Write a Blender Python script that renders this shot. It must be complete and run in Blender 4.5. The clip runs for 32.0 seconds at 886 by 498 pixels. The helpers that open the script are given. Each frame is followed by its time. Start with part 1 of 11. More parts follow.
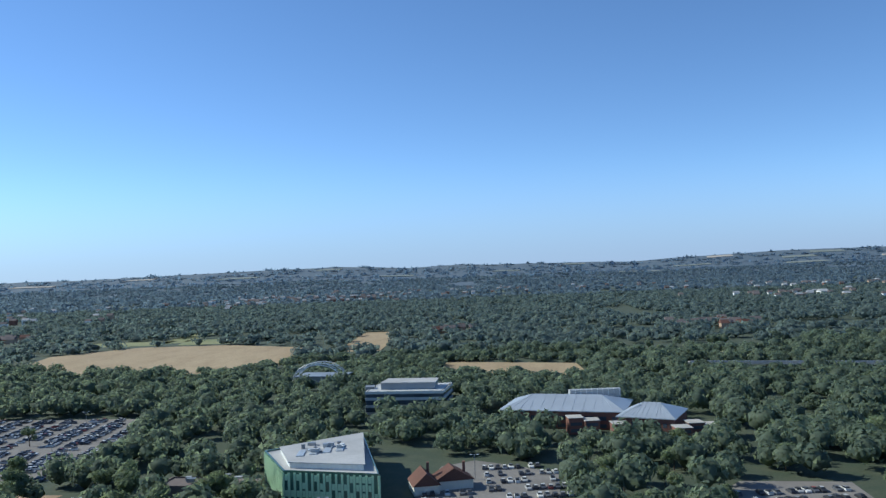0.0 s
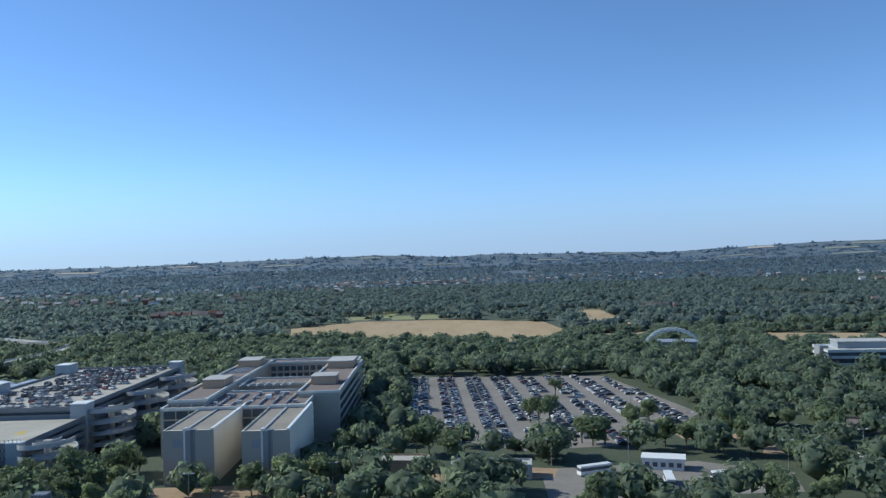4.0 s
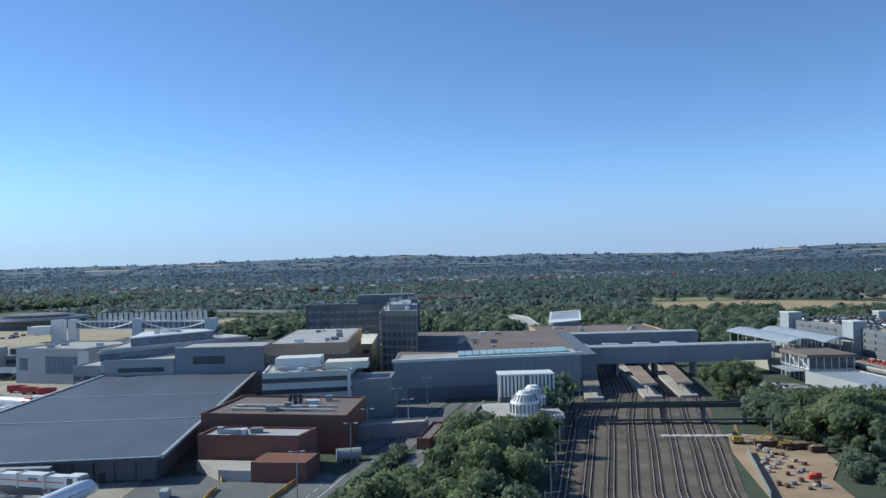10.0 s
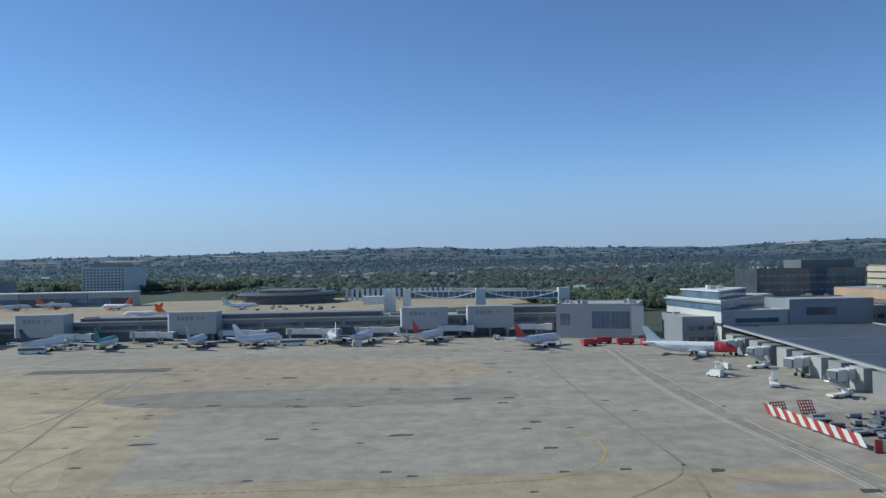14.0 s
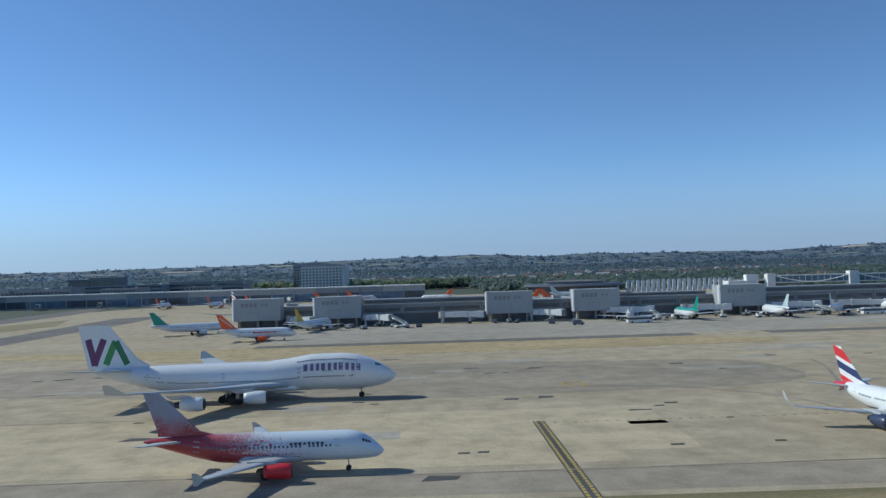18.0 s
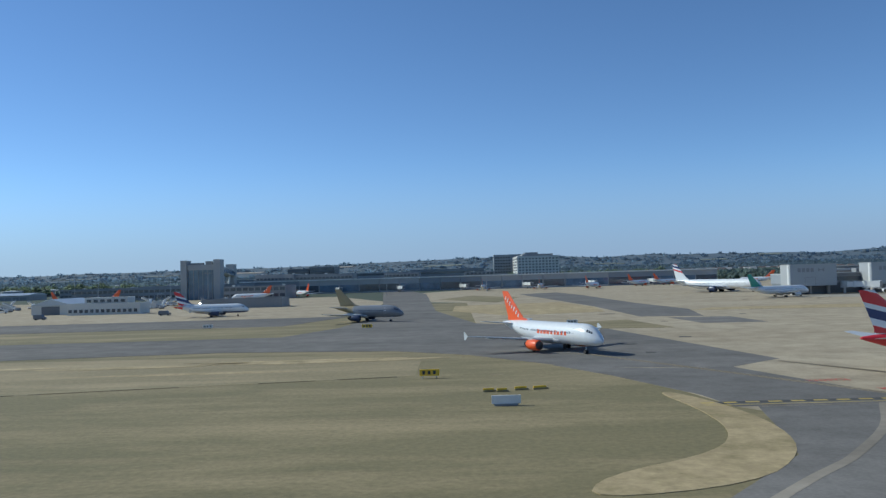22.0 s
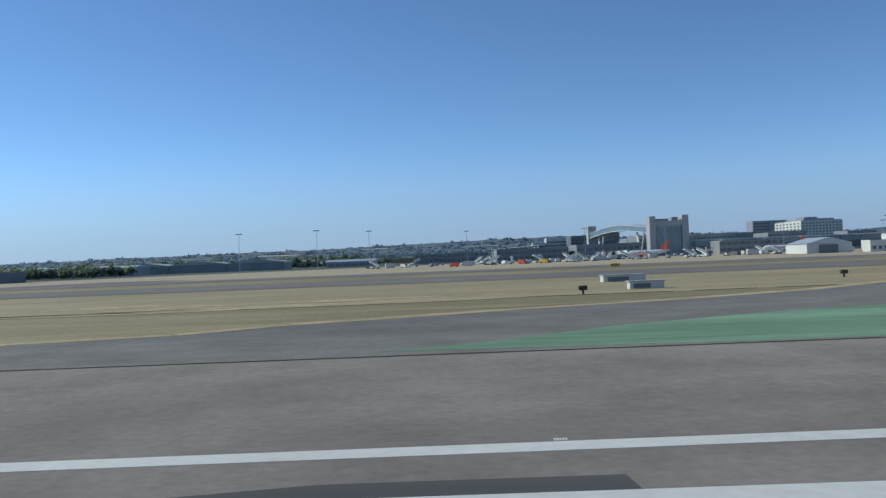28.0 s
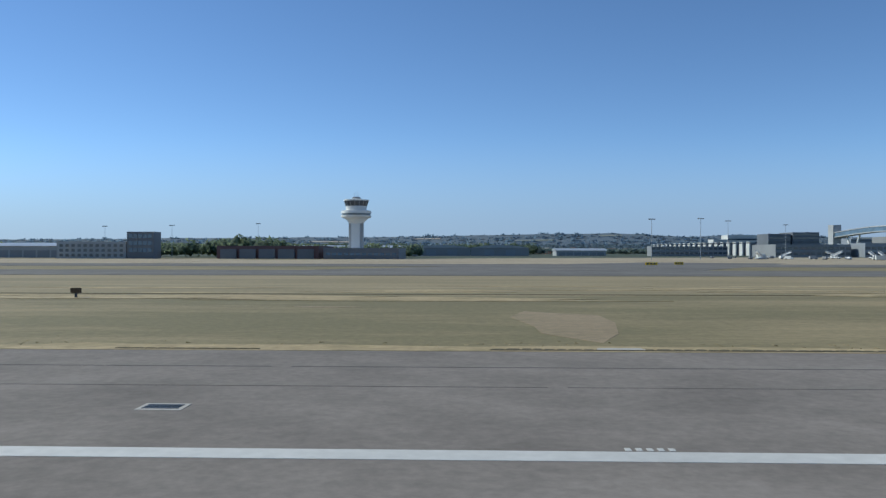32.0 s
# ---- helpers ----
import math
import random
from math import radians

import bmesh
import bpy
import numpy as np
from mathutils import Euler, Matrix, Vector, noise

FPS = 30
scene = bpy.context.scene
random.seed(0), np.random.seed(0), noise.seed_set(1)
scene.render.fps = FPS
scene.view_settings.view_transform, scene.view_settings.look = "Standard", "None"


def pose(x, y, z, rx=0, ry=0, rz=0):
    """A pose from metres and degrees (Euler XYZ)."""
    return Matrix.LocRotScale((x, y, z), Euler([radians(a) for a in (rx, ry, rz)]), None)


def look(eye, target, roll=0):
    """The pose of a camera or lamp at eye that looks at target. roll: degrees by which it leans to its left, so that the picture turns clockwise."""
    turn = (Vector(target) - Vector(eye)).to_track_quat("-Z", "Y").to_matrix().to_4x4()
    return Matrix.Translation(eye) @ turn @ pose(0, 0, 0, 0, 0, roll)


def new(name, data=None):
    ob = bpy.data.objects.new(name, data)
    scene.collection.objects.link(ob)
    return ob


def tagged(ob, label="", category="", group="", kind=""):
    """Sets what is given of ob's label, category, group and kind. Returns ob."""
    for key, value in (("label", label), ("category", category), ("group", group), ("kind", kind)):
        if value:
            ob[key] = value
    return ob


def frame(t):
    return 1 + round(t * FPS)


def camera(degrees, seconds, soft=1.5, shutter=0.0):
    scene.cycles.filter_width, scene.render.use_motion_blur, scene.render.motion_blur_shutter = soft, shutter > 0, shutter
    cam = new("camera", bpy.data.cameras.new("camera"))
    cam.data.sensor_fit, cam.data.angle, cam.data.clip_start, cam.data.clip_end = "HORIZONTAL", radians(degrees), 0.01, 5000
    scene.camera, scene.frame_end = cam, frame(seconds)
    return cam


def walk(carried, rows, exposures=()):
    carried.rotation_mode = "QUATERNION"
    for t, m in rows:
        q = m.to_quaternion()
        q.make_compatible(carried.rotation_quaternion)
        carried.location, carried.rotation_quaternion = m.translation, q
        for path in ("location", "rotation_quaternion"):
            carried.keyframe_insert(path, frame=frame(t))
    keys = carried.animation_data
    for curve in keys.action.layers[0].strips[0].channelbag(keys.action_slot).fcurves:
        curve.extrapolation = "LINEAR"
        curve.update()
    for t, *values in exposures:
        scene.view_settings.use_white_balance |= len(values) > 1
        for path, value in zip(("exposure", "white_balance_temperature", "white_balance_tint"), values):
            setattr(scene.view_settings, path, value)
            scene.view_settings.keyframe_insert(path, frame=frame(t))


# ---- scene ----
cam = camera(57.58, 32.0, soft=1.4)
PATH = [
    (0, (-53.537, -0.531, 42.130), (-53.481, 1.468, 42.191), -2.05),
    (0.5, (-70.751, -0.461, 41.497), (-70.668, 1.537, 41.533), -2.07),
    (1, (-87.977, -0.391, 40.861), (-87.892, 1.607, 40.889), -1.79),
    (1.5, (-105.227, -0.320, 40.213), (-105.143, 1.678, 40.254), -1.57),
    (2, (-122.497, -0.250, 39.547), (-122.422, 1.748, 39.596), -1.48),
    (2.5, (-139.778, -0.183, 38.856), (-139.720, 1.816, 38.895), -1.33),
    (3, (-157.068, -0.120, 38.140), (-157.016, 1.880, 38.165), -1.32),
    (3.5, (-174.366, -0.060, 37.402), (-174.331, 1.939, 37.443), -1.60),
    (5.5, (-243.826, 0.081, 33.988), (-243.808, 2.081, 34.019), -1.68),
    (6, (-261.282, 0.100, 33.182), (-261.248, 2.099, 33.230), -1.55),
    (6.5, (-278.750, 0.117, 32.384), (-278.710, 2.116, 32.436), -1.48),
    (7, (-296.225, 0.132, 31.590), (-296.184, 2.131, 31.645), -1.61),
    (7.5, (-313.710, 0.146, 30.798), (-313.665, 2.144, 30.851), -1.78),
    (8, (-331.207, 0.156, 30.006), (-331.166, 2.155, 30.062), -1.74),
    (8.5, (-348.717, 0.164, 29.212), (-348.681, 2.163, 29.272), -1.66),
    (9, (-366.245, 0.167, 28.418), (-366.204, 2.166, 28.485), -1.68),
    (9.5, (-383.815, 0.163, 27.626), (-383.765, 2.161, 27.685), -1.48),
    (10, (-401.445, 0.155, 26.837), (-401.384, 2.153, 26.883), -1.35),
    (10.5, (-419.143, 0.147, 26.054), (-419.065, 2.145, 26.098), -1.31),
    (11, (-436.901, 0.139, 25.275), (-436.816, 2.137, 25.320), -1.32),
    (11.5, (-454.716, 0.131, 24.498), (-454.637, 2.129, 24.537), -1.18),
    (12, (-472.549, 0.121, 23.713), (-472.469, 2.119, 23.754), -1.00),
    (12.5, (-490.363, 0.111, 22.919), (-490.256, 2.107, 22.962), -0.83),
    (13, (-508.130, 0.099, 22.113), (-508.023, 2.095, 22.160), -0.76),
    (13.5, (-525.844, 0.085, 21.299), (-525.747, 2.082, 21.338), -0.68),
    (14, (-543.524, 0.070, 20.478), (-543.429, 2.067, 20.509), -1.04),
    (14.5, (-561.199, 0.054, 19.657), (-561.108, 2.051, 19.690), -1.45),
    (16.5, (-632.008, -0.005, 16.370), (-631.925, 1.993, 16.399), -1.59),
    (17, (-649.783, -0.018, 15.615), (-649.716, 1.980, 15.660), -1.71),
    (17.5, (-667.587, -0.031, 14.866), (-667.530, 1.967, 14.918), -1.84),
    (18, (-685.399, -0.043, 14.115), (-685.362, 1.956, 14.171), -1.72),
    (18.5, (-703.233, -0.055, 13.366), (-703.211, 1.944, 13.444), -2.12),
    (19, (-721.091, -0.067, 12.613), (-721.087, 1.931, 12.703), -2.05),
    (19.5, (-738.937, -0.081, 11.857), (-738.934, 1.918, 11.931), -1.93),
    (20, (-756.804, -0.095, 11.098), (-756.794, 1.904, 11.159), -2.18),
    (20.5, (-774.686, -0.112, 10.326), (-774.685, 1.887, 10.386), -2.36),
    (21, (-792.566, -0.131, 9.543), (-792.576, 1.868, 9.606), -1.70),
    (21.5, (-810.405, -0.149, 8.749), (-810.421, 1.850, 8.816), -1.80),
    (22, (-828.210, -0.165, 7.950), (-828.237, 1.834, 8.016), -1.68),
    (22.5, (-846.013, -0.178, 7.150), (-846.046, 1.821, 7.199), -1.71),
    (23, (-863.819, -0.189, 6.349), (-863.854, 1.811, 6.394), -1.87),
    (23.5, (-881.615, -0.198, 5.543), (-881.648, 1.801, 5.597), -2.47),
    (24, (-899.302, -0.176, 4.688), (-899.335, 1.823, 4.742), -3.03),
    (24.5, (-917.232, -0.139, 3.968), (-917.263, 1.860, 4.020), -3.32),
    (25, (-935.473, -0.086, 3.384), (-935.510, 1.913, 3.435), -3.45),
    (25.5, (-953.975, -0.015, 2.879), (-954.005, 1.984, 2.934), -3.58),
    (27.5, (-1030.844, 0.721, 2.426), (-1030.824, 2.721, 2.459), -2.83),
    (28, (-1050.136, 0.817, 2.505), (-1050.135, 2.817, 2.530), -2.24),
    (28.5, (-1067.598, 0.902, 2.536), (-1067.587, 2.902, 2.556), -1.09),
    (29, (-1084.594, 1.026, 2.570), (-1084.588, 3.026, 2.593), -0.77),
    (29.5, (-1101.035, 1.123, 2.603), (-1101.016, 3.123, 2.606), -0.48),
    (30, (-1116.906, 1.161, 2.683), (-1116.871, 3.161, 2.674), -0.38),
    (30.5, (-1132.161, 1.089, 2.567), (-1132.136, 3.089, 2.558), -0.20),
    (31, (-1146.867, 1.051, 2.575), (-1146.873, 3.051, 2.576), -0.02),
    (31.5, (-1161.492, 1.059, 2.591), (-1161.541, 3.058, 2.596), 0.15),
    (32, (-1175.915, 1.074, 2.610), (-1175.977, 3.073, 2.616), 0.09),
]
walk(cam, [(t, look(eye, target, roll)) for t, eye, target, roll in PATH], [(0, 0.10, 5380, 5), (10, 0.06, 5420, 5), (13, -0.22, 5480, 5), (17, -0.28, 5420, 4), (21.5, -0.30, 5400, 4), (24, -0.22, 5540, 5), (28, -0.26, 5500, 4), (32, -0.24, 5520, 5)])

SUN_AZ, SUN_EL = radians(162), radians(35)      # the sun stands over the far end of the runway
world = bpy.data.worlds.new("sky")
scene.world = world
world.use_nodes = True
wn = world.node_tree.nodes
sky = wn.new("ShaderNodeTexSky")
sky.sky_type, sky.sun_disc = "NISHITA", False
sky.sun_elevation, sky.sun_rotation = SUN_EL, radians(90) - SUN_AZ
sky.altitude, sky.air_density, sky.dust_density, sky.ozone_density = 300, 0.72, 0.0, 2.7
wn["Background"].inputs["Strength"].default_value = 0.130
world.node_tree.links.new(sky.outputs["Color"], wn["Background"].inputs["Color"])
sun = new("sun", bpy.data.lights.new("sun", "SUN"))
sun.data.energy, sun.data.angle, sun.data.color = 4.8, radians(0.6), (1.0, 0.905, 0.70)
sun_to = Vector((math.cos(SUN_EL) * math.cos(SUN_AZ), math.cos(SUN_EL) * math.sin(SUN_AZ), math.sin(SUN_EL)))
sun.matrix_world = look(sun_to * 100, (0, 0, 0))


S = 0.55    # the model's metres to one true metre: the whole place but the aircraft is built to this scale


# ---- materials ----
def shader(name):
    m = bpy.data.materials.new(name)
    m.use_nodes = True
    return m, m.node_tree.nodes, m.node_tree.links, m.node_tree.nodes["Principled BSDF"]


def noise_node(n, l, scale, detail=4, rough=0.6, stretch=None, coords="Position"):
    tex = n.new("ShaderNodeTexNoise")
    tex.inputs["Scale"].default_value, tex.inputs["Detail"].default_value = scale / S if coords == "Position" else scale, detail
    tex.inputs["Roughness"].default_value = rough
    if coords == "Position":
        src = n.new("ShaderNodeNewGeometry").outputs["Position"]
    else:
        src = n.new("ShaderNodeTexCoord").outputs["Object"]
    if stretch:
        mp = n.new("ShaderNodeMapping")
        mp.inputs["Scale"].default_value = stretch
        l.new(src, mp.inputs["Vector"])
        src = mp.outputs["Vector"]
    l.new(src, tex.inputs["Vector"])
    return tex.outputs["Fac"]


def ramp(n, l, src, stops):
    r = n.new("ShaderNodeValToRGB")
    while len(r.color_ramp.elements) < len(stops):
        r.color_ramp.elements.new(0.5)
    for e, (p, c) in zip(r.color_ramp.elements, stops):
        e.position, e.color = p, (*c, 1) if len(c) == 3 else c
    l.new(src, r.inputs["Fac"])
    return r.outputs["Color"]


def mix(n, l, fac, a, b, kind="MIX"):
    x = n.new("ShaderNodeMix")
    x.data_type, x.blend_type = "RGBA", kind
    for sock, v in ((x.inputs[0], fac), (x.inputs[6], a), (x.inputs[7], b)):
        if isinstance(v, (int, float)):
            sock.default_value = v
        elif isinstance(v, tuple):
            sock.default_value = (*v, 1)
        else:
            l.new(v, sock)
    return x.outputs[2]


def shade(c, k):
    return tuple(max(0.0, min(1.0, v * k)) for v in c)


def plain(name, c, rough=0.6, metal=0.0, big=0.05, small=1.2, vary=0.18, bump=0.0, coords="Position", stretch=None, spread=0.0):
    """A painted, stone or metal surface with stains at one scale and grain at another."""
    m, n, l, b = shader(name)
    f1 = noise_node(n, l, big, 3, 0.6, stretch, coords)
    f2 = noise_node(n, l, small, 5, 0.65, stretch, coords)
    col = ramp(n, l, f1, [(0.3, shade(c, 1 - vary)), (0.7, shade(c, 1 + vary))])
    grain = ramp(n, l, f2, [(0.25, (1 - vary * 0.8,) * 3), (0.75, (1 + vary * 0.4,) * 3)])
    col = mix(n, l, 1.0, col, grain, "MULTIPLY")
    if spread:
        inf = n.new("ShaderNodeObjectInfo")
        tone = ramp(n, l, inf.outputs["Random"], [(0, (1 - spread,) * 3), (1, (1 + spread,) * 3)])
        col = mix(n, l, 1.0, col, tone, "MULTIPLY")
    l.new(col, b.inputs["Base Color"])
    b.inputs["Roughness"].default_value, b.inputs["Metallic"].default_value = rough, metal
    if rough > 0.8:
        b.inputs["Specular IOR Level"].default_value = 0.15
    if bump:
        bp = n.new("ShaderNodeBump")
        bp.inputs["Strength"].default_value, bp.inputs["Distance"].default_value = bump, 0.1
        l.new(f2, bp.inputs["Height"])
        l.new(bp.outputs["Normal"], b.inputs["Normal"])
    return m


def grassy(name, cols, big=0.012, mid=0.07, small=0.9, stretch=None):
    """Grass or meadow: broad dry and green swathes, then tufts."""
    m, n, l, b = shader(name)
    a = noise_node(n, l, big, 5, 0.62, stretch)
    c = noise_node(n, l, mid, 5, 0.7, stretch)
    d = noise_node(n, l, small, 4, 0.7)
    col = mix(n, l, ramp(n, l, a, [(0.36, (0, 0, 0)), (0.62, (1, 1, 1))]), cols[0], cols[1])
    col = mix(n, l, ramp(n, l, c, [(0.45, (0, 0, 0)), (0.68, (1, 1, 1))]), col, cols[2])
    col = mix(n, l, 1.0, col, ramp(n, l, d, [(0.25, (0.72,) * 3), (0.75, (1.18,) * 3)]), "MULTIPLY")
    l.new(col, b.inputs["Base Color"])
    b.inputs["Roughness"].default_value = 0.95
    return m


def leafy(name, dark, light, per="island", tint=(1.45, 1.42, 1.2)):
    m, n, l, b = shader(name)
    g = n.new("ShaderNodeNewGeometry")
    src = g.outputs["Random Per Island"] if per == "island" else n.new("ShaderNodeObjectInfo").outputs["Random"]
    col = ramp(n, l, src, [(0.0, dark), (0.55, tuple((p + q) / 2 for p, q in zip(dark, light))), (1.0, light)])
    if per == "both":
        alone = ramp(n, l, g.outputs["Random Per Island"], [(0, (0.82,) * 3), (1, (1.18,) * 3)])
        col = mix(n, l, 1.0, col, alone, "MULTIPLY")
    f = noise_node(n, l, 0.35, 4, 0.7)
    col = mix(n, l, 1.0, col, ramp(n, l, f, [(0.3, (0.7,) * 3), (0.7, (1.25,) * 3)]), "MULTIPLY")
    l.new(col, b.inputs["Base Color"])
    b.inputs["Roughness"].default_value = 0.75
    b.inputs["Specular IOR Level"].default_value = 0.25
    thin = n.new("ShaderNodeBsdfTranslucent")
    l.new(mix(n, l, 1.0, col, tint, "MULTIPLY"), thin.inputs["Color"])
    both = n.new("ShaderNodeMixShader")
    both.inputs["Fac"].default_value = 0.56
    l.new(b.outputs[0], both.inputs[1]), l.new(thin.outputs[0], both.inputs[2])
    l.new(both.outputs[0], n["Material Output"].inputs["Surface"])
    return m


def glassy(name, c, rough=0.12):
    m, n, l, b = shader(name)
    f = noise_node(n, l, 0.15, 2)
    l.new(ramp(n, l, f, [(0.3, shade(c, 0.75)), (0.7, shade(c, 1.25))]), b.inputs["Base Color"])
    b.inputs["Roughness"].default_value, b.inputs["Specular IOR Level"].default_value = rough, 0.7
    return m


def masked(name, base, layers, rough=0.28):
    """Aircraft paint: layers of (colour, regions); a region is a list of half spaces (nx, ny, nz, d) in the part's own metres."""
    m, n, l, b = shader(name)
    pos = n.new("ShaderNodeTexCoord").outputs["Object"]
    col = base
    for c, regions in layers:
        total = None
        for region in regions:
            fac = None
            for nx, ny, nz, d in region:
                dot = n.new("ShaderNodeVectorMath")
                dot.operation = "DOT_PRODUCT"
                dot.inputs[1].default_value = (nx, ny, nz)
                l.new(pos, dot.inputs[0])
                gt = n.new("ShaderNodeMath")
                gt.operation = "GREATER_THAN"
                gt.inputs[1].default_value = d
                l.new(dot.outputs["Value"], gt.inputs[0])
                if fac is None:
                    fac = gt.outputs[0]
                else:
                    mul = n.new("ShaderNodeMath")
                    mul.operation = "MULTIPLY"
                    l.new(fac, mul.inputs[0]), l.new(gt.outputs[0], mul.inputs[1])
                    fac = mul.outputs[0]
            if total is None:
                total = fac
            else:
                mx = n.new("ShaderNodeMath")
                mx.operation = "MAXIMUM"
                l.new(total, mx.inputs[0]), l.new(fac, mx.inputs[1])
                total = mx.outputs[0]
        col = mix(n, l, total, col, c)
    f = noise_node(n, l, 1.3, 4, 0.6, None, "Object")
    col = mix(n, l, 1.0, col, ramp(n, l, f, [(0.3, (0.93,) * 3), (0.7, (1.0,) * 3)]), "MULTIPLY")
    l.new(col, b.inputs["Base Color"])
    b.inputs["Roughness"].default_value, b.inputs["Coat Weight"].default_value = rough, 0.3
    return m


WHITE = plain("white_paint", (0.70, 0.70, 0.68), 0.5, vary=0.06)
CREAM = plain("cream_render", (0.72, 0.68, 0.58), 0.7, vary=0.08)
GREYP = plain("pale_grey_cladding", (0.375, 0.378, 0.378), 0.5, vary=0.10)
MIDG = plain("mid_grey_cladding", (0.245, 0.25, 0.255), 0.5, vary=0.1)
BLUEG = plain("blue_grey_cladding", (0.25, 0.272, 0.30), 0.5, vary=0.08)
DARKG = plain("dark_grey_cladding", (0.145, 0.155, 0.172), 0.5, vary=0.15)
ROOFD = plain("dark_roof_membrane", (0.088, 0.104, 0.128), 0.55, vary=0.15)
ROOFB = plain("brown_gravel_roof", (0.20, 0.165, 0.15), 0.9, vary=0.15)
ROOFG = plain("grey_flat_roof", (0.42, 0.41, 0.40), 0.85, vary=0.15)
ROOFM = plain("pale_metal_roof", (0.46, 0.485, 0.51), 0.4, 0.3, vary=0.08)
BRICK = plain("red_brick", (0.205, 0.105, 0.08), 0.85, small=3.0, vary=0.2)
BRICKT = plain("tan_brick", (0.42, 0.31, 0.22), 0.85, small=3.0, vary=0.15)
TILER = plain("red_roof_tile", (0.155, 0.082, 0.062), 0.85, small=2.0, vary=0.25)
CONC = plain("concrete", (0.44, 0.41, 0.37), 0.85, vary=0.15, bump=0.1)
GLASS = glassy("dark_glass", (0.07, 0.085, 0.105))
CARGLASS = glassy("car_glass", (0.035, 0.038, 0.042), 0.3)
CARGLASS.node_tree.nodes["Principled BSDF"].inputs["Specular IOR Level"].default_value = 0.35
GLASSB = glassy("blue_glass", (0.11, 0.17, 0.24))
RUBBER = plain("rubber", (0.025, 0.025, 0.027), 0.8)
STEEL = plain("galvanised_steel", (0.42, 0.43, 0.44), 0.45, 0.7)
DARKM = plain("dark_metal", (0.06, 0.065, 0.07), 0.5, 0.4)
REDP = plain("red_paint", (0.62, 0.07, 0.045), 0.5)
YELLOW = plain("yellow_paint", (0.75, 0.48, 0.03), 0.5)
SOILD = plain("dark_turned_turf", (0.135, 0.115, 0.075), 0.95, vary=0.25, small=0.8)
SOIL = plain("bare_earth", (0.36, 0.26, 0.17), 0.95, vary=0.25, small=0.6)
BARK = plain("bark", (0.10, 0.075, 0.05), 0.95, small=6.0, vary=0.3)
BALLAST = plain("rail_ballast", (0.150, 0.124, 0.102), 0.95, vary=0.3, small=1.3, big=0.12)
OILED = plain("oil_stained_ballast", (0.085, 0.068, 0.056), 0.95, vary=0.35, small=1.6, big=0.10)
ASPH = plain("road_asphalt", (0.165, 0.163, 0.16), 0.85, vary=0.16, small=0.8, bump=0.1)
LOTASPH = plain("car_park_asphalt", (0.225, 0.205, 0.185), 0.9, vary=0.14, small=0.6)


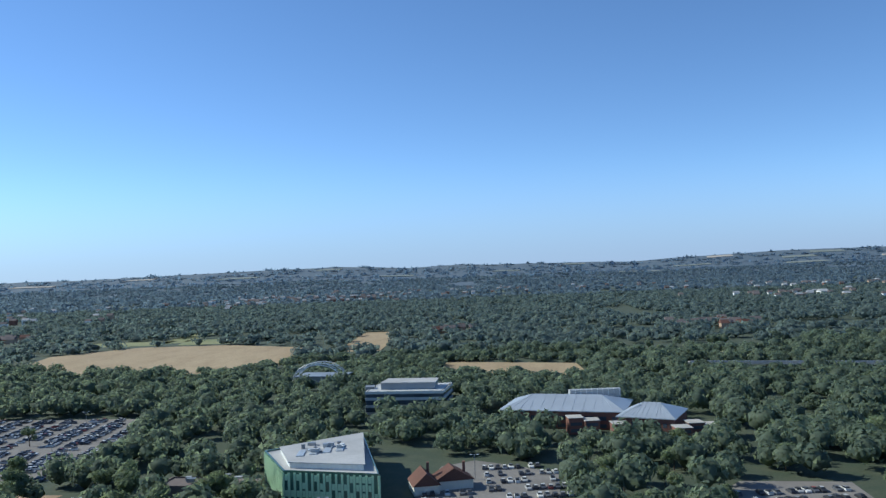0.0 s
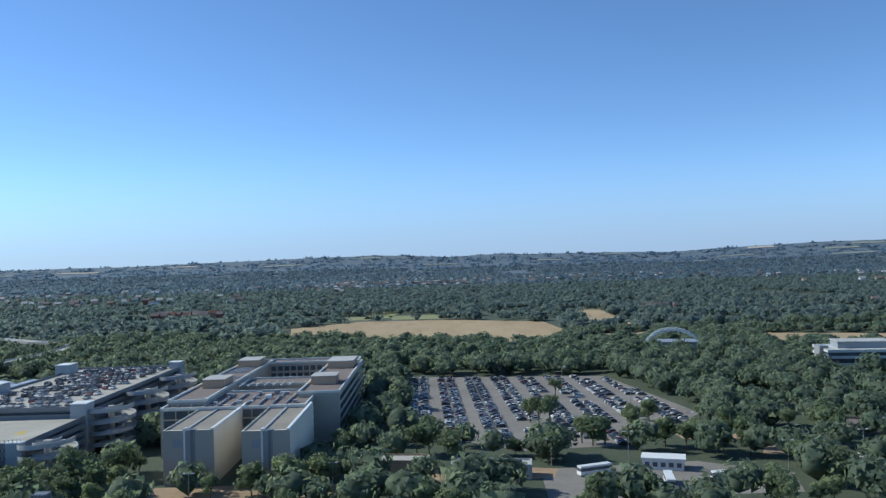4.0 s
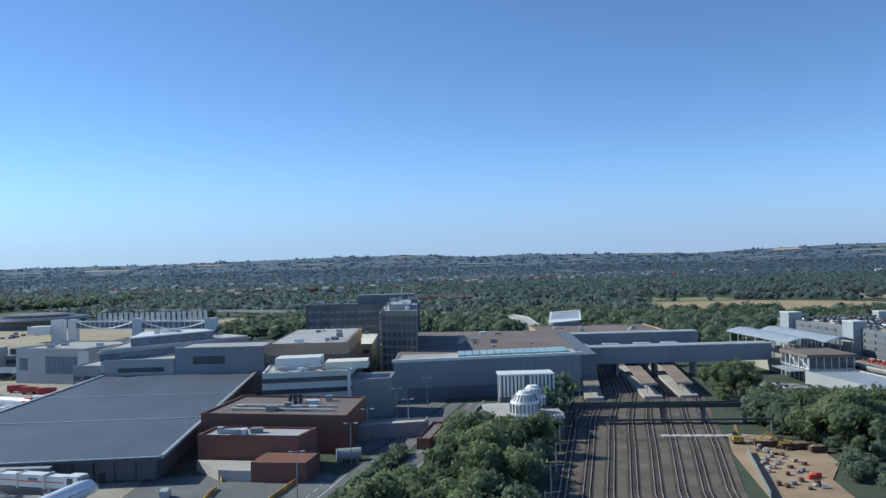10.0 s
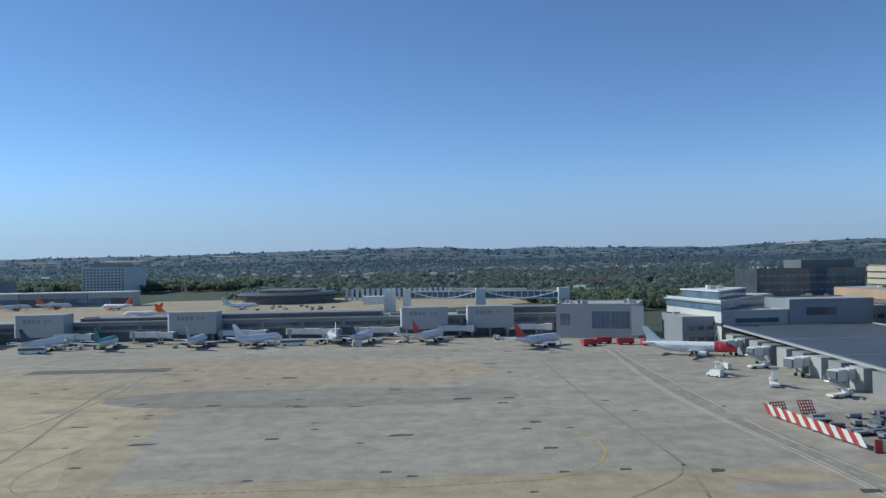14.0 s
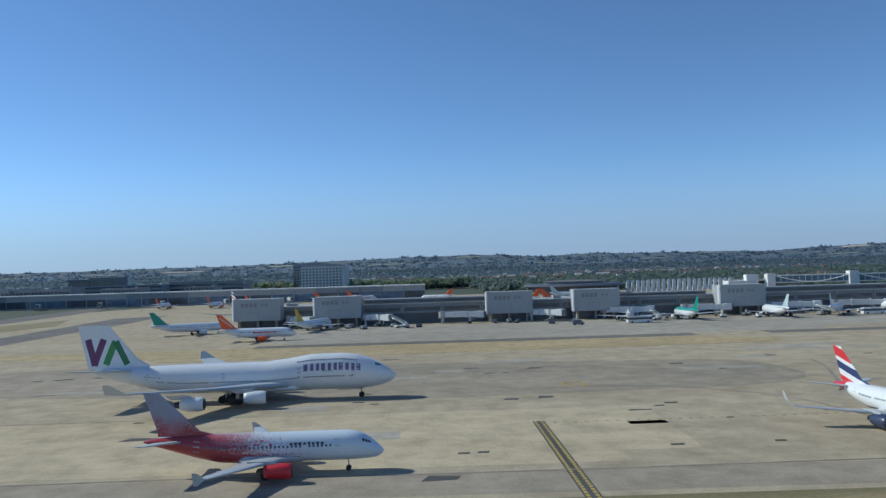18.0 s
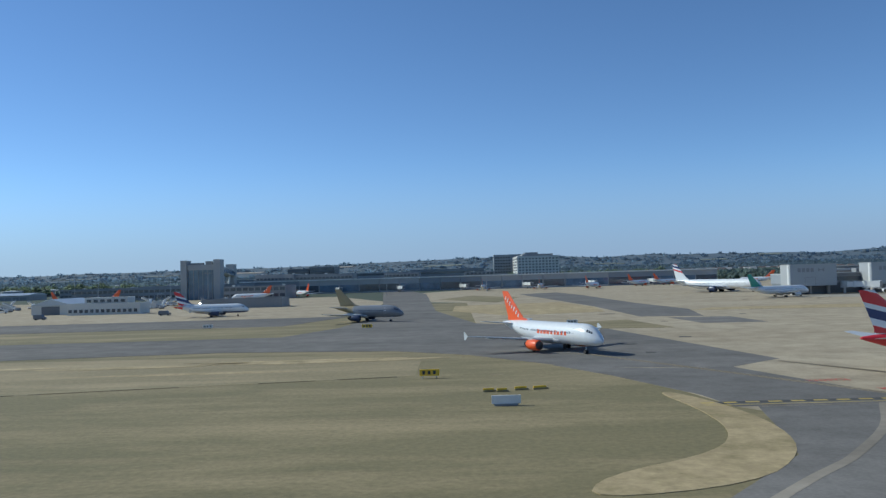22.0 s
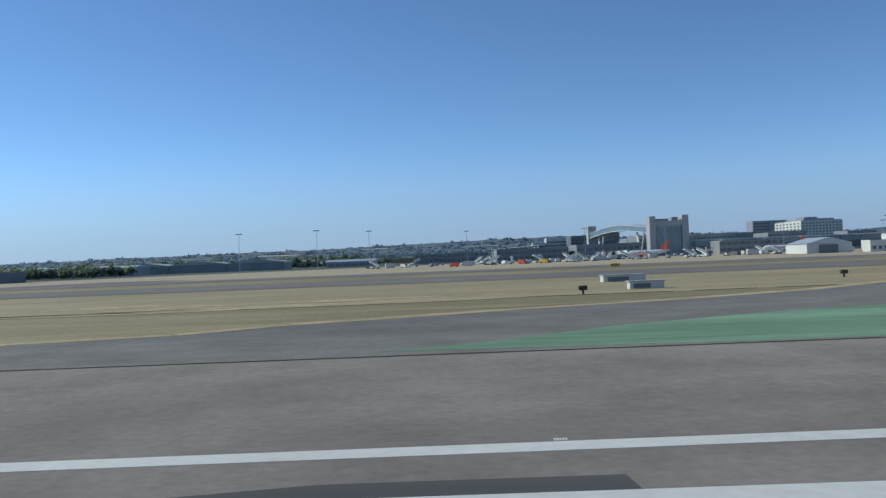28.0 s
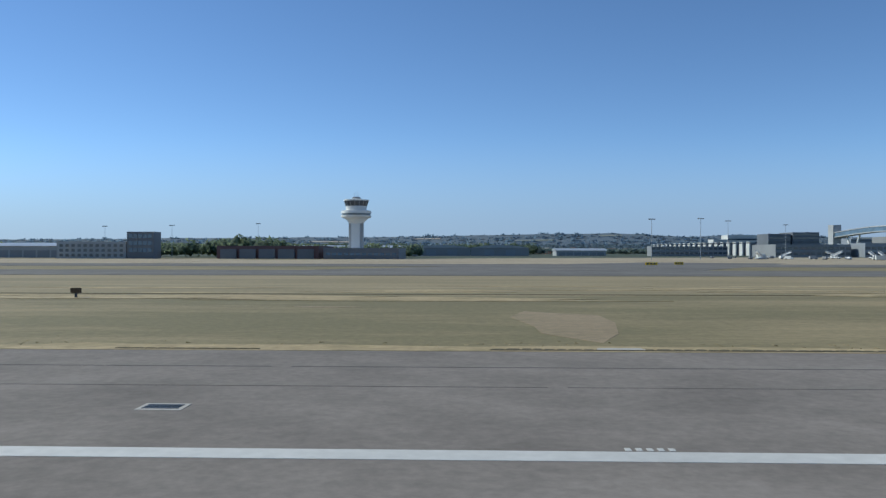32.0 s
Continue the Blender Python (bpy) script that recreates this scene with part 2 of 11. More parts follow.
# ---- mesh building ----
class Mesh:
    """Collects faces for one mesh."""

    def __init__(self):
        self.v, self.f, self.m = [], [], []

    def add(self, verts, faces, slot=0):
        k = len(self.v)
        self.v.extend(verts)
        self.f.extend([tuple(i + k for i in f) for f in faces])
        self.m.extend([slot] * len(faces))
        return self

    def box(self, x0, x1, y0, y1, z0, z1, slot=0):
        v = [(x, y, z) for z in (z0, z1) for x, y in ((x0, y0), (x1, y0), (x1, y1), (x0, y1))]
        return self.add(v, [(3, 2, 1, 0), (4, 5, 6, 7), (0, 1, 5, 4), (1, 2, 6, 5), (2, 3, 7, 6), (3, 0, 4, 7)], slot)

    def prism(self, pts, z0, z1, slot=0):
        n = len(pts)
        area = sum(a[0] * b[1] - b[0] * a[1] for a, b in zip(pts, pts[1:] + pts[:1]))
        pts = pts if area > 0 else pts[::-1]
        v = [(x, y, z0) for x, y in pts] + [(x, y, z1) for x, y in pts]
        return self.add(v, [tuple(range(n - 1, -1, -1)), tuple(range(n, 2 * n))] + [(i, (i + 1) % n, n + (i + 1) % n, n + i) for i in range(n)], slot)

    def tube(self, p, q, r0, r1=None, n=8, slot=0, caps=True):
        p, q, r1 = Vector(p), Vector(q), r0 if r1 is None else r1
        d = (q - p).normalized()
        a = d.orthogonal().normalized()
        b = d.cross(a)
        ring = [(math.cos(2 * math.pi * i / n), math.sin(2 * math.pi * i / n)) for i in range(n)]
        v = [tuple(p + (a * c + b * s) * r0) for c, s in ring] + [tuple(q + (a * c + b * s) * r1) for c, s in ring]
        f = [(i, (i + 1) % n, n + (i + 1) % n, n + i) for i in range(n)]
        if caps:
            f += [tuple(range(n - 1, -1, -1)), tuple(range(n, 2 * n))]
        return self.add(v, f, slot)

    def beam(self, p, q, w, h, slot=0):
        """A bar of w by h from p to q, level across."""
        p, q = Vector(p), Vector(q)
        d = (q - p).normalized()
        side = d.cross(Vector((0, 0, 1)))
        side = (side.normalized() if side.length > 1e-4 else Vector((1, 0, 0))) * w / 2
        up = side.cross(d).normalized() * h / 2
        v = [tuple(c + s * side + u * up) for c in (p, q) for s, u in ((-1, -1), (1, -1), (1, 1), (-1, 1))]
        return self.add(v, [(0, 1, 2, 3), (7, 6, 5, 4), (0, 4, 5, 1), (1, 5, 6, 2), (2, 6, 7, 3), (3, 7, 4, 0)], slot)

    def rings(self, rings, slot=0, caps=True):
        n = len(rings[0])
        v = [p for r in rings for p in r]
        f = [(k * n + i, k * n + (i + 1) % n, (k + 1) * n + (i + 1) % n, (k + 1) * n + i) for k in range(len(rings) - 1) for i in range(n)]
        if caps:
            f += [tuple(range(n - 1, -1, -1)), tuple(range((len(rings) - 1) * n, len(rings) * n))]
        return self.add(v, f, slot)

    def data(self, name, mats, smooth=False):
        me = bpy.data.meshes.new(name)
        me.from_pydata(self.v, [], self.f)
        mats = mats if isinstance(mats, (list, tuple)) else [mats]
        for m in mats:
            me.materials.append(m)
        if len(mats) > 1:
            me.polygons.foreach_set("material_index", self.m)
        if smooth:
            me.polygons.foreach_set("use_smooth", [True] * len(self.f))
        me.update()
        return me


def scaled(m):
    return Matrix.Scale(S, 4) @ m


def thing(name, label, category, at=(0, 0, 0), turn=0, group="", kind=""):
    ob = new(name)
    ob.matrix_basis = scaled(pose(*at, 0, 0, turn))
    return tagged(ob, label, category, group, kind)


def part(name, mesh, material, parent=None, label="", smooth=False, at=None, turn=0):
    """One mesh object under a thing or a part."""
    data = mesh if isinstance(mesh, bpy.types.Mesh) else mesh.data(name, material, smooth)
    ob = new(name, data)
    m = pose(*at, 0, 0, turn) if at else Matrix.Identity(4)
    ob.matrix_basis = m if parent else scaled(m)
    ob.parent = parent
    return tagged(ob, label)


def solid(name, mesh, material, label, category="", group="", kind="", smooth=False):
    ob = part(name, mesh, material, None, "", smooth)
    return tagged(ob, label, category, group, kind)


def slab(name, pts, z0, z1, material, label, kind="structure", category="ground"):
    return solid(name, Mesh().prism(pts, z0, z1), material, label, category, "", kind)


def rect(x0, x1, y0, y1):
    return [(x0, y0), (x1, y0), (x1, y1), (x0, y1)]


PANES = {}


def pane(w, h, d, material):
    key = (round(w, 2), round(h, 2), round(d, 2), material.name)
    if key not in PANES:
        PANES[key] = Mesh().box(-w / 2, w / 2, -d / 2, d / 2, 0, h).data("window", material)
    return PANES[key]


def window_row(parent, p, q, z, h, count, gap=0.35, material=None, proud=0.06, name="window"):
    """Separate windows along a wall from p to q, each a little proud of it."""
    material = material or GLASS
    p, q = Vector(p), Vector(q)
    step = (q - p) / count
    w = step.length * (1 - gap)
    turn = math.degrees(math.atan2(step.y, step.x))
    for i in range(count):
        c = p + step * (i + 0.5)
        part(name, pane(w, h, 2 * proud, material), None, parent, at=(c.x, c.y, z), turn=turn)


# ---- trees ----
LEAF = leafy("leaves", (0.138, 0.175, 0.104), (0.212, 0.250, 0.142), "both")
LEAFY = leafy("yellow_leaves", (0.26, 0.24, 0.03), (0.42, 0.38, 0.06), "both")
WOODS = leafy("woodland_leaves", (0.122, 0.160, 0.118), (0.186, 0.224, 0.152))
# a step bluer than the near leaves: light haze mixed into the colour
MIDWOODS = leafy("haze_tinted_mid_leaves", (0.116, 0.155, 0.146), (0.165, 0.202, 0.180), "island", (1.35, 1.35, 1.25))


def lobes(rng, count, spread, high):
    out = []
    for _ in range(count):
        a, d = rng.uniform(0, 2 * math.pi), spread * math.sqrt(rng.random())
        out.append((d * math.cos(a), d * math.sin(a), high * (0.45 + 0.5 * rng.random()) - d * 0.25, rng.uniform(0.42, 0.62)))
    return out


BALL = bmesh.new()
bmesh.ops.create_icosphere(BALL, subdivisions=1, radius=1)
BALL_V = np.array([v.co[:] for v in BALL.verts])
BALL_F = np.array([[v.index for v in f.verts] for f in BALL.faces])
BALL.free()


def crown_mesh(seed, width, height, leaves, material):
    """A crown: a few ragged masses, then many small tilted leaf clumps that break the outline."""
    rng = random.Random(seed)
    m = Mesh()
    parts = lobes(rng, 9, width * 0.34, height)
    for x, y, z, r in parts:
        r *= width * 0.42
        v = [(x + p[0] * r * rng.uniform(0.75, 1.1), y + p[1] * r * rng.uniform(0.75, 1.1), z + p[2] * r * 0.8 * rng.uniform(0.75, 1.1)) for p in BALL_V]
        m.add(v, [tuple(f) for f in BALL_F])
    for _ in range(leaves):
        x, y, z, r = rng.choice(parts)
        r *= width * 0.46
        d = Vector((rng.gauss(0, 1), rng.gauss(0, 1), rng.gauss(0.25, 1))).normalized()
        c = Vector((x, y, z)) + Vector((d.x * r, d.y * r, d.z * r * 0.85)) * rng.uniform(0.9, 1.12)
        a = (d + Vector((rng.gauss(0, 0.7), rng.gauss(0, 0.7), rng.gauss(0, 0.7)))).orthogonal().normalized()
        b = d.cross(a).normalized()
        s = rng.uniform(0.032, 0.07) * width
        m.add([tuple(c - a * s), tuple(c + b * s * 0.6), tuple(c + a * s + d * s * 0.3), tuple(c - b * s * 0.6)], [(0, 1, 2, 3)])
    return m.data("crown", material)


def trunk_mesh(seed, height, thick):
    rng = random.Random(seed)
    m = Mesh().tube((0, 0, -0.2), (0, 0, height * 0.45), thick, thick * 0.7, 7)
    for k in range(5):
        a = k * 1.26 + rng.uniform(-0.3, 0.3)
        m.tube((0, 0, height * (0.25 + 0.05 * k)), (math.cos(a) * height * 0.22, math.sin(a) * height * 0.22, height * 0.72), thick * 0.45, thick * 0.12, 5)
    return m.data("trunk", BARK)


TREES = [(trunk_mesh(i, h, 0.28), crown_mesh(i, w, h, 620, LEAF), h) for i, (w, h) in enumerate(((9, 11), (11, 12), (8, 12), (12, 13), (7, 10), (10, 10)))]
TREES.append((trunk_mesh(9, 9, 0.25), crown_mesh(9, 9, 9, 460, LEAFY), 9))


def tree(x, y, z=0.0, pick=None, size=1.0, rng=random):
    k = pick if pick is not None else rng.randrange(6)
    label = "yellow-leaved broad tree beside the car park" if k == 6 else "dark green broad-leaved tree in full summer leaf"
    ob = new("tree", TREES[k][0])
    ob.matrix_basis = scaled(pose(x, y, z, 0, 0, rng.uniform(0, 360))) @ Matrix.Scale(size, 4)
    tagged(ob, label, "tree", "trees along the approach")
    part("crown", TREES[k][1], None, ob)
    return ob


def wood(name, spots, material, label, blobs=2, leaves=60, seed=1, leaf=0.13):
    """Woodland that nobody could count: ragged crown cores and loose leaf clumps joined into one mesh. Spots: x, y, width, height and, on a slope, z."""
    rng = np.random.default_rng(seed)
    n = len(spots)
    s = np.array([p if len(p) == 5 else (*p, 0.0) for p in spots])
    wide, high, base = s[:, 2], s[:, 3], s[:, 4]
    vs, fs, count = [], [], 0
    for b in range(blobs):
        off = rng.uniform(-0.2, 0.2, (n, 2)) * wide[:, None] if blobs > 1 else np.zeros((n, 2))
        r = wide * rng.uniform(0.30, 0.44, n)
        cz = base + high * rng.uniform(0.42, 0.62, n)
        v = BALL_V[None] * rng.uniform(0.6, 1.12, (n, len(BALL_V), 1)) * np.stack([r, r, np.minimum(r, high * 0.42)], -1)[:, None]
        v += np.concatenate([s[:, :2] + off, cz[:, None]], 1)[:, None]
        vs.append(v.reshape(-1, 3))
        fs.append((BALL_F[None] + (np.arange(n) * len(BALL_V))[:, None, None] + count).reshape(-1, 3))
        count += n * len(BALL_V)
    if leaves:
        d = rng.normal(0, 1, (n, leaves, 3))
        d[..., 2] = np.abs(d[..., 2]) - 0.35
        d /= np.linalg.norm(d, axis=-1, keepdims=True)
        reach = rng.uniform(0.62, 1.08, (n, leaves, 1))
        c = d * reach * np.stack([wide * 0.5, wide * 0.5, high * 0.46], -1)[:, None]
        c += np.stack([s[:, 0], s[:, 1], base + high * 0.52], -1)[:, None]
        size = (wide * leaf)[:, None, None] * rng.uniform(0.6, 1.3, (n, leaves, 1))
        a = np.cross(d + rng.normal(0, 0.5, d.shape), rng.normal(0, 1, d.shape))
        a /= np.linalg.norm(a, axis=-1, keepdims=True)
        q = np.cross(d, a)
        tri = np.stack([c - a * size, c + a * size, c + q * size * 1.5 + d * size * rng.uniform(-0.4, 0.6, size.shape)], 2)
        vs.append(tri.reshape(-1, 3))
        fs.append(np.arange(n * leaves * 3).reshape(-1, 3) + count)
    v, f = np.concatenate(vs), np.concatenate(fs)
    me = bpy.data.meshes.new(name)
    me.vertices.add(len(v)), me.loops.add(f.size), me.polygons.add(len(f))
    me.vertices.foreach_set("co", v.ravel())
    me.loops.foreach_set("vertex_index", f.ravel().astype(np.int32))
    me.polygons.foreach_set("loop_start", np.arange(0, f.size, 3, dtype=np.int32))
    me.update(calc_edges=True)
    me.materials.append(material)
    ob = new(name, me)
    ob.matrix_basis = scaled(Matrix.Identity(4))
    return tagged(ob, label, "woodland", "", "stuff")


# ---- cars ----
def car_paint():
    m, n, l, b = shader("car_paint")
    inf = n.new("ShaderNodeObjectInfo")
    r = n.new("ShaderNodeValToRGB")
    r.color_ramp.interpolation = "CONSTANT"
    cols = [(0, (0.03, 0.03, 0.035)), (0.22, (0.42, 0.415, 0.40)), (0.38, (0.66, 0.65, 0.62)), (0.52, (0.10, 0.105, 0.115)), (0.68, (0.22, 0.22, 0.23)), (0.80, (0.06, 0.065, 0.08)), (0.95, (0.20, 0.05, 0.045))]
    while len(r.color_ramp.elements) < len(cols):
        r.color_ramp.elements.new(0.5)
    for e, (p, c) in zip(r.color_ramp.elements, cols):
        e.position, e.color = p, (*c, 1)
    l.new(inf.outputs["Random"], r.inputs["Fac"])
    l.new(r.outputs["Color"], b.inputs["Base Color"])
    b.inputs["Roughness"].default_value, b.inputs["Metallic"].default_value, b.inputs["Coat Weight"].default_value = 0.42, 0.1, 0.15
    return m, [c for _, c in cols]


CARP, CAR_COLS = car_paint()


def car_profile(hatch):
    back = 0.25 if hatch else 0.75
    body = [(-2.1, 0.16), (2.1, 0.16), (2.12, 0.68), (1.95, 0.80), (1.05, 0.95), (-2.0, 0.98), (-2.12, 0.7)]
    roof = [(1.05, 0.95), (0.35, 1.42), (-1.35 + back * 0.4, 1.45), (-2.0 + back * 0.5, 0.98)]
    return body, roof


def lathe_side(m, pts, w0, w1, slot=0):
    n = len(pts)
    ym = max(p[1] for p in pts)
    yl = min(p[1] for p in pts)
    def wide(z):
        return w0 + (w1 - w0) * (z - yl) / max(1e-6, ym - yl)
    v = [(x, -wide(z), z) for x, z in pts] + [(x, wide(z), z) for x, z in pts]
    return m.add(v, [tuple(range(n)), tuple(range(2 * n - 1, n - 1, -1))] + [(i, n + i, n + (i + 1) % n, (i + 1) % n) for i in range(n)], slot)


CAR_DATA = []
for hatch in (False, True):
    body, roof = car_profile(hatch)
    lower = lathe_side(Mesh(), body, 0.88, 0.86).data("car", CARP)
    cabin = lathe_side(Mesh(), roof, 0.80, 0.62)
    lathe_side(cabin, [(0.30, 1.425), (0.28, 1.47), (-1.2, 1.49), (-1.3, 1.455)], 0.62, 0.60, 1)
    CAR_DATA.append((lower, cabin.data("cabin", [CARGLASS, CARP])))
WHEEL = Mesh().tube((0, -0.1, 0), (0, 0.1, 0), 0.33, n=10).data("wheel", RUBBER)


def car(x, y, z, turn, rng, wheels=True, group="cars in the car park"):
    lower, cabin = CAR_DATA[rng.randrange(2)]
    ob = new("car", lower)
    ob.matrix_basis = scaled(pose(x, y, z, 0, 0, turn))
    tagged(ob, "parked saloon or hatchback car with dark windows", "car", group)
    part("cabin", cabin, None, ob)
    if wheels:
        for sx in (-1.3, 1.32):
            for sy in (-0.8, 0.8):
                part("wheel", WHEEL, None, ob, at=(sx, sy, 0.33))
    return ob


STUFF_CAR = plain("mixed_car_paint", (0.3, 0.3, 0.3), 0.5)


def island_colours(m):
    n, l = m.node_tree.nodes, m.node_tree.links
    r = n.new("ShaderNodeValToRGB")
    r.color_ramp.interpolation = "CONSTANT"
    while len(r.color_ramp.elements) < 7:
        r.color_ramp.elements.new(0.5)
    for k, (e, c) in enumerate(zip(r.color_ramp.elements, CAR_COLS)):
        e.position, e.color = (0, 0.2, 0.4, 0.58, 0.72, 0.84, 0.96)[k], (*c, 1)
    l.new(n.new("ShaderNodeNewGeometry").outputs["Random Per Island"], r.inputs["Fac"])
    l.new(r.outputs["Color"], n["Principled BSDF"].inputs["Base Color"])


island_colours(STUFF_CAR)


def car_rows(name, spots, label):
    """Cars beyond counting, joined: spots of x, y, z, turn."""
    m = Mesh()
    body, roof = car_profile(True)
    for x, y, z, turn in spots:
        c, s = math.cos(radians(turn)), math.sin(radians(turn))
        for pts, w0, w1, slot in ((body, 0.88, 0.86, 0), (roof, 0.8, 0.62, 1), ([(0.30, 1.425), (0.28, 1.47), (-1.2, 1.49), (-1.3, 1.455)], 0.62, 0.60, 2)):
            k = Mesh()
            lathe_side(k, pts, w0, w1)
            m.add([(x + c * p - s * q, y + s * p + c * q, z + r) for p, q, r in k.v], k.f, slot)
    return solid(name, m, [STUFF_CAR, CARGLASS, STUFF_CAR], label, "cars", "", "stuff")


# ---- aircraft ----
def airfoil(x, y, z, chord, thick, upright=False, twist=0.0):
    """One section of a wing: leading edge at x, running aft."""
    out = []
    for u, t in ((0, 0), (0.04, 0.35), (0.2, 0.52), (0.45, 0.45), (0.75, 0.2), (1, 0.02), (1, -0.02), (0.75, -0.15), (0.45, -0.35), (0.2, -0.42), (0.04, -0.3)):
        h = t * thick + twist * u
        out.append((x - u * chord, y + h, z) if upright else (x - u * chord, y, z + h))
    return out


class Hull:
    """A fuselage: stations of metres behind the nose, half width, bottom and top."""

    def __init__(self, nose, stations):
        self.nose, self.st = nose, stations

    def at(self, s):
        xs = [p[0] for p in self.st]
        return [float(np.interp(s, xs, [p[k] for p in self.st])) for k in (1, 2, 3)]

    def point(self, s, a, out=0.0):
        w, lo, hi = self.at(s)
        mid = lo + (hi - lo) * 0.5
        return (self.nose - s, math.cos(a) * (w + out), mid + math.sin(a) * ((hi - lo) / 2 + out))

    def mesh(self, n=28, fine=34):
        length = self.st[-1][0]
        cuts = sorted({p[0] for p in self.st} | {length * i / fine for i in range(fine + 1)})
        return Mesh().rings([[self.point(s, 2 * math.pi * i / n) for i in range(n)][::-1] for s in cuts])

    def patch(self, m, s0, s1, a0, a1, out=0.015, slot=0):
        v = [self.point(s, a, out) for a in (a0, (a0 + a1) / 2, a1) for s in (s0, s1)]
        return m.add(v, [(0, 1, 3, 2), (2, 3, 5, 4)], slot)


def narrow_hull(length):
    """A320 family: 3.95 m wide, its nose 5 m ahead of the nose wheel, before aircraft() shrinks it."""
    k = length - 37.57
    st = [(0, 0.05, 2.55, 2.70), (0.35, 0.55, 2.15, 3.25), (1.0, 1.0, 1.85, 3.85), (2.0, 1.45, 1.68, 4.65), (3.2, 1.75, 1.60, 5.35), (4.6, 1.92, 1.57, 5.68), (6, 1.975, 1.55, 5.72)]
    st += [(24.5 + k, 1.975, 1.55, 5.72), (27 + k, 1.93, 1.75, 5.72), (30 + k, 1.62, 2.45, 5.68), (33 + k, 1.12, 3.35, 5.58), (35.8 + k, 0.6, 4.2, 5.35), (37.3 + k, 0.28, 4.7, 5.15), (37.57 + k, 0.16, 4.78, 5.05)]
    return Hull(5.07, st)


def jumbo_hull():
    st = [(0, 0.1, 4.5, 4.9), (0.7, 0.8, 3.8, 5.6), (2, 1.5, 3.1, 6.6), (4, 2.3, 2.5, 7.9), (6, 2.75, 2.2, 8.9), (8.5, 3.1, 2.05, 9.7), (12, 3.25, 2.0, 10.1), (19, 3.25, 2.0, 10.0), (24, 3.25, 2.0, 9.2), (29, 3.25, 2.0, 8.65), (46, 3.25, 2.0, 8.55), (52, 3.05, 2.7, 8.5), (58, 2.4, 4.1, 8.4), (64, 1.35, 5.7, 8.2), (67.6, 0.6, 6.8, 7.8), (68.6, 0.25, 7.1, 7.5)]
    return Hull(7.9, st)


def wide_hull():
    st = [(0, 0.1, 3.9, 4.2), (0.7, 0.9, 3.1, 5.2), (2, 1.7, 2.5, 6.6), (4.5, 2.6, 2.15, 8.0), (7.5, 3.1, 2.0, 8.2), (44, 3.1, 2.0, 8.2), (50, 2.6, 3.0, 8.2), (56, 1.7, 4.6, 8.1), (61, 0.8, 6.2, 7.8), (63.7, 0.25, 6.9, 7.4)]
    return Hull(5.9, st)


NACELLE = {}


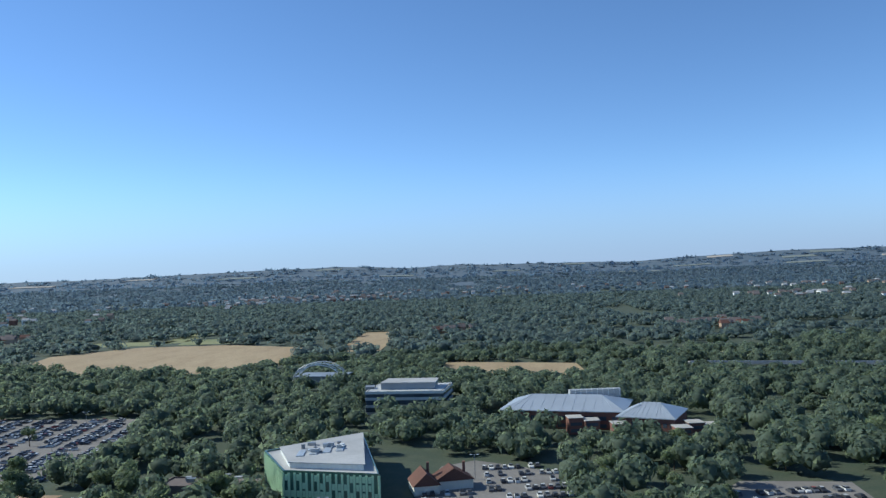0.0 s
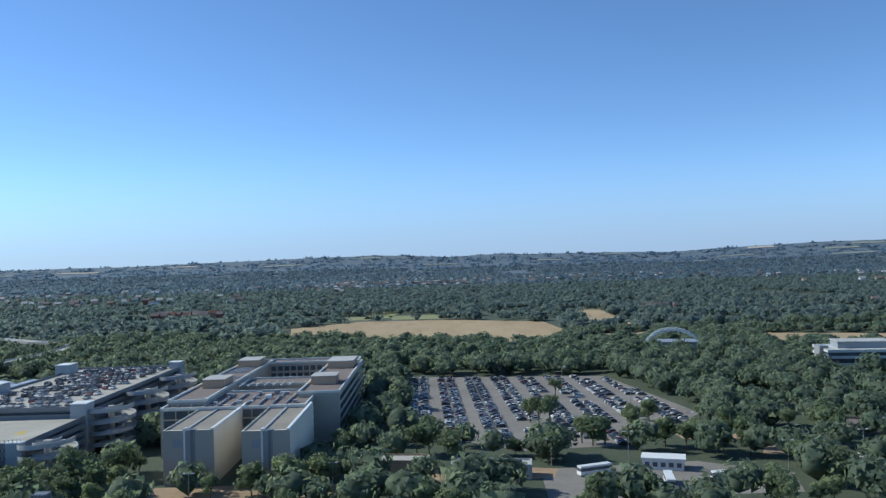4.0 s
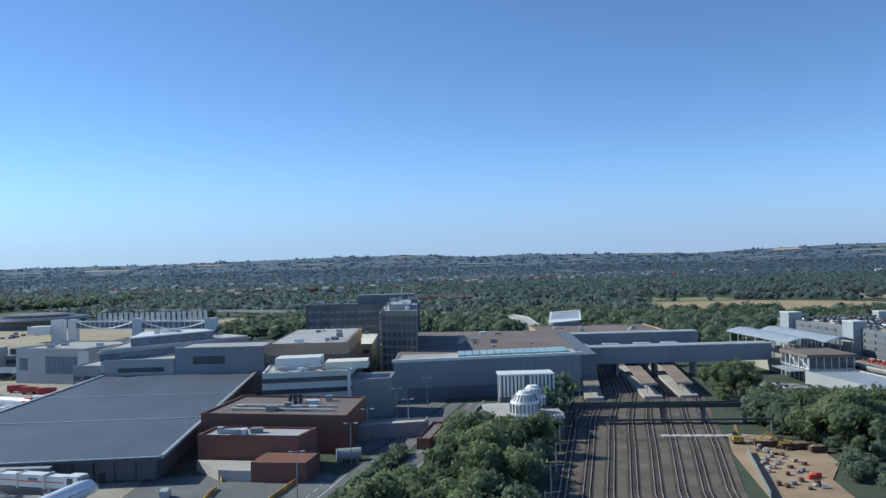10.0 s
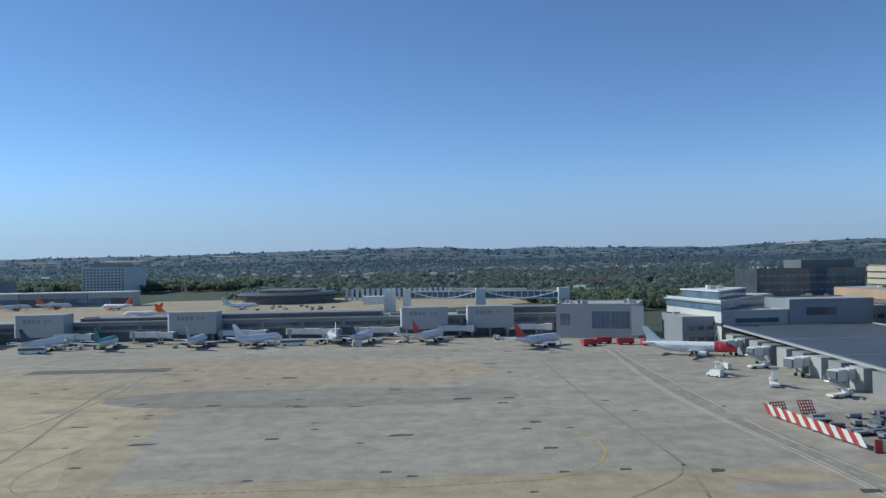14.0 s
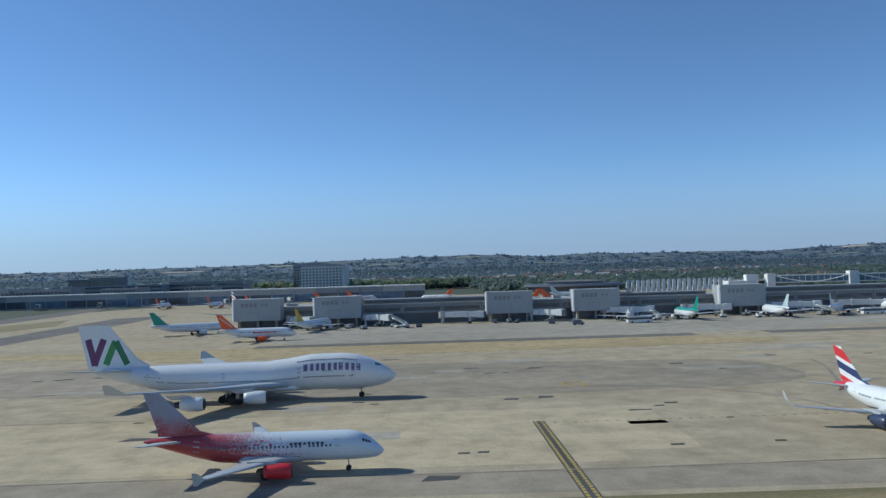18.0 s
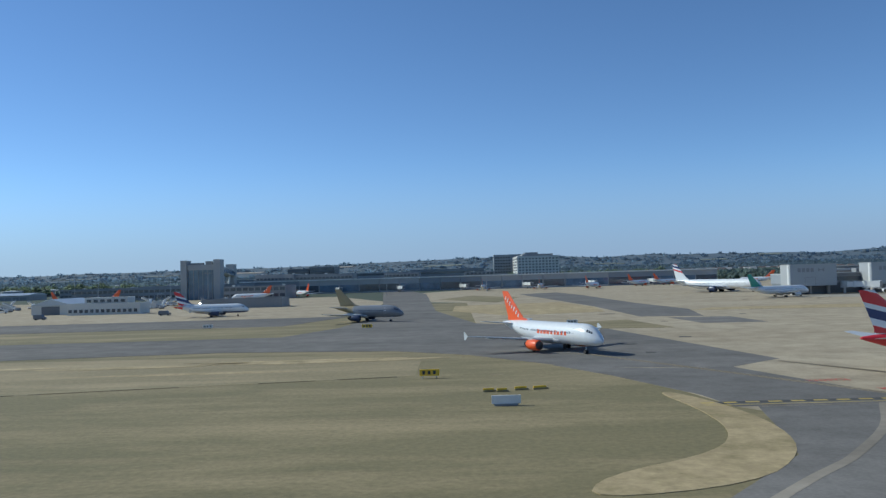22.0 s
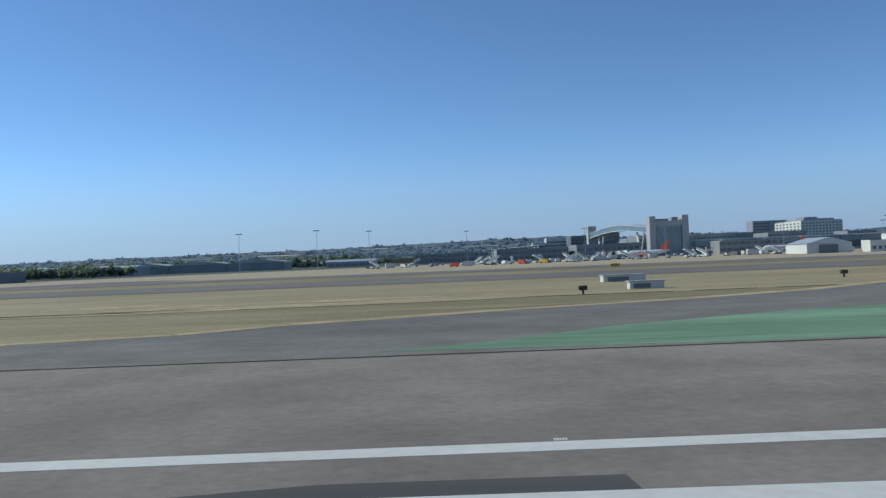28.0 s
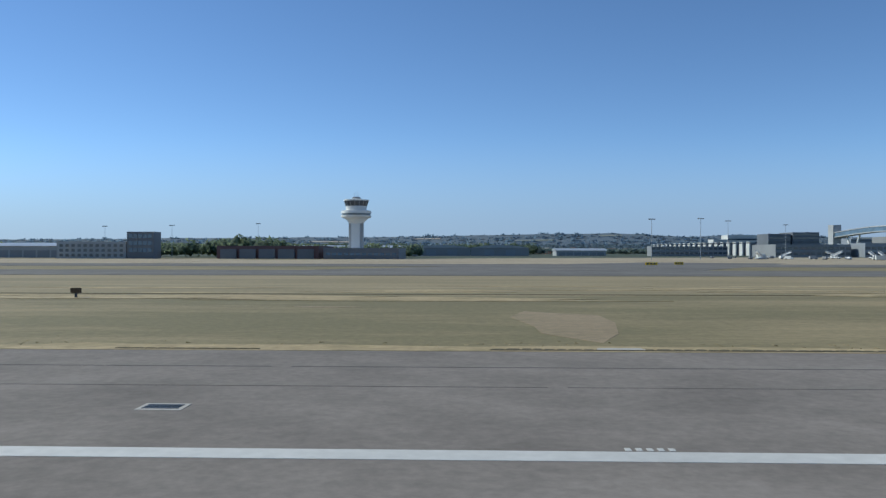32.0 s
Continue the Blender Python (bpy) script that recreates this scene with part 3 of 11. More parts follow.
def aircraft(name, label, at, turn, hull, paint, fin_paint, engine_paint, wing_paint=None, size="narrow", tip=None, tip_paint=None, group="aircraft on the airfield", windows=True, marks=()):
    """An airliner whose nose wheel stands at the given place, the nose along its own x."""
    wing_paint = wing_paint or WINGM
    root = thing(name, label, "aeroplane", at, turn, group)
    # shrunk about the nose wheel so its length fits the camera's view
    root.matrix_basis = root.matrix_basis @ Matrix.Scale(0.925, 4)
    length, nose = hull.st[-1][0], hull.nose
    part("fuselage", hull.mesh(), paint, root, "", True)
    jumbo = size == "jumbo"
    big = size in ("jumbo", "wide")
    glass = Mesh()
    a0 = 0.62 if not jumbo else 0.86
    s0, s1 = (1.75, 3.0) if not big else (3.4, 4.6)
    for side in (1, -1):
        for k in range(3):
            lo, hi = a0 + 0.02, a0 + 0.26
            ss = s0 + (s1 - s0) * k / 3
            if side > 0:
                hull.patch(glass, ss + 0.06, ss + (s1 - s0) / 3 - 0.03, lo - 0.05 * k, hi - 0.03 * k, 0.03)
            else:
                hull.patch(glass, ss + 0.06, ss + (s1 - s0) / 3 - 0.03, math.pi - lo + 0.05 * k, math.pi - hi + 0.03 * k, 0.03)
    part("cockpit_window", glass, GLASS, root)
    if windows:
        win = Mesh()
        first, last = (7.2, length - 9.5) if not big else (9.5, length - 16)
        ang = 0.17 if not jumbo else -0.18
        for side in (0, 1):
            s = first
            while s < last:
                base = ang if side == 0 else math.pi - ang
                hull.patch(win, s, s + 0.30, base - 0.075 * (0.55 if big else 1), base + 0.075 * (0.55 if big else 1), 0.02)
                s += 0.58 if int(s * 1.7) % 17 else 1.3
            if jumbo:
                s = 8.5
                while s < 22:
                    base = 0.80 if side == 0 else math.pi - 0.80
                    hull.patch(win, s, s + 0.32, base - 0.05, base + 0.05, 0.02)
                    s += 0.62
        tagged(part("cabin_window_row", win, GLASS, root), kind="stuff")
    doors = Mesh()
    for side in (0, 1):
        for s in ((6.0, length - 8.2) if not big else (9.0, 21.0, length * 0.55, length - 14)):
            b = 0.12 if side == 0 else math.pi - 0.12
            hull.patch(doors, s, s + 0.85, b - 0.5 * (0.6 if big else 1), b + 0.42 * (0.6 if big else 1), 0.012)
    part("door_panel", doors, DOORP, root)
    # wings
    if jumbo:
        w = [(-15.5, 3.0, 3.6, 16.0, 1.7), (-27, 12.5, 4.4, 9.5, 0.9), (-40.8, 31.5, 6.6, 4.2, 0.4)]
        eng = [(-19.0, 11.6, 2.35, 1.35, 5.4), (-29.5, 21.0, 2.75, 1.35, 5.4)]
        tail = [(-50.5, 1.6, 7.6, 9.5, 0.7), (-59.0, 11.1, 8.7, 2.8, 0.25)]
        fin = [(-46.5, 8.0, 14.5, 0.8), (-50.2, 10.4, 11.4, 0.7), (-56.3, 17.8, 6.9, 0.35)]
    elif big:
        w = [(-16.5, 2.9, 3.2, 14.0, 1.5), (-25, 11, 4.0, 8.0, 0.8), (-37, 30.0, 5.8, 2.6, 0.3)]
        eng = [(-19.5, 9.8, 2.3, 1.75, 6.0)]
        tail = [(-48.0, 1.2, 6.9, 7.5, 0.6), (-54.5, 10.5, 7.9, 2.8, 0.25)]
        fin = [(-45.5, 7.6, 11.0, 0.8), (-48.5, 9.6, 8.5, 0.7), (-56.0, 18.4, 3.6, 0.35)]
    else:
        k = -(length - 37.57)
        w = [(-6.6 - k * 0.3, 1.6, 2.25, 7.2, 0.95), (-9.6 - k * 0.3, 6.2, 2.55, 3.9, 0.5), (-14.2 - k * 0.3, 16.6, 3.45, 1.6, 0.2)]
        eng = [(-5.9 - k * 0.3, 5.75, 1.55, 1.02, 4.3)]
        tail = [(-26.6 + k, 0.7, 4.85, 4.3, 0.4), (-30.4 + k, 6.2, 5.45, 1.5, 0.15)]
        fin = [(-22.0 + k, 5.55, 8.5, 0.45), (-24.6 + k, 6.25, 5.9, 0.5), (-30.3 + k, 11.76, 2.2, 0.22)]
    for side in (1, -1):
        wing = Mesh().rings([airfoil(x, side * y, z, c, t) for x, y, z, c, t in w][::side])
        wo = part("wing", wing, wing_paint, root, "", False)
        x, y, z, c, t = w[-1]
        if tip == "sharklet":
            part("wing_tip", Mesh().rings([airfoil(x, side * y, z, c, 0.18), airfoil(x - 1.1, side * (y + 0.6), z + 0.9, 1.05, 0.1), airfoil(x - 1.9, side * (y + 0.85), z + 2.4, 0.5, 0.06)][::side]), tip_paint or wing_paint, wo)
        elif tip == "fence":
            part("wing_tip", Mesh().rings([airfoil(x - 0.3, side * (y + 0.05), z + 0.02, 1.5, 0.1, True), airfoil(x - 1.3, side * (y + 0.1), z + 0.8, 0.6, 0.05, True)][::1]).rings([airfoil(x - 0.3, side * (y + 0.05), z, 1.5, 0.1, True), airfoil(x - 1.2, side * (y + 0.1), z - 0.75, 0.5, 0.05, True)]), tip_paint or wing_paint, wo)
        elif tip == "winglet":
            part("wing_tip", Mesh().rings([airfoil(x, side * y, z, c, 0.3), airfoil(x - 3.0, side * (y + 0.9), z + 1.9, 1.2, 0.1)][::side]), tip_paint or wing_paint, wo)
        flap = Mesh()
        for f in (0.3, 0.5, 0.68):
            fy = side * (w[0][1] + (w[-1][1] - w[0][1]) * f)
            fx = w[0][0] + (w[-1][0] - w[0][0]) * f - (w[0][3] + (w[-1][3] - w[0][3]) * f) * 0.72
            fz = w[0][2] + (w[-1][2] - w[0][2]) * f - 0.25
            flap.tube((fx + 1.2, fy, fz), (fx - 1.6, fy, fz - 0.05), 0.2, 0.06, 6)
        if windows:
            part("flap_track", flap, wing_paint, wo)
        for ex, ey, ez, er, el in eng:
            key = (er, el)
            if key not in NACELLE:
                ring = lambda r, x: [(x, r * math.cos(2 * math.pi * i / 20), r * math.sin(2 * math.pi * i / 20)) for i in range(20)][::-1]
                NACELLE[key] = [Mesh().rings([ring(er * a, b * el) for a, b in ((0.86, 0.0), (0.97, -0.03), (1.03, -0.15), (1.05, -0.4), (0.95, -0.72), (0.82, -0.86), (0.74, -0.86))], caps=False),
                                Mesh().rings([ring(er * a, b * el) for a, b in ((0.60, -0.84), (0.42, -1.08), (0.1, -1.12))]),
                                Mesh().rings([ring(er * a, b * el) for a, b in ((0.86, 0.0), (0.80, -0.10), (0.2, -0.11), (0.04, -0.02))])]
            shell, core, fan = NACELLE[key]
            e = part("engine", shell.data("engine", engine_paint, True), None, root, "", at=(ex, side * ey, ez))
            if windows:
                part("exhaust", core.data("exhaust", DARKM, True), None, e)
            part("fan", fan.data("fan", DARKM, True), None, e)
            part("pylon", Mesh().rings([airfoil(-el * 0.3, 0, er * 0.7, el * 0.9, 0.35, True), airfoil(-el * 0.55, 0, er * 1.35, el * 0.9, 0.3, True)]), wing_paint, e)
        part("tailplane", Mesh().rings([airfoil(x, side * y, z, c, t) for x, y, z, c, t in tail][::side]), wing_paint, root)
    part("fin", Mesh().rings([airfoil(x, 0, z, c, t, True) for x, z, c, t in fin][::-1]), fin_paint, root)
    if fin_paint.name == "orange_fin" and windows:
        bars = Mesh()
        for i in range(7):
            p = Vector((fin[1][0] - 1.3 - i * 0.78, 0, fin[1][1] + 0.5 + i * 0.62))
            for s in (-1, 1):
                bars.beam(p + Vector((-0.1, s * 0.24, 0.15 + 0.12 * (i % 3))), p + Vector((-0.5, s * 0.22, -0.5)), 0.05, 0.3)
        part("fin_name_bars", bars, plain("fin_lettering", (0.78, 0.78, 0.78), 0.5) if "fin_lettering" not in bpy.data.materials else bpy.data.materials["fin_lettering"], root)
    belly = Mesh()
    bx = w[0][0]
    r = hull.at(nose - bx)[0]
    belly.rings([[(bx + dx, r * sc * math.cos(2 * math.pi * i / 16), hull.at(8)[1] + 0.75 + 0.95 * sc * math.sin(2 * math.pi * i / 16)) for i in range(16)][::-1] for dx, sc in ((2.5, 0.3), (1.0, 0.85), (-2, 1.02), (-w[0][3] * 0.9, 1.0), (-w[0][3] * 1.25, 0.3))])
    part("belly_fairing", belly, paint if size != "narrow" else BELLY, root, "", True)
    # landing gear
    wr = 0.38 if not big else 0.62
    gear = part("nose_gear", Mesh().tube((0, 0, wr), (0, 0, hull.at(nose)[1] + 0.2), 0.09 if not big else 0.16), STEEL, root)
    for s in (-0.22, 0.22):
        part("tyre", Mesh().tube((0, s - 0.1, wr), (0, s + 0.1, wr), wr, n=14), RUBBER, gear)
    mains = [(-12.7, 3.8)] if not big else [(-27.0, 5.5), (-30.0, 2.0)] if jumbo else [(-26.0, 5.4)]
    for mx, my in mains:
        mx = mx + (1.7 if size == "narrow" and length < 36 else 0)
        for side in (1, -1):
            g = part("main_gear", Mesh().tube((mx, side * my, wr), (mx + 0.3, side * my * 0.95, hull.at(8)[1] + 1.0), 0.13 if not big else 0.22), STEEL, root)
            for dx in ((0,) if not big else (-0.8, 0.8)):
                for dy in (-0.45, 0.45):
                    part("tyre", Mesh().tube((mx + dx, side * my + dy - 0.18, wr + 0.15), (mx + dx, side * my + dy + 0.18, wr + 0.15), wr + 0.15, n=14), RUBBER, g)
    for pname, cells, col in marks:
        if jumbo and pname == "name_bars":
            for ms0, ms1, ma0, ma1 in cells:
                for a0, a1 in ((ma0, ma1), (math.pi - ma0, math.pi - ma1)):
                    part("letter_bar", hull.patch(Mesh(), ms0, ms1, a0, a1, 0.02), col, root)
            continue
        mk = Mesh()
        for ms0, ms1, ma0, ma1 in cells:
            hull.patch(mk, ms0, ms1, ma0, ma1, 0.02)
            hull.patch(mk, ms0, ms1, math.pi - ma0, math.pi - ma1, 0.02)
        part(pname, mk, col, root)
    return root


WINGM = plain("wing_grey", (0.50, 0.52, 0.54), 0.4, 0.2, coords="Object", vary=0.08)
DOORP = plain("door_outline_grey", (0.55, 0.56, 0.58), 0.4, coords="Object", vary=0.05)
BELLY = plain("belly_grey", (0.55, 0.56, 0.58), 0.4, coords="Object", vary=0.08)
NAVY = plain("navy_paint", (0.035, 0.05, 0.105), 0.35, coords="Object")
CHROME = plain("engine_white", (0.72, 0.73, 0.74), 0.35, coords="Object", vary=0.05)


def title(s0, s1, a, high, count, seed=3):
    """A lettered name as a row of plain bars."""
    rng = random.Random(seed)
    step = (s1 - s0) / count
    return [(s0 + i * step, s0 + i * step + step * rng.uniform(0.55, 0.78), a - high / 2, a + high * rng.uniform(0.2, 0.5)) for i in range(count)]


# ---- ground ----
# base colour lowered by the crowns' own shade, so gaps between trees blend in
SHADED_MEADOW = grassy("meadow", ((0.046, 0.064, 0.036), (0.056, 0.074, 0.042), (0.078, 0.086, 0.050)))
AIRGRASS = grassy("airfield_grass", ((0.162, 0.138, 0.062), (0.218, 0.180, 0.086), (0.325, 0.256, 0.134)), 0.014, 0.08, 1.6, (0.3, 1, 1))
TANGRASS = grassy("bleached_airfield_grass", ((0.235, 0.192, 0.098), (0.295, 0.235, 0.125), (0.375, 0.295, 0.165)), 0.02, 0.10, 1.4, (0.22, 1, 1))
DRYGRASS = grassy("dry_verge_grass", ((0.38, 0.29, 0.15), (0.47, 0.365, 0.20), (0.27, 0.215, 0.10)), 0.03, 0.22)
STUBBLE = grassy("ripe_wheat", ((0.35, 0.25, 0.135), (0.40, 0.295, 0.165), (0.31, 0.22, 0.115)), 0.008, 0.05, 0.4, (1, 0.3, 1))
PASTURE = grassy("green_pasture", ((0.21, 0.22, 0.09), (0.26, 0.25, 0.11), (0.17, 0.19, 0.07)))


def concrete(name, base, warm, joint=6.0, dark=0.9):
    """Old pavement: broad worn swathes along the traffic, patches, and slab joints."""
    m, n, l, b = shader(name)
    a = noise_node(n, l, 0.02, 6, 0.65, (0.5, 1.6, 1))
    c = noise_node(n, l, 0.16, 6, 0.7)
    d = noise_node(n, l, 2.5, 4, 0.7)
    col = mix(n, l, ramp(n, l, a, [(0.38, (0, 0, 0)), (0.62, (1, 1, 1))]), base, warm)
    col = mix(n, l, 1.0, col, ramp(n, l, c, [(0.3, (0.74,) * 3), (0.62, (1.09,) * 3)]), "MULTIPLY")
    col = mix(n, l, 1.0, col, ramp(n, l, d, [(0.3, (0.85,) * 3), (0.7, (1.09,) * 3)]), "MULTIPLY")
    if joint:
        bt = n.new("ShaderNodeTexBrick")
        bt.inputs["Scale"].default_value, bt.offset = 1.0 / S, 0.0
        bt.inputs["Brick Width"].default_value, bt.inputs["Row Height"].default_value = joint, joint
        bt.inputs["Mortar Size"].default_value = 0.05
        bt.inputs["Color1"].default_value, bt.inputs["Color2"].default_value, bt.inputs["Mortar"].default_value = (1, 1, 1, 1), (0.955, 0.955, 0.955, 1), (dark, dark, dark, 1)
        l.new(n.new("ShaderNodeNewGeometry").outputs["Position"], bt.inputs["Vector"])
        col = mix(n, l, 1.0, col, bt.outputs["Color"], "MULTIPLY")
    l.new(col, b.inputs["Base Color"])
    b.inputs["Roughness"].default_value, b.inputs["Specular IOR Level"].default_value = 0.9, 0.12
    return m


APRON = concrete("apron_concrete", (0.395, 0.328, 0.230), (0.462, 0.39, 0.278))
APRONG = concrete("grey_apron_concrete", (0.345, 0.312, 0.258), (0.415, 0.378, 0.315))
WORNG = concrete("worn_grey_concrete", (0.285, 0.260, 0.222), (0.345, 0.312, 0.265))
TANC = concrete("dusty_tan_concrete", (0.395, 0.325, 0.235), (0.445, 0.375, 0.275))
RUNWAY = concrete("runway_asphalt", (0.222, 0.195, 0.171), (0.270, 0.237, 0.208), 0)
def darkened_stretch(m, x0, x1, x2, x3, k):
    """Darker paving between two stations of the runway, fading out at both ends."""
    n, l = m.node_tree.nodes, m.node_tree.links
    sep = n.new("ShaderNodeSeparateXYZ")
    l.new(n.new("ShaderNodeNewGeometry").outputs["Position"], sep.inputs[0])
    wobble = n.new("ShaderNodeMath")
    wobble.operation = "MULTIPLY_ADD"
    wobble.inputs[1].default_value = 16 * S
    l.new(noise_node(n, l, 0.05, 3, 0.6, (0.3, 2, 1)), wobble.inputs[0]), l.new(sep.outputs["X"], wobble.inputs[2])
    fade = None
    for a, b in ((x0, x1), (x3, x2)):
        r = n.new("ShaderNodeMapRange")
        r.interpolation_type = "SMOOTHSTEP"
        r.inputs["From Min"].default_value, r.inputs["From Max"].default_value = (a + 8) * S, (b + 8) * S
        l.new(wobble.outputs[0], r.inputs["Value"])
        if fade is None:
            fade = r.outputs[0]
        else:
            both = n.new("ShaderNodeMath")
            both.operation = "MULTIPLY"
            l.new(fade, both.inputs[0]), l.new(r.outputs[0], both.inputs[1])
            fade = both.outputs[0]
    base = n["Principled BSDF"].inputs["Base Color"]
    l.new(mix(n, l, 1.0, base.links[0].from_socket, ramp(n, l, fade, [(0.0, (1, 1, 1)), (1.0, (k, k, k))]), "MULTIPLY"), base)


darkened_stretch(RUNWAY, -2085, -2040, -1975, -1945, 0.76)
TAXI = concrete("taxiway_asphalt", (0.165, 0.155, 0.142), (0.215, 0.20, 0.182), 0)
LINEW = plain("white_marking", (0.58, 0.565, 0.53), 0.75, vary=0.16, small=2.0)
LINEY = plain("yellow_marking", (0.48, 0.35, 0.08), 0.7, vary=0.2, small=2.0)
FADEY = plain("faded_yellow_marking", (0.30, 0.245, 0.13), 0.8, vary=0.3, small=2.0)
LINER = plain("red_marking", (0.55, 0.10, 0.07), 0.7, vary=0.2, small=2.0)
PAINTG = plain("green_paint", (0.19, 0.295, 0.185), 0.9, vary=0.42, small=0.8, stretch=(0.15, 1, 1), big=0.08)
SKID = plain("tyre_rubber_stain", (0.10, 0.097, 0.092), 0.85, vary=0.2, stretch=(0.1, 1, 1))

NX, NY = 130, 70
gv, gf = [], []
for j in range(NY + 1):
    for i in range(NX + 1):
        gv.append((-11000 + 21000 * i / NX, -1200 + 9900 * j / NY, 0.0))
for j in range(NY):
    for i in range(NX):
        k = j * (NX + 1) + i
        gf.append((k, k + 1, k + NX + 2, k + NX + 1))
solid("ground", Mesh().add(gv, gf), SHADED_MEADOW, "green and dry meadow ground to the horizon, darkened like shaded woods", "ground", "", "structure")


def height_of_ridge(x):
    pts = [(-10000, 90), (-6000, 110), (-4800, 122), (-4000, 128), (-3000, 132), (-2000, 152), (-1300, 164), (-900, 172), (-200, 142), (200, 150), (1100, 140), (1800, 128), (2200, 146), (3200, 180), (4100, 182), (9000, 150)]
    z = float(np.interp(x, [p[0] for p in pts], [p[1] for p in pts]))
    return z + 6 * noise.noise((x / 420, 0, 0)) + 2.6 * noise.noise((x / 90, 3, 0))


RISE_Y, RISE_F = (4300, 5200, 6000, 6600, 7050, 7250, 7500, 7900), (0.0, 0.12, 0.32, 0.56, 0.84, 1.0, 0.8, 0.0)


def hill_at(x, y):
    """The ground's height on the long slope up to the ridge."""
    return height_of_ridge(x) * float(np.interp(y, RISE_Y, RISE_F)) - 1


# bluish base colours stand in for the haze over the far ridge
HILL = grassy("haze_blue_hill_woods", ((0.080, 0.116, 0.158), (0.096, 0.130, 0.164), (0.122, 0.150, 0.172)), 0.004, 0.012, 0.05, (0.4, 1, 1))
hv, hf = [], []
NH = 320
for i in range(NH + 1):
    x = -10500 + 19500 * i / NH
    for y in RISE_Y:
        hv.append((x, y, hill_at(x, y)))
for i in range(NH):
    for j in range(7):
        k = i * 8 + j
        hf.append((k, k + 8, k + 9, k + 1))
solid("backdrop", Mesh().add(hv, hf), HILL, "long wooded chalk ridge on the horizon, haze painted into its colour", "hills", "", "structure", True)
CHALK = grassy("chalky_field", ((0.42, 0.36, 0.30), (0.48, 0.42, 0.35), (0.36, 0.31, 0.26)))
PALEFIELD = grassy("pale_hill_pasture", ((0.20, 0.22, 0.19), (0.26, 0.26, 0.22), (0.17, 0.20, 0.17)))
HILL_FIELDS = [(2560, 7120, 130, 60, CHALK), (1250, 7090, 110, 50, PALEFIELD), (-2500, 6950, 130, 50, CHALK), (3500, 7060, 170, 60, PALEFIELD), (-900, 7060, 110, 45, PALEFIELD), (3100, 6750, 160, 70, PALEFIELD), (2100, 6500, 170, 60, PALEFIELD), (600, 6600, 120, 60, PALEFIELD), (-300, 6400, 150, 70, PALEFIELD), (-1600, 6650, 170, 55, PALEFIELD), (-3300, 6700, 200, 55, CHALK), (-3900, 6600, 160, 50, PALEFIELD), (2900, 6200, 180, 70, PALEFIELD), (1500, 5900, 170, 80, PALEFIELD), (-4600, 6500, 160, 55, PALEFIELD), (3900, 6600, 190, 70, CHALK)]
for cx, cy, cw, cd, m_ in HILL_FIELDS:
    pts = [(cx - cw, cy - cd), (cx + cw * 0.9, cy - cd * 0.8), (cx + cw, cy + cd), (cx - cw * 0.7, cy + cd * 0.9)]
    solid("hill_field", Mesh().add([(x, y, hill_at(x, y) + 5) for x, y in pts] + [(x, y, 0) for x, y in pts], [(0, 1, 2, 3), (0, 4, 5, 1), (1, 5, 6, 2), (2, 6, 7, 3), (3, 7, 4, 0)]), m_, "pale field high on the ridge", "field", "fields on the ridge", "structure")

# added glowing sheet far behind the ridge, its colour standing in for summer haze
hz, hn, hl, _ = shader("glowing_haze_sheet")
hpos = hn.new("ShaderNodeTexCoord").outputs["Object"]
hsep = hn.new("ShaderNodeSeparateXYZ")
hl.new(hpos, hsep.inputs[0])
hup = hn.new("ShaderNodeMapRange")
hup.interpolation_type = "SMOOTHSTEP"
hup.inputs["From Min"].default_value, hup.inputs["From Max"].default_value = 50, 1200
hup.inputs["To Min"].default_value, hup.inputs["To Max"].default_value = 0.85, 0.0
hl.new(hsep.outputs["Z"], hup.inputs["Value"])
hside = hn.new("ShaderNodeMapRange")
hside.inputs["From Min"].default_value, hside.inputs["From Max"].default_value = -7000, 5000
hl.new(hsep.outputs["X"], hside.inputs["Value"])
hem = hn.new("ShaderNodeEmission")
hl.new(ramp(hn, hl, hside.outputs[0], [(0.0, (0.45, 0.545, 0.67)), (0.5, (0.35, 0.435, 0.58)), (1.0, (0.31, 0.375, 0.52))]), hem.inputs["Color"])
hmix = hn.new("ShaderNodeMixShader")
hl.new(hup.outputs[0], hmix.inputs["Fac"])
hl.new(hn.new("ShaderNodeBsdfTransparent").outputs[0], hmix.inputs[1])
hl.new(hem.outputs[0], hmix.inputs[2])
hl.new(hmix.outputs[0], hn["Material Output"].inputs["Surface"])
solid("backdrop", Mesh().add([(-30000, 7950, -5), (30000, 7950, -5), (30000, 7950, 1250), (-30000, 7950, 1250)], [(0, 1, 2, 3)]), hz, "glowing sheet painted as summer haze behind the ridge", "haze", "", "structure")

# fields beyond the first woods
FIELDS = [
    [(-480, 730), (-370, 692), (-250, 670), (-220, 740), (-228, 900), (-330, 975), (-440, 985), (-508, 900)],
    [(-205, 690), (-160, 680), (-150, 735), (-200, 730)],
    [(-188, 830), (-142, 830), (-125, 1090), (-175, 1110)],
    [(-84, 612), (22, 576), (26, 655), (-80, 700)],
]
for k, pts in enumerate(FIELDS):
    slab("field", pts, 0.0, 0.25, STUBBLE, "golden ripe wheat field edged by trees", category="field")
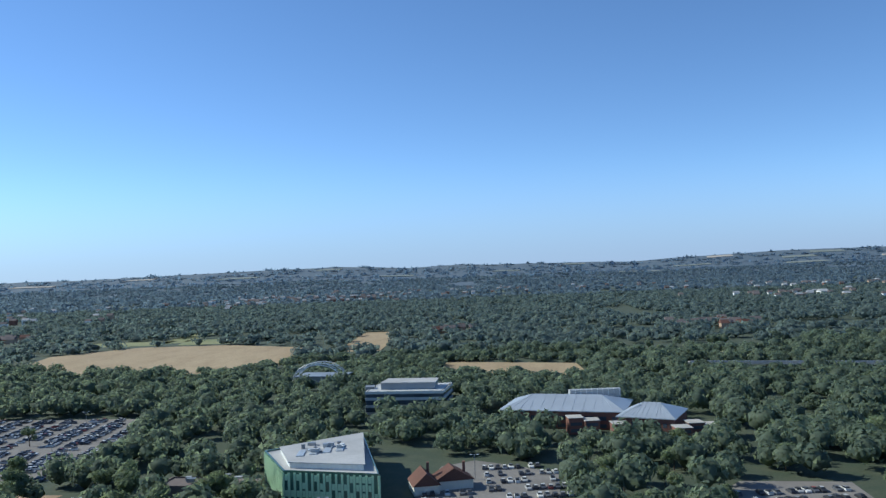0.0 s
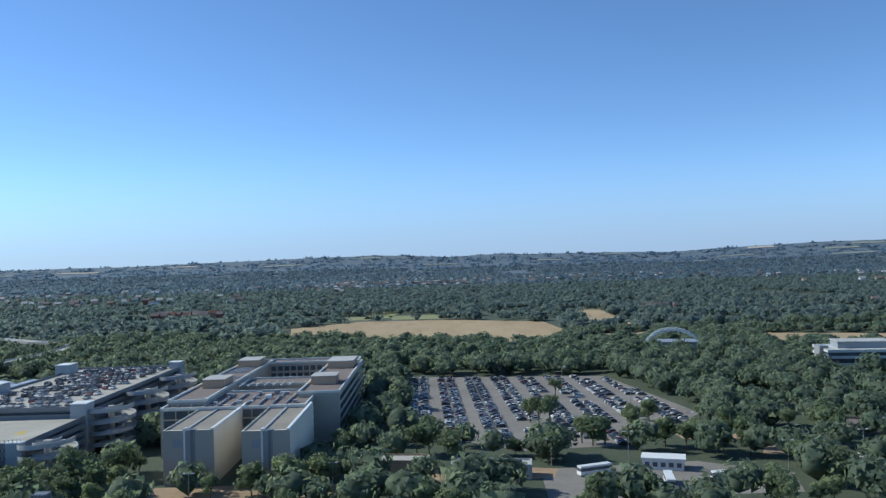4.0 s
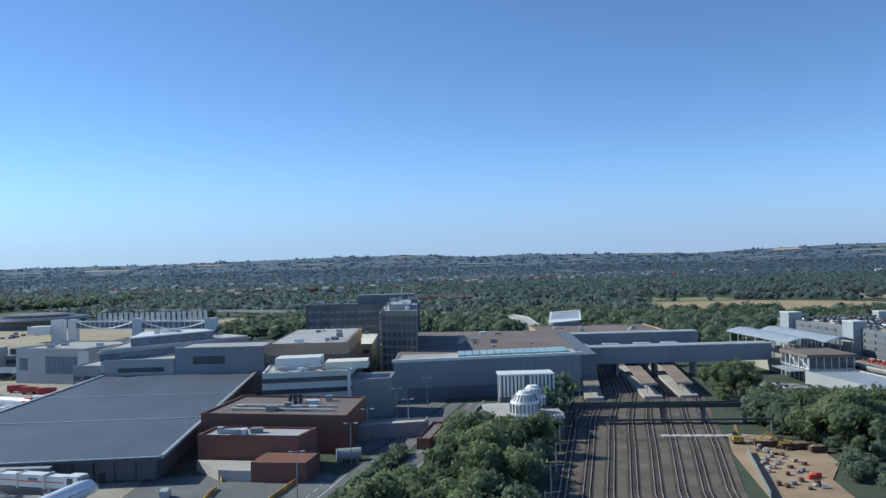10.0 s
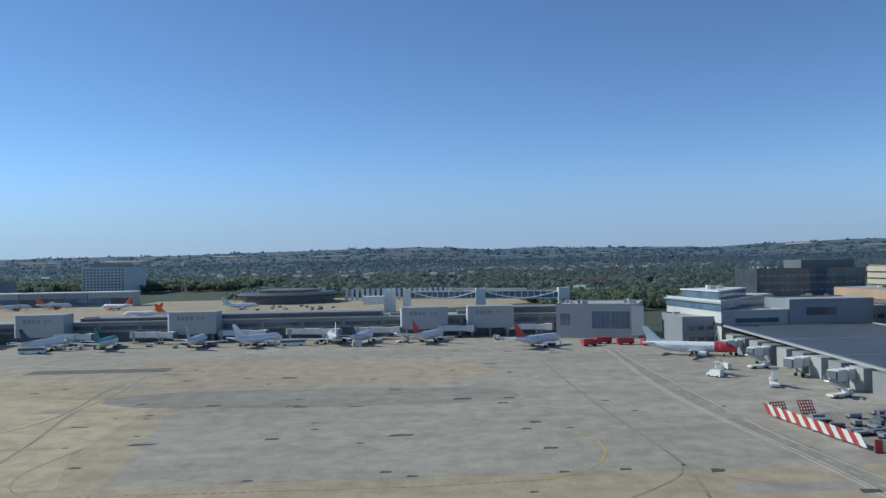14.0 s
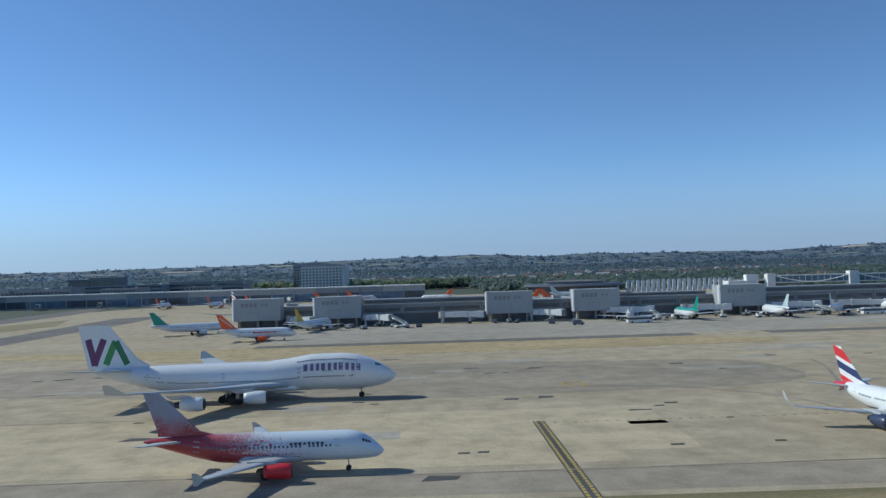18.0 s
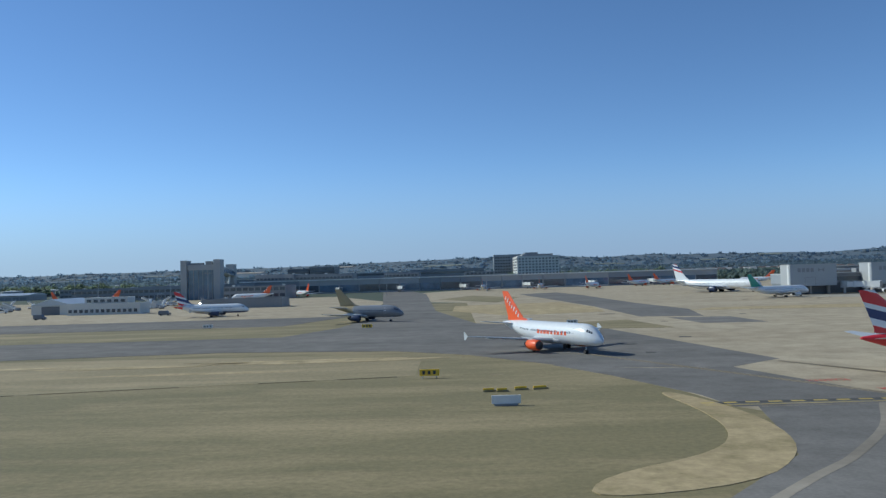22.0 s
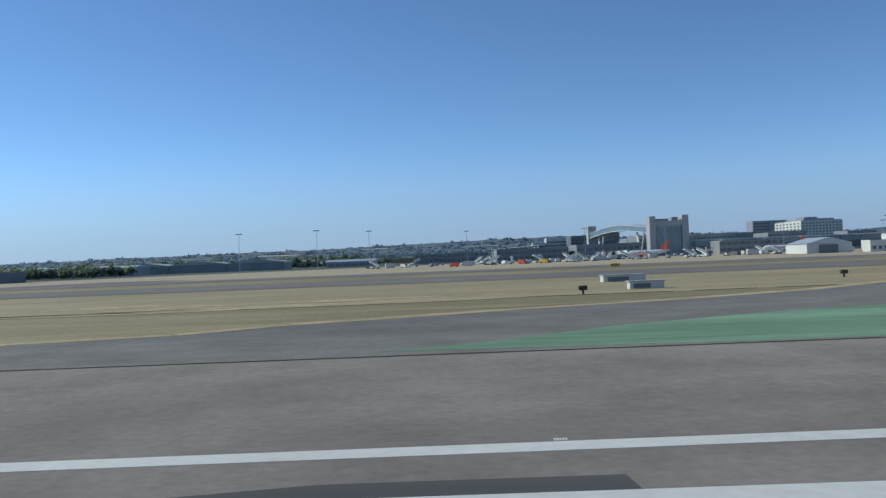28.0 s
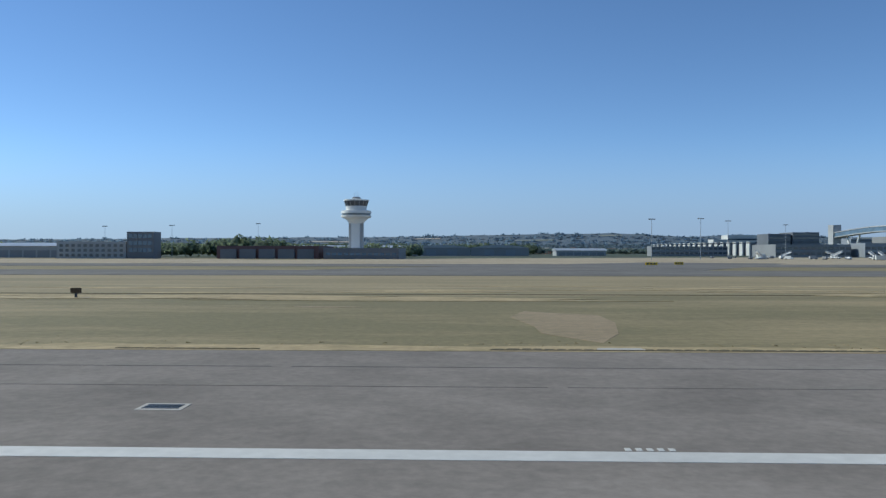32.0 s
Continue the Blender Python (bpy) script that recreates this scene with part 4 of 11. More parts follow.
for pts in ([(-560, 1020), (-430, 1010), (-420, 1075), (-555, 1085)], [(-400, 1000), (-330, 1000), (-330, 1090), (-410, 1080)], [(200, 480), (420, 455), (430, 520), (210, 540)], [(90, 700), (240, 690), (240, 740), (95, 745)], [(-440, 1030), (-405, 1040), (-398, 1200), (-434, 1220)]):
    slab("field", pts, 0.0, 0.2, PASTURE, "pale green pasture among hedges", category="field")

# ---- airfield surfaces ----
AX0 = -5200
slab("airfield_grass", [(AX0, -300), (-880, -300), (-880, 130), (-1060, 165), (-1075, 330), (-1330, 330), (-1500, 420), (-1850, 470), (-2400, 560), (AX0, 560)], -0.4, 0.02, AIRGRASS, "sun-dried airfield grass with green swathes")
slab("apron", [(-1450, 40), (-1395, 40), (-1391, 77), (-1390, 86), (-1386, 92.5), (-1326, 91.5), (-1190, 90), (-1160, 100), (-1147, 146), (-1125, 152), (-1090, 144), (-1075, 110), (-1075, 60), (-880, 60), (-796, 150), (-796, 335), (-880, 412), (-1440, 412), (-1500, 420), (-1500, 205), (-1484, 121), (-1477, 84), (-1466, 66)], -0.4, 0.04, APRON, "weathered tan concrete apron with oil stains")
slab("apron", [(-960, 412.5), (-960, 640), (-1250, 800), (-1480, 800), (-1560, 640), (-1545, 470), (-1500, 420.5), (-1440, 412.5)], -0.4, 0.04, APRON, "concrete apron behind the first pier")
slab("stand_concrete", [(-1040, 140), (-866, 140), (-866, 380), (-1360, 392), (-1300, 303), (-1060, 303)], -0.3, 0.055, APRONG, "grey concrete aircraft stands in front of the pier")
slab("runway", [(AX0, -43), (-1000, -43), (-1000, 34), (-1640, 36), (-1760, 38), (-1980, 40), (AX0, 41)], -0.4, 0.045, RUNWAY, "grooved grey asphalt runway with wide shoulders", category="runway")
slab("taxiway", [(AX0, 157), (-1600, 159), (-1553, 164), (-1518, 157), (-1504, 146), (-1489, 124), (-1484, 121), (-1466, 117.5), (-1455.7, 126.5), (-1469, 207), (-1500, 239), (-1514, 331), (-1529, 647), (-1556, 838), (-1580, 838), (-1560, 605), (-1541, 391), (-1535, 300), (-1540, 235), (-1550, 203), (AX0, 203)], -0.3, 0.06, TAXI, "dark asphalt northern runway used as a taxiway", category="taxiway")
slab("taxiway", [(-1475, 83.6), (-1455.3, 83.6), (-1451, 64), (-1446, 41), (-1530, 41), (-1489, 50.8), (-1480, 62), (-1477.5, 72)], -0.3, 0.06, TAXI, "dark asphalt link onto the runway", category="taxiway")
slab("taxiway", [(-1449, 250), (-1431, 245), (-1422.5, 290), (-1427, 355), (-1428, 495), (-1433, 580), (-1462, 558), (-1454, 420), (-1449, 330)], -0.3, 0.068, TAXI, "asphalt taxiway strip across the concrete", category="taxiway")
slab("taxiway", [(-1441, 213), (-1424.6, 211), (-1425.2, 239), (-1442.7, 241.5)], -0.3, 0.068, TAXI, "square dark asphalt patch in the concrete", category="taxiway")
slab("taxiway", [(AX0, 252), (-1560, 252), (-1545, 305), (AX0, 305)], -0.3, 0.062, TAXI, "grey taxiway beyond the northern runway", category="taxiway")
slab("taxiway", [(-1166, 60), (-1140, 60), (-1134.5, 94), (-1132.5, 108.7), (-1131, 120.4), (-1128.5, 130.4), (-1124.7, 140.4), (-1120, 149), (-1123.1, 149.8), (-1135.2, 147.4), (-1145, 142.5), (-1149.7, 137.1), (-1153.1, 127.9), (-1155.4, 116.4), (-1158.9, 97.9), (-1162, 80)], -0.3, 0.066, TAXI, "dark asphalt taxiway curving off the apron", category="taxiway")
slab("taxiway", [(-2000, 40.5), (-1800, 39), (-1783, 84), (-1768, 93), (-1762, 118), (-1760, 157), (-1812, 157), (-1830, 120), (-1850, 100), (-1872, 83), (-1888, 75), (-1905, 69), (-1921, 62), (-1928, 56.4), (-1938, 54), (-1946.5, 48.1), (-1959, 44.8), (-1971.5, 42.1)], -0.3, 0.066, TAXI, "asphalt rapid exit leaving the runway", category="taxiway")
slab("taxiway", [(-2180, 203), (-2080, 203), (-2010, 330), (-2060, 360)], -0.3, 0.072, TAXI, "asphalt link taxiway", category="taxiway")
slab("north_apron", [(-2260, 305), (-1545, 305), (-1545, 470), (-1600, 640), (-1900, 690), (-2120, 560), (-2260, 420)], -0.3, 0.05, APRON, "broad concrete north apron")
slab("north_apron", [(-2600, 330), (-2262, 305), (-2262, 480), (-2600, 480)], -0.3, 0.05, APRON, "concrete apron in front of the hangars")
slab("painted_area", [(-1912.5, 41.6), (-1893, 40.2), (-1868, 40.2), (-1851, 42.2), (-1843, 52), (-1843, 66), (-1849, 67), (-1866, 62), (-1884, 58), (-1899, 51), (-1907, 44.4)], -0.2, 0.075, PAINTG, "green painted paving beside the runway exit", category="marking")
for pts, lab in (([(-1425, 281), (-1337, 262), (-1330, 252), (-1135, 258), (-1128, 268), (-1150, 287), (-1335, 292), (-1413, 294)], "dry grass strip between taxiway and stands"), ([(-1482, 204), (-1452, 200), (-1456, 237), (-1477, 229)], "dry grass island between taxiways"), ([(-1507, 327), (-1488, 279), (-1453, 287), (-1450, 324), (-1456, 390), (-1506, 378)], "grass island beside the taxiway strip"), ([(-1516, 486), (-1485, 409), (-1468, 483), (-1494, 559)], "far grass island between the taxiways"), ([(-1391, 40), (-1190, 40), (-1175, 88), (-1326, 91), (-1356, 90.6), (-1385, 92), (-1389.5, 86), (-1391, 77)], "dry grass island beside the runway holding area"), ([(-1140, 60), (-1070, 60), (-1076, 110), (-1089, 143), (-1096, 146.4), (-1112, 147.2), (-1121, 145.6), (-1125.2, 140.4), (-1129, 130.4), (-1131.5, 120.4), (-1133, 108.7), (-1135, 94)], "worn dry grass island on the apron edge")):
    slab("grass_island", pts, -0.3, 0.085, DRYGRASS if "strip" in lab else AIRGRASS, lab)
for x0, x1 in ((-1310, -1149), (-1123, -1073)):
    slab("asphalt_strip", rect(x0, x1, 290, 300), -0.3, 0.09, TAXI, "dark asphalt strip along the stands", category="taxiway")

def soft(pts, times=2):
    """Rounds a ground outline by cutting its corners."""
    for _ in range(times):
        pts = [(p[0] + (q[0] - p[0]) * f, p[1] + (q[1] - p[1]) * f) for p, q in zip(pts, pts[1:] + pts[:1]) for f in (0.25, 0.75)]
    return pts


slab("bare_island", [(-1866, 66), (-1856, 66.5), (-1848, 69.5), (-1841, 68), (-1828, 60), (-1815, 74), (-1812, 108), (-1822, 118), (-1836, 108), (-1852, 90)], -0.2, 0.072, SOIL, "bare sandy ground between the runway exits", category="ground")
slab("dry_border", soft([(-1498, 51), (-1486, 54), (-1479.6, 62.2), (-1477, 72), (-1477.4, 83.6), (-1480.5, 95), (-1482.6, 95), (-1481.2, 84), (-1481.6, 72), (-1485.6, 63.5), (-1496, 57)]), -0.2, 0.074, DRYGRASS, "bleached dry border of the grass beside the asphalt")
# runway markings
slab("edge_line", [(AX0, 20.1), (-1690, 20.1), (-1690, 21.0), (AX0, 21.0)], 0.0, 0.055, LINEW, "white runway edge line", category="marking")
for x, y, w, h in ((-1707.4, 26.2, 1.2, 0.8), (-1741.1, 25.8, 1.2, 0.9), (-1738.6, 25.6, 1.2, 0.9), (-1657, 26.3, 1.2, 0.8), (-1879.5, 25.2, 1.8, 0.9), (-1879.1, 22.4, 1.1, 0.9), (-1861.8, 27.2, 1.0, 0.8), (-1894.6, 26.9, 1.1, 0.8), (-2040.2, 27.8, 1.1, 0.9), (-2147.2, 26.0, 1.1, 0.7), (-2060.8, 27.1, 1.1, 0.8), (-1938.9, 28.6, 1.2, 0.8), (-1936.2, 27.4, 1.2, 0.8), (-1939.8, 23.3, 1.4, 0.9), (-2093.5, 26.4, 1.2, 0.8)):
    g = thing("drain_cover", "dark drain grating in a pale concrete surround", "drain", (x, y, 0.045), 0, "drains along the runway")
    part("surround", Mesh().box(-w / 2 - 0.15, w / 2 + 0.15, -h / 2 - 0.15, h / 2 + 0.15, -0.1, 0.012), CONC, g)
    for k in range(3):
        part("grate", Mesh().box(-w / 2, w / 2, -h / 2 + h * k / 3 + 0.05, -h / 2 + h * (k + 1) / 3 - 0.05, 0.0, 0.03), DARKM, g)
for x, dx in ((-2134.3, 0.26), (-1881.5, 0.1), (-1906.8, 0.07), (-2066.5, 0.1)):
    m = Mesh()
    for k in range(5):
        m.box(x + k * dx, x + k * dx + dx * 0.55, 21.1, 21.35, 0.03, 0.058)
    solid("runway_code", m, LINEW, "small white painted code beside the edge line", "marking", "", "structure")
slab("edge_line", [(-1936, 15.6), (-1880, 15.2), (-1880, 16.4), (-1936, 17.3)], 0.0, 0.056, LINEW, "broad white runway marking", category="marking")
solid("exit_line", Mesh().beam((-1974.2, 27.5, 0.03), (-1966.3, 30.2, 0.03), 0.1, 0.06), FADEY, "faint yellow exit guide line", "marking", "", "structure")
m = Mesh()
rng = random.Random(4)
for x0, x1, y in ((-1830, -1600, 32.1), (-1830, -1600, 27.4), (-1830, -1600, 23.0), (-2700, -1985, 34.6), (-2060, -2010, 21.9), (-2700, -1985, 29.9)):
    x = x0
    while x < x1:
        w = rng.uniform(6, 30)
        m.box(x, min(x1, x + w), y, y + rng.uniform(0.06, 0.13) * (0.5 if y == 29.9 else 1), 0.03, 0.053)
        x += w + rng.uniform(0.1, 1.6)
solid("joint_lines", m, SKID, "dark sealed joints and tyre streaks along the runway", "marking", "", "structure")
solid("skid_patch", Mesh().prism([(-1916, 14), (-1905.5, 14), (-1905.8, 17.9), (-1912, 18.0), (-1916, 17.3)], 0.0, 0.051), SKID, "broad rubber-darkened paving", "marking", "", "structure")
slab("verge_slab", [(-2131.9, 40.4), (-2129.6, 40.4), (-2129.7, 41.1), (-2131.8, 41.1)], 0.0, 0.1, CONC, "small pale concrete slab in the verge", category="ground")
m = Mesh().prism([(-1742, 36.6), (-1733, 37.0), (-1734, 39.6), (-1741, 40.0)], 0.0, 0.09).prism([(-1753, 38.2), (-1745, 38.4), (-1746, 40.3), (-1752, 40.4)], 0.0, 0.09).prism([(-1622.5, 39.7), (-1620, 39.45), (-1617.6, 39.8), (-1618.6, 40.1), (-1620.5, 40.0)], 0.0, 0.07)
for x0, x1, w in ((-2137, -2118, 0.55), (-2031, -2022, 0.3), (-2060, -2052, 0.28), (-2155, -2148, 0.25)):
    x = x0
    while x < x1:
        step = 0.5 + 0.9 * abs(noise.noise((x * 3.1, 1, 0)))
        d = w * (0.6 + 0.7 * abs(noise.noise((x * 1.7, 5, 0))))
        m.prism([(x, 40.25), (x + step, 40.25), (x + step * 0.9, 40.3 + d), (x + step * 0.2, 40.32 + d)], 0, 0.092)
        x += step
solid("worn_verge", m, SOILD, "scorched dark turf at the runway edge", "ground", "", "structure")
m = Mesh()
rng = random.Random(8)
def edge_of_runway(x):
    return float(np.interp(x, (-5200, -1980, -1760, -1640, -1500), (41, 40, 38, 36, 35.7)))


xs = [-2700 + 2.5 * k for k in range(482)]
for x0, x1 in zip(xs, xs[1:]):
    if -2000 < x0 < -1792:
        continue
    w0, w1 = [1.9 + 1.5 * noise.noise((x / 9, 7, 0)) + 0.8 * noise.noise((x / 2.1, 3, 0)) for x in (x0, x1)]
    m.prism([(x0, edge_of_runway(x0) - 0.15 + 0.2 * noise.noise((x0, 0, 0))), (x1, edge_of_runway(x1) - 0.15 + 0.2 * noise.noise((x1, 0, 0))), (x1, edge_of_runway(x1) + max(0.5, w1)), (x0, edge_of_runway(x0) + max(0.5, w0))], -0.1, 0.062)
solid("bare_patches", m, DRYGRASS, "bleached bare patches in the grass", "ground", "", "structure")
m = Mesh()
for x, y, w, h in ((-1500.2, 116.4, 3, 1), (-1585, 78, 7, 8), (-1554, 46.5, 8, 7), (-2131.6, 56, 9, 26), (-2150, 70, 8, 2), (-1600, 106, 14, 1.2), (-1905, 75, 30, 1.5), (-1850, 95, 22, 2)):
    m.prism([(x + w / 2 * math.cos(q * 0.7) * (0.75 + 0.25 * math.sin(q * 2.3)), y + h / 2 * math.sin(q * 0.7) * (0.8 + 0.2 * math.cos(q * 1.7))) for q in range(9)], -0.1, 0.032)
WORNTURF = grassy("worn_thin_turf", ((0.27, 0.205, 0.118), (0.315, 0.24, 0.142), (0.23, 0.182, 0.096)), 0.05, 0.3, 1.6, (0.4, 1, 1))
solid("worn_patches", m, WORNTURF, "worn sandy patches in the grass", "ground", "", "structure")
m = Mesh()
lip = [(-2000, 40.9), (-1971.5, 42.5), (-1959, 45.2), (-1946.5, 48.5), (-1938, 54.4), (-1928, 56.8), (-1921, 62.4), (-1905, 69.4), (-1888, 75.4), (-1872, 83.4), (-1850, 100.4), (-1830, 120)]
for p, q in zip(lip, lip[1:]):
    m.beam((*p, 0.06), (*q, 0.06), 1.6 + 0.9 * rng.random(), 0.04)
solid("dry_lip", m, DRYGRASS, "pale dry lip of turf along the exit", "ground", "", "structure")
m = Mesh()


def tuft(x, y):
    """Two crossed blades of straw."""
    h, w, a = rng.uniform(0.01, 0.03), rng.uniform(0.05, 0.16), rng.uniform(0, 3.1)
    for b in (a, a + 1.4):
        c, q = math.cos(b) * w, math.sin(b) * w
        m.add([(x - c, y - q, 0.03), (x + c, y + q, 0.03), (x + rng.uniform(-0.15, 0.15), y + rng.uniform(-0.15, 0.15), 0.05 + h)], [(0, 1, 2)])


for _ in range(5200):
    x = rng.uniform(-2260, -1500)
    if not -2000 < x < -1792:
        tuft(x, edge_of_runway(x) + abs(rng.gauss(0, 1.5)) + 0.1)
for p, q in zip(lip, lip[1:]):
    for _ in range(int(math.dist(p, q) * 9)):
        u = rng.random()
        tuft(p[0] + (q[0] - p[0]) * u + rng.gauss(0, 0.5), p[1] + (q[1] - p[1]) * u + abs(rng.gauss(0, 0.9)))
solid("grass_tufts", m, DRYGRASS, "bleached straw tufts along the paving edge", "grass", "", "stuff")

m = Mesh()
for _ in range(170):
    x = rng.uniform(-2600, -1530)
    y = float(np.interp(x, (-1900, -1690, -1645, -1600), (96, 92, 118, 140))) + rng.gauss(0, 7)
    w, h = rng.uniform(5, 26), rng.uniform(0.8, 3.4)
    if -1900 < x < -1740:
        continue
    m.prism([(x - w, y), (x - w * 0.3, y - h), (x + w * 0.6, y - h * 0.7), (x + w, y + h * 0.2), (x + w * 0.2, y + h)], -0.1, 0.03 + 0.0012 * (_ % 40))
solid("dry_swathes", m, DRYGRASS, "bleached hay-coloured swathes across the airfield grass", "ground", "", "structure")
rut = [(AX0, 90), (-1900, 90.2), (-1700, 92.4), (-1657, 93.6), (-1627, 95.6), (-1605, 102.8), (-1573, 106.2), (-1545, 111.4), (-1512, 117)]
slab("bleached_grass", rut + [(-1512, 138), (-1535, 152), (-1600, 156), (AX0, 154)], -0.1, 0.035, TANGRASS, "sun-bleached tan grass beyond the mown track")
m = Mesh()
for (xa, ya), (xb, yb) in zip(rut[1:], rut[2:]):
    n = max(1, int((xb - xa) / 9))
    for k in range(n):
        if rng.random() < 0.84:
            u, v = k / n, (k + rng.uniform(0.7, 1.05)) / n
            m.beam((xa + (xb - xa) * u, ya + (yb - ya) * u, 0.04), (xa + (xb - xa) * v, ya + (yb - ya) * v, 0.04), rng.uniform(0.25, 0.6), 0.05)
m.beam((AX0, 90, 0.04), (-1900, 90.2, 0.04), 0.5, 0.05)
for xa, xb, y in ((-1589, -1580, 114.4), (-1584, -1582, 113.2), (-1596, -1593, 50.2), (-1594.6, -1592.4, 49.0), (-1606, -1603, 46), (-1620, -1614, 43)):
    m.beam((xa, y, 0.04), (xb, y + 0.2, 0.04), 0.5, 0.06)
solid("verge_track", m, SOILD, "narrow dark rut through the grass", "ground", "", "structure")
WORN = concrete("worn_apron_concrete", (0.30, 0.26, 0.20), (0.37, 0.315, 0.245))
slab("worn_lane", soft([(-1380, 243), (-1293, 237), (-1192, 218), (-1160, 215), (-1160, 168), (-1221, 166), (-1259, 163), (-1305, 176), (-1376, 191)]), 0.0, 0.046, WORN, "darker tyre-worn lane across the concrete")
slab("worn_lane", [(-1390, 96), (-1300, 94), (-1195, 92), (-1180, 102), (-1300, 104), (-1395, 106)], 0.0, 0.046, WORN, "darker lane beside the grass island")
slab("worn_lane", soft([(-1075, 244), (-968, 241), (-955, 226), (-962, 209), (-1070, 214)]), 0.0, 0.0625, WORNG, "darker grey worn lane across the stands")
slab("dusty_concrete", soft([(-1110, 322), (-990, 319), (-963, 302), (-957, 264), (-975, 247), (-1080, 248)]), 0.0, 0.0625, TANC, "dusty tan concrete in front of the stands")
slab("stand_concrete", [(-865.8, 141), (-797, 152), (-797, 332), (-865.8, 379)], -0.3, 0.055, APRONG, "grey concrete stands beside the dark-roofed pier")
slab("taxiway", [(-1477.2, 84), (-1478.3, 92.6), (-1484.6, 111.6), (-1491, 126), (-1484, 121), (-1477.7, 119), (-1466, 117.4), (-1460.5, 96.9), (-1455.3, 83.5), (-1457, 83.7)], -0.2, 0.064, TAXI, "dark asphalt between the runway link and the taxiway", category="taxiway")
# holding area markings
hold = Mesh()
for k in range(40):
    x = -1480 + k * 2.4
    hold.box(x, x + 1.4, 86.2, 86.9, 0.02, 0.075)
hold.box(-1480, -1384, 85.9, 87.2, 0.02, 0.07, 1)
hold.box(-1480, -1384, 84.9, 85.15, 0.02, 0.075)
solid("holding_line", hold, [LINEY, SKID], "yellow dashed runway holding line", "marking", "", "structure")


def ground_text(words, x, y, size, turn, material):
    cu = bpy.data.curves.new("words", "FONT")
    cu.body, cu.size, cu.align_x, cu.align_y = words, size, "CENTER", "CENTER"
    tmp = bpy.data.objects.new("words", cu)
    me = bpy.data.meshes.new_from_object(tmp)
    bpy.data.objects.remove(tmp)
    me.materials.append(material)
    ob = new("painted_words", me)
    ob.matrix_basis = scaled(pose(x, y, 0.078, 0, 0, turn)) @ Matrix.Diagonal((0.46, 1, 1, 1))
    return tagged(ob, f"words {words} painted on the paving", "marking", "painted words at the holding point", "structure")


for words, x, y in (("26L-08R", -1423, 92.0), ("26L-08R", -1411, 89.8), ("AHEAD", -1418.3, 129.5), ("RUNWAY", -1411.4, 130), ("26L-08R", -1455.6, 93.2), ("RUNWAY", -1459.8, 101.5), ("AHEAD", -1422.5, 97), ("RUNWAY", -1411, 97)):
    ground_text(words, x, y, 2.6, 180, LINER)


def guide(points, width=0.5, edge=True):
    m = Mesh()
    for p, q in zip(points, points[1:]):
        if edge:
            m.beam((*p, 0.06), (*q, 0.06), width * 2.2, 0.02, 1)
        m.beam((*p, 0.07), (*q, 0.07), width, 0.02, 0)
    return solid("guide_line", m, [LINEY, SKID], "yellow taxi guide line on a dark ground", "marking", "taxi guide lines", "structure")


def flowing(points, step=3.0):
    """A smooth curve through a few points."""
    pts = [Vector((*p, 0)) for p in points]
    ext = [pts[0] * 2 - pts[1]] + pts + [pts[-1] * 2 - pts[-2]]
    out = []
    for a, b, c, d in zip(ext, ext[1:], ext[2:], ext[3:]):
        n = max(1, int((c - b).length / step))
        for i in range(n):
            u = i / n
            out.append(0.5 * (2 * b + (c - a) * u + (2 * a - 5 * b + 4 * c - d) * u * u + (3 * b - 3 * c + d - a) * u ** 3))
    return out + [pts[-1]]


def ribbon(m, points, width, z, slot=0, off=0.0, step=3.0):
    """A painted or worn stripe along a curve, off metres to its right."""
    line = flowing(points, step)
    v = []
    for i, p in enumerate(line):
        d = (line[min(i + 1, len(line) - 1)] - line[max(i - 1, 0)]).normalized()
        side = Vector((d.y, -d.x, 0))
        for e in (off - width / 2, off + width / 2):
            q = p + side * e
            v.append((q.x, q.y, z))
    m.add(v, [(2 * i, 2 * i + 1, 2 * i + 3, 2 * i + 2) for i in range(len(line) - 1)], slot)
    return m


TYRE = plain("faint_tyre_track", (0.205, 0.17, 0.128), 0.9, vary=0.2, small=0.5)

def ladder(p, q, label="pair of broken yellow lines on a dark strip"):
    m = ribbon(Mesh(), [p, q], 1.25, 0.07, 1)
    n = int(math.dist(p, q) / 1.3)
    for i in range(n):
        f0, f1 = i / n, (i + 0.66) / n
        a, b = [(p[0] + (q[0] - p[0]) * f, p[1] + (q[1] - p[1]) * f) for f in (f0, f1)]
        for off in (-0.38, 0.38):
            ribbon(m, [a, b], 0.24, 0.076, 0, off, 9)
    return solid("guide_line", m, [FADEY, TYRE], label, "marking", "taxi guide lines", "structure")


guide([(-1415, 86), (-1415, 69.8), (-1414, 58), (-1408, 42)], 0.3)
ladder((-1415, 88), (-1416, 160))
ladder((-1440, 87.5), (-1457, 123.3))
ladder((-1457.7, 89), (-1482.7, 140.4))
m = ribbon(Mesh(), [(-1457.7, 89), (-1455, 84), (-1452.7, 75), (-1451.8, 64), (-1456, 52)], 1.4, 0.07, 1)
ribbon(m, [(-1457.7, 89), (-1455, 84), (-1452.7, 75), (-1451.8, 64), (-1456, 52)], 0.4, 0.076, 0)
solid("guide_line", m, [LINEY, SKID], "yellow taxi guide line curving to the runway", "marking", "taxi guide lines", "structure")
m = Mesh()
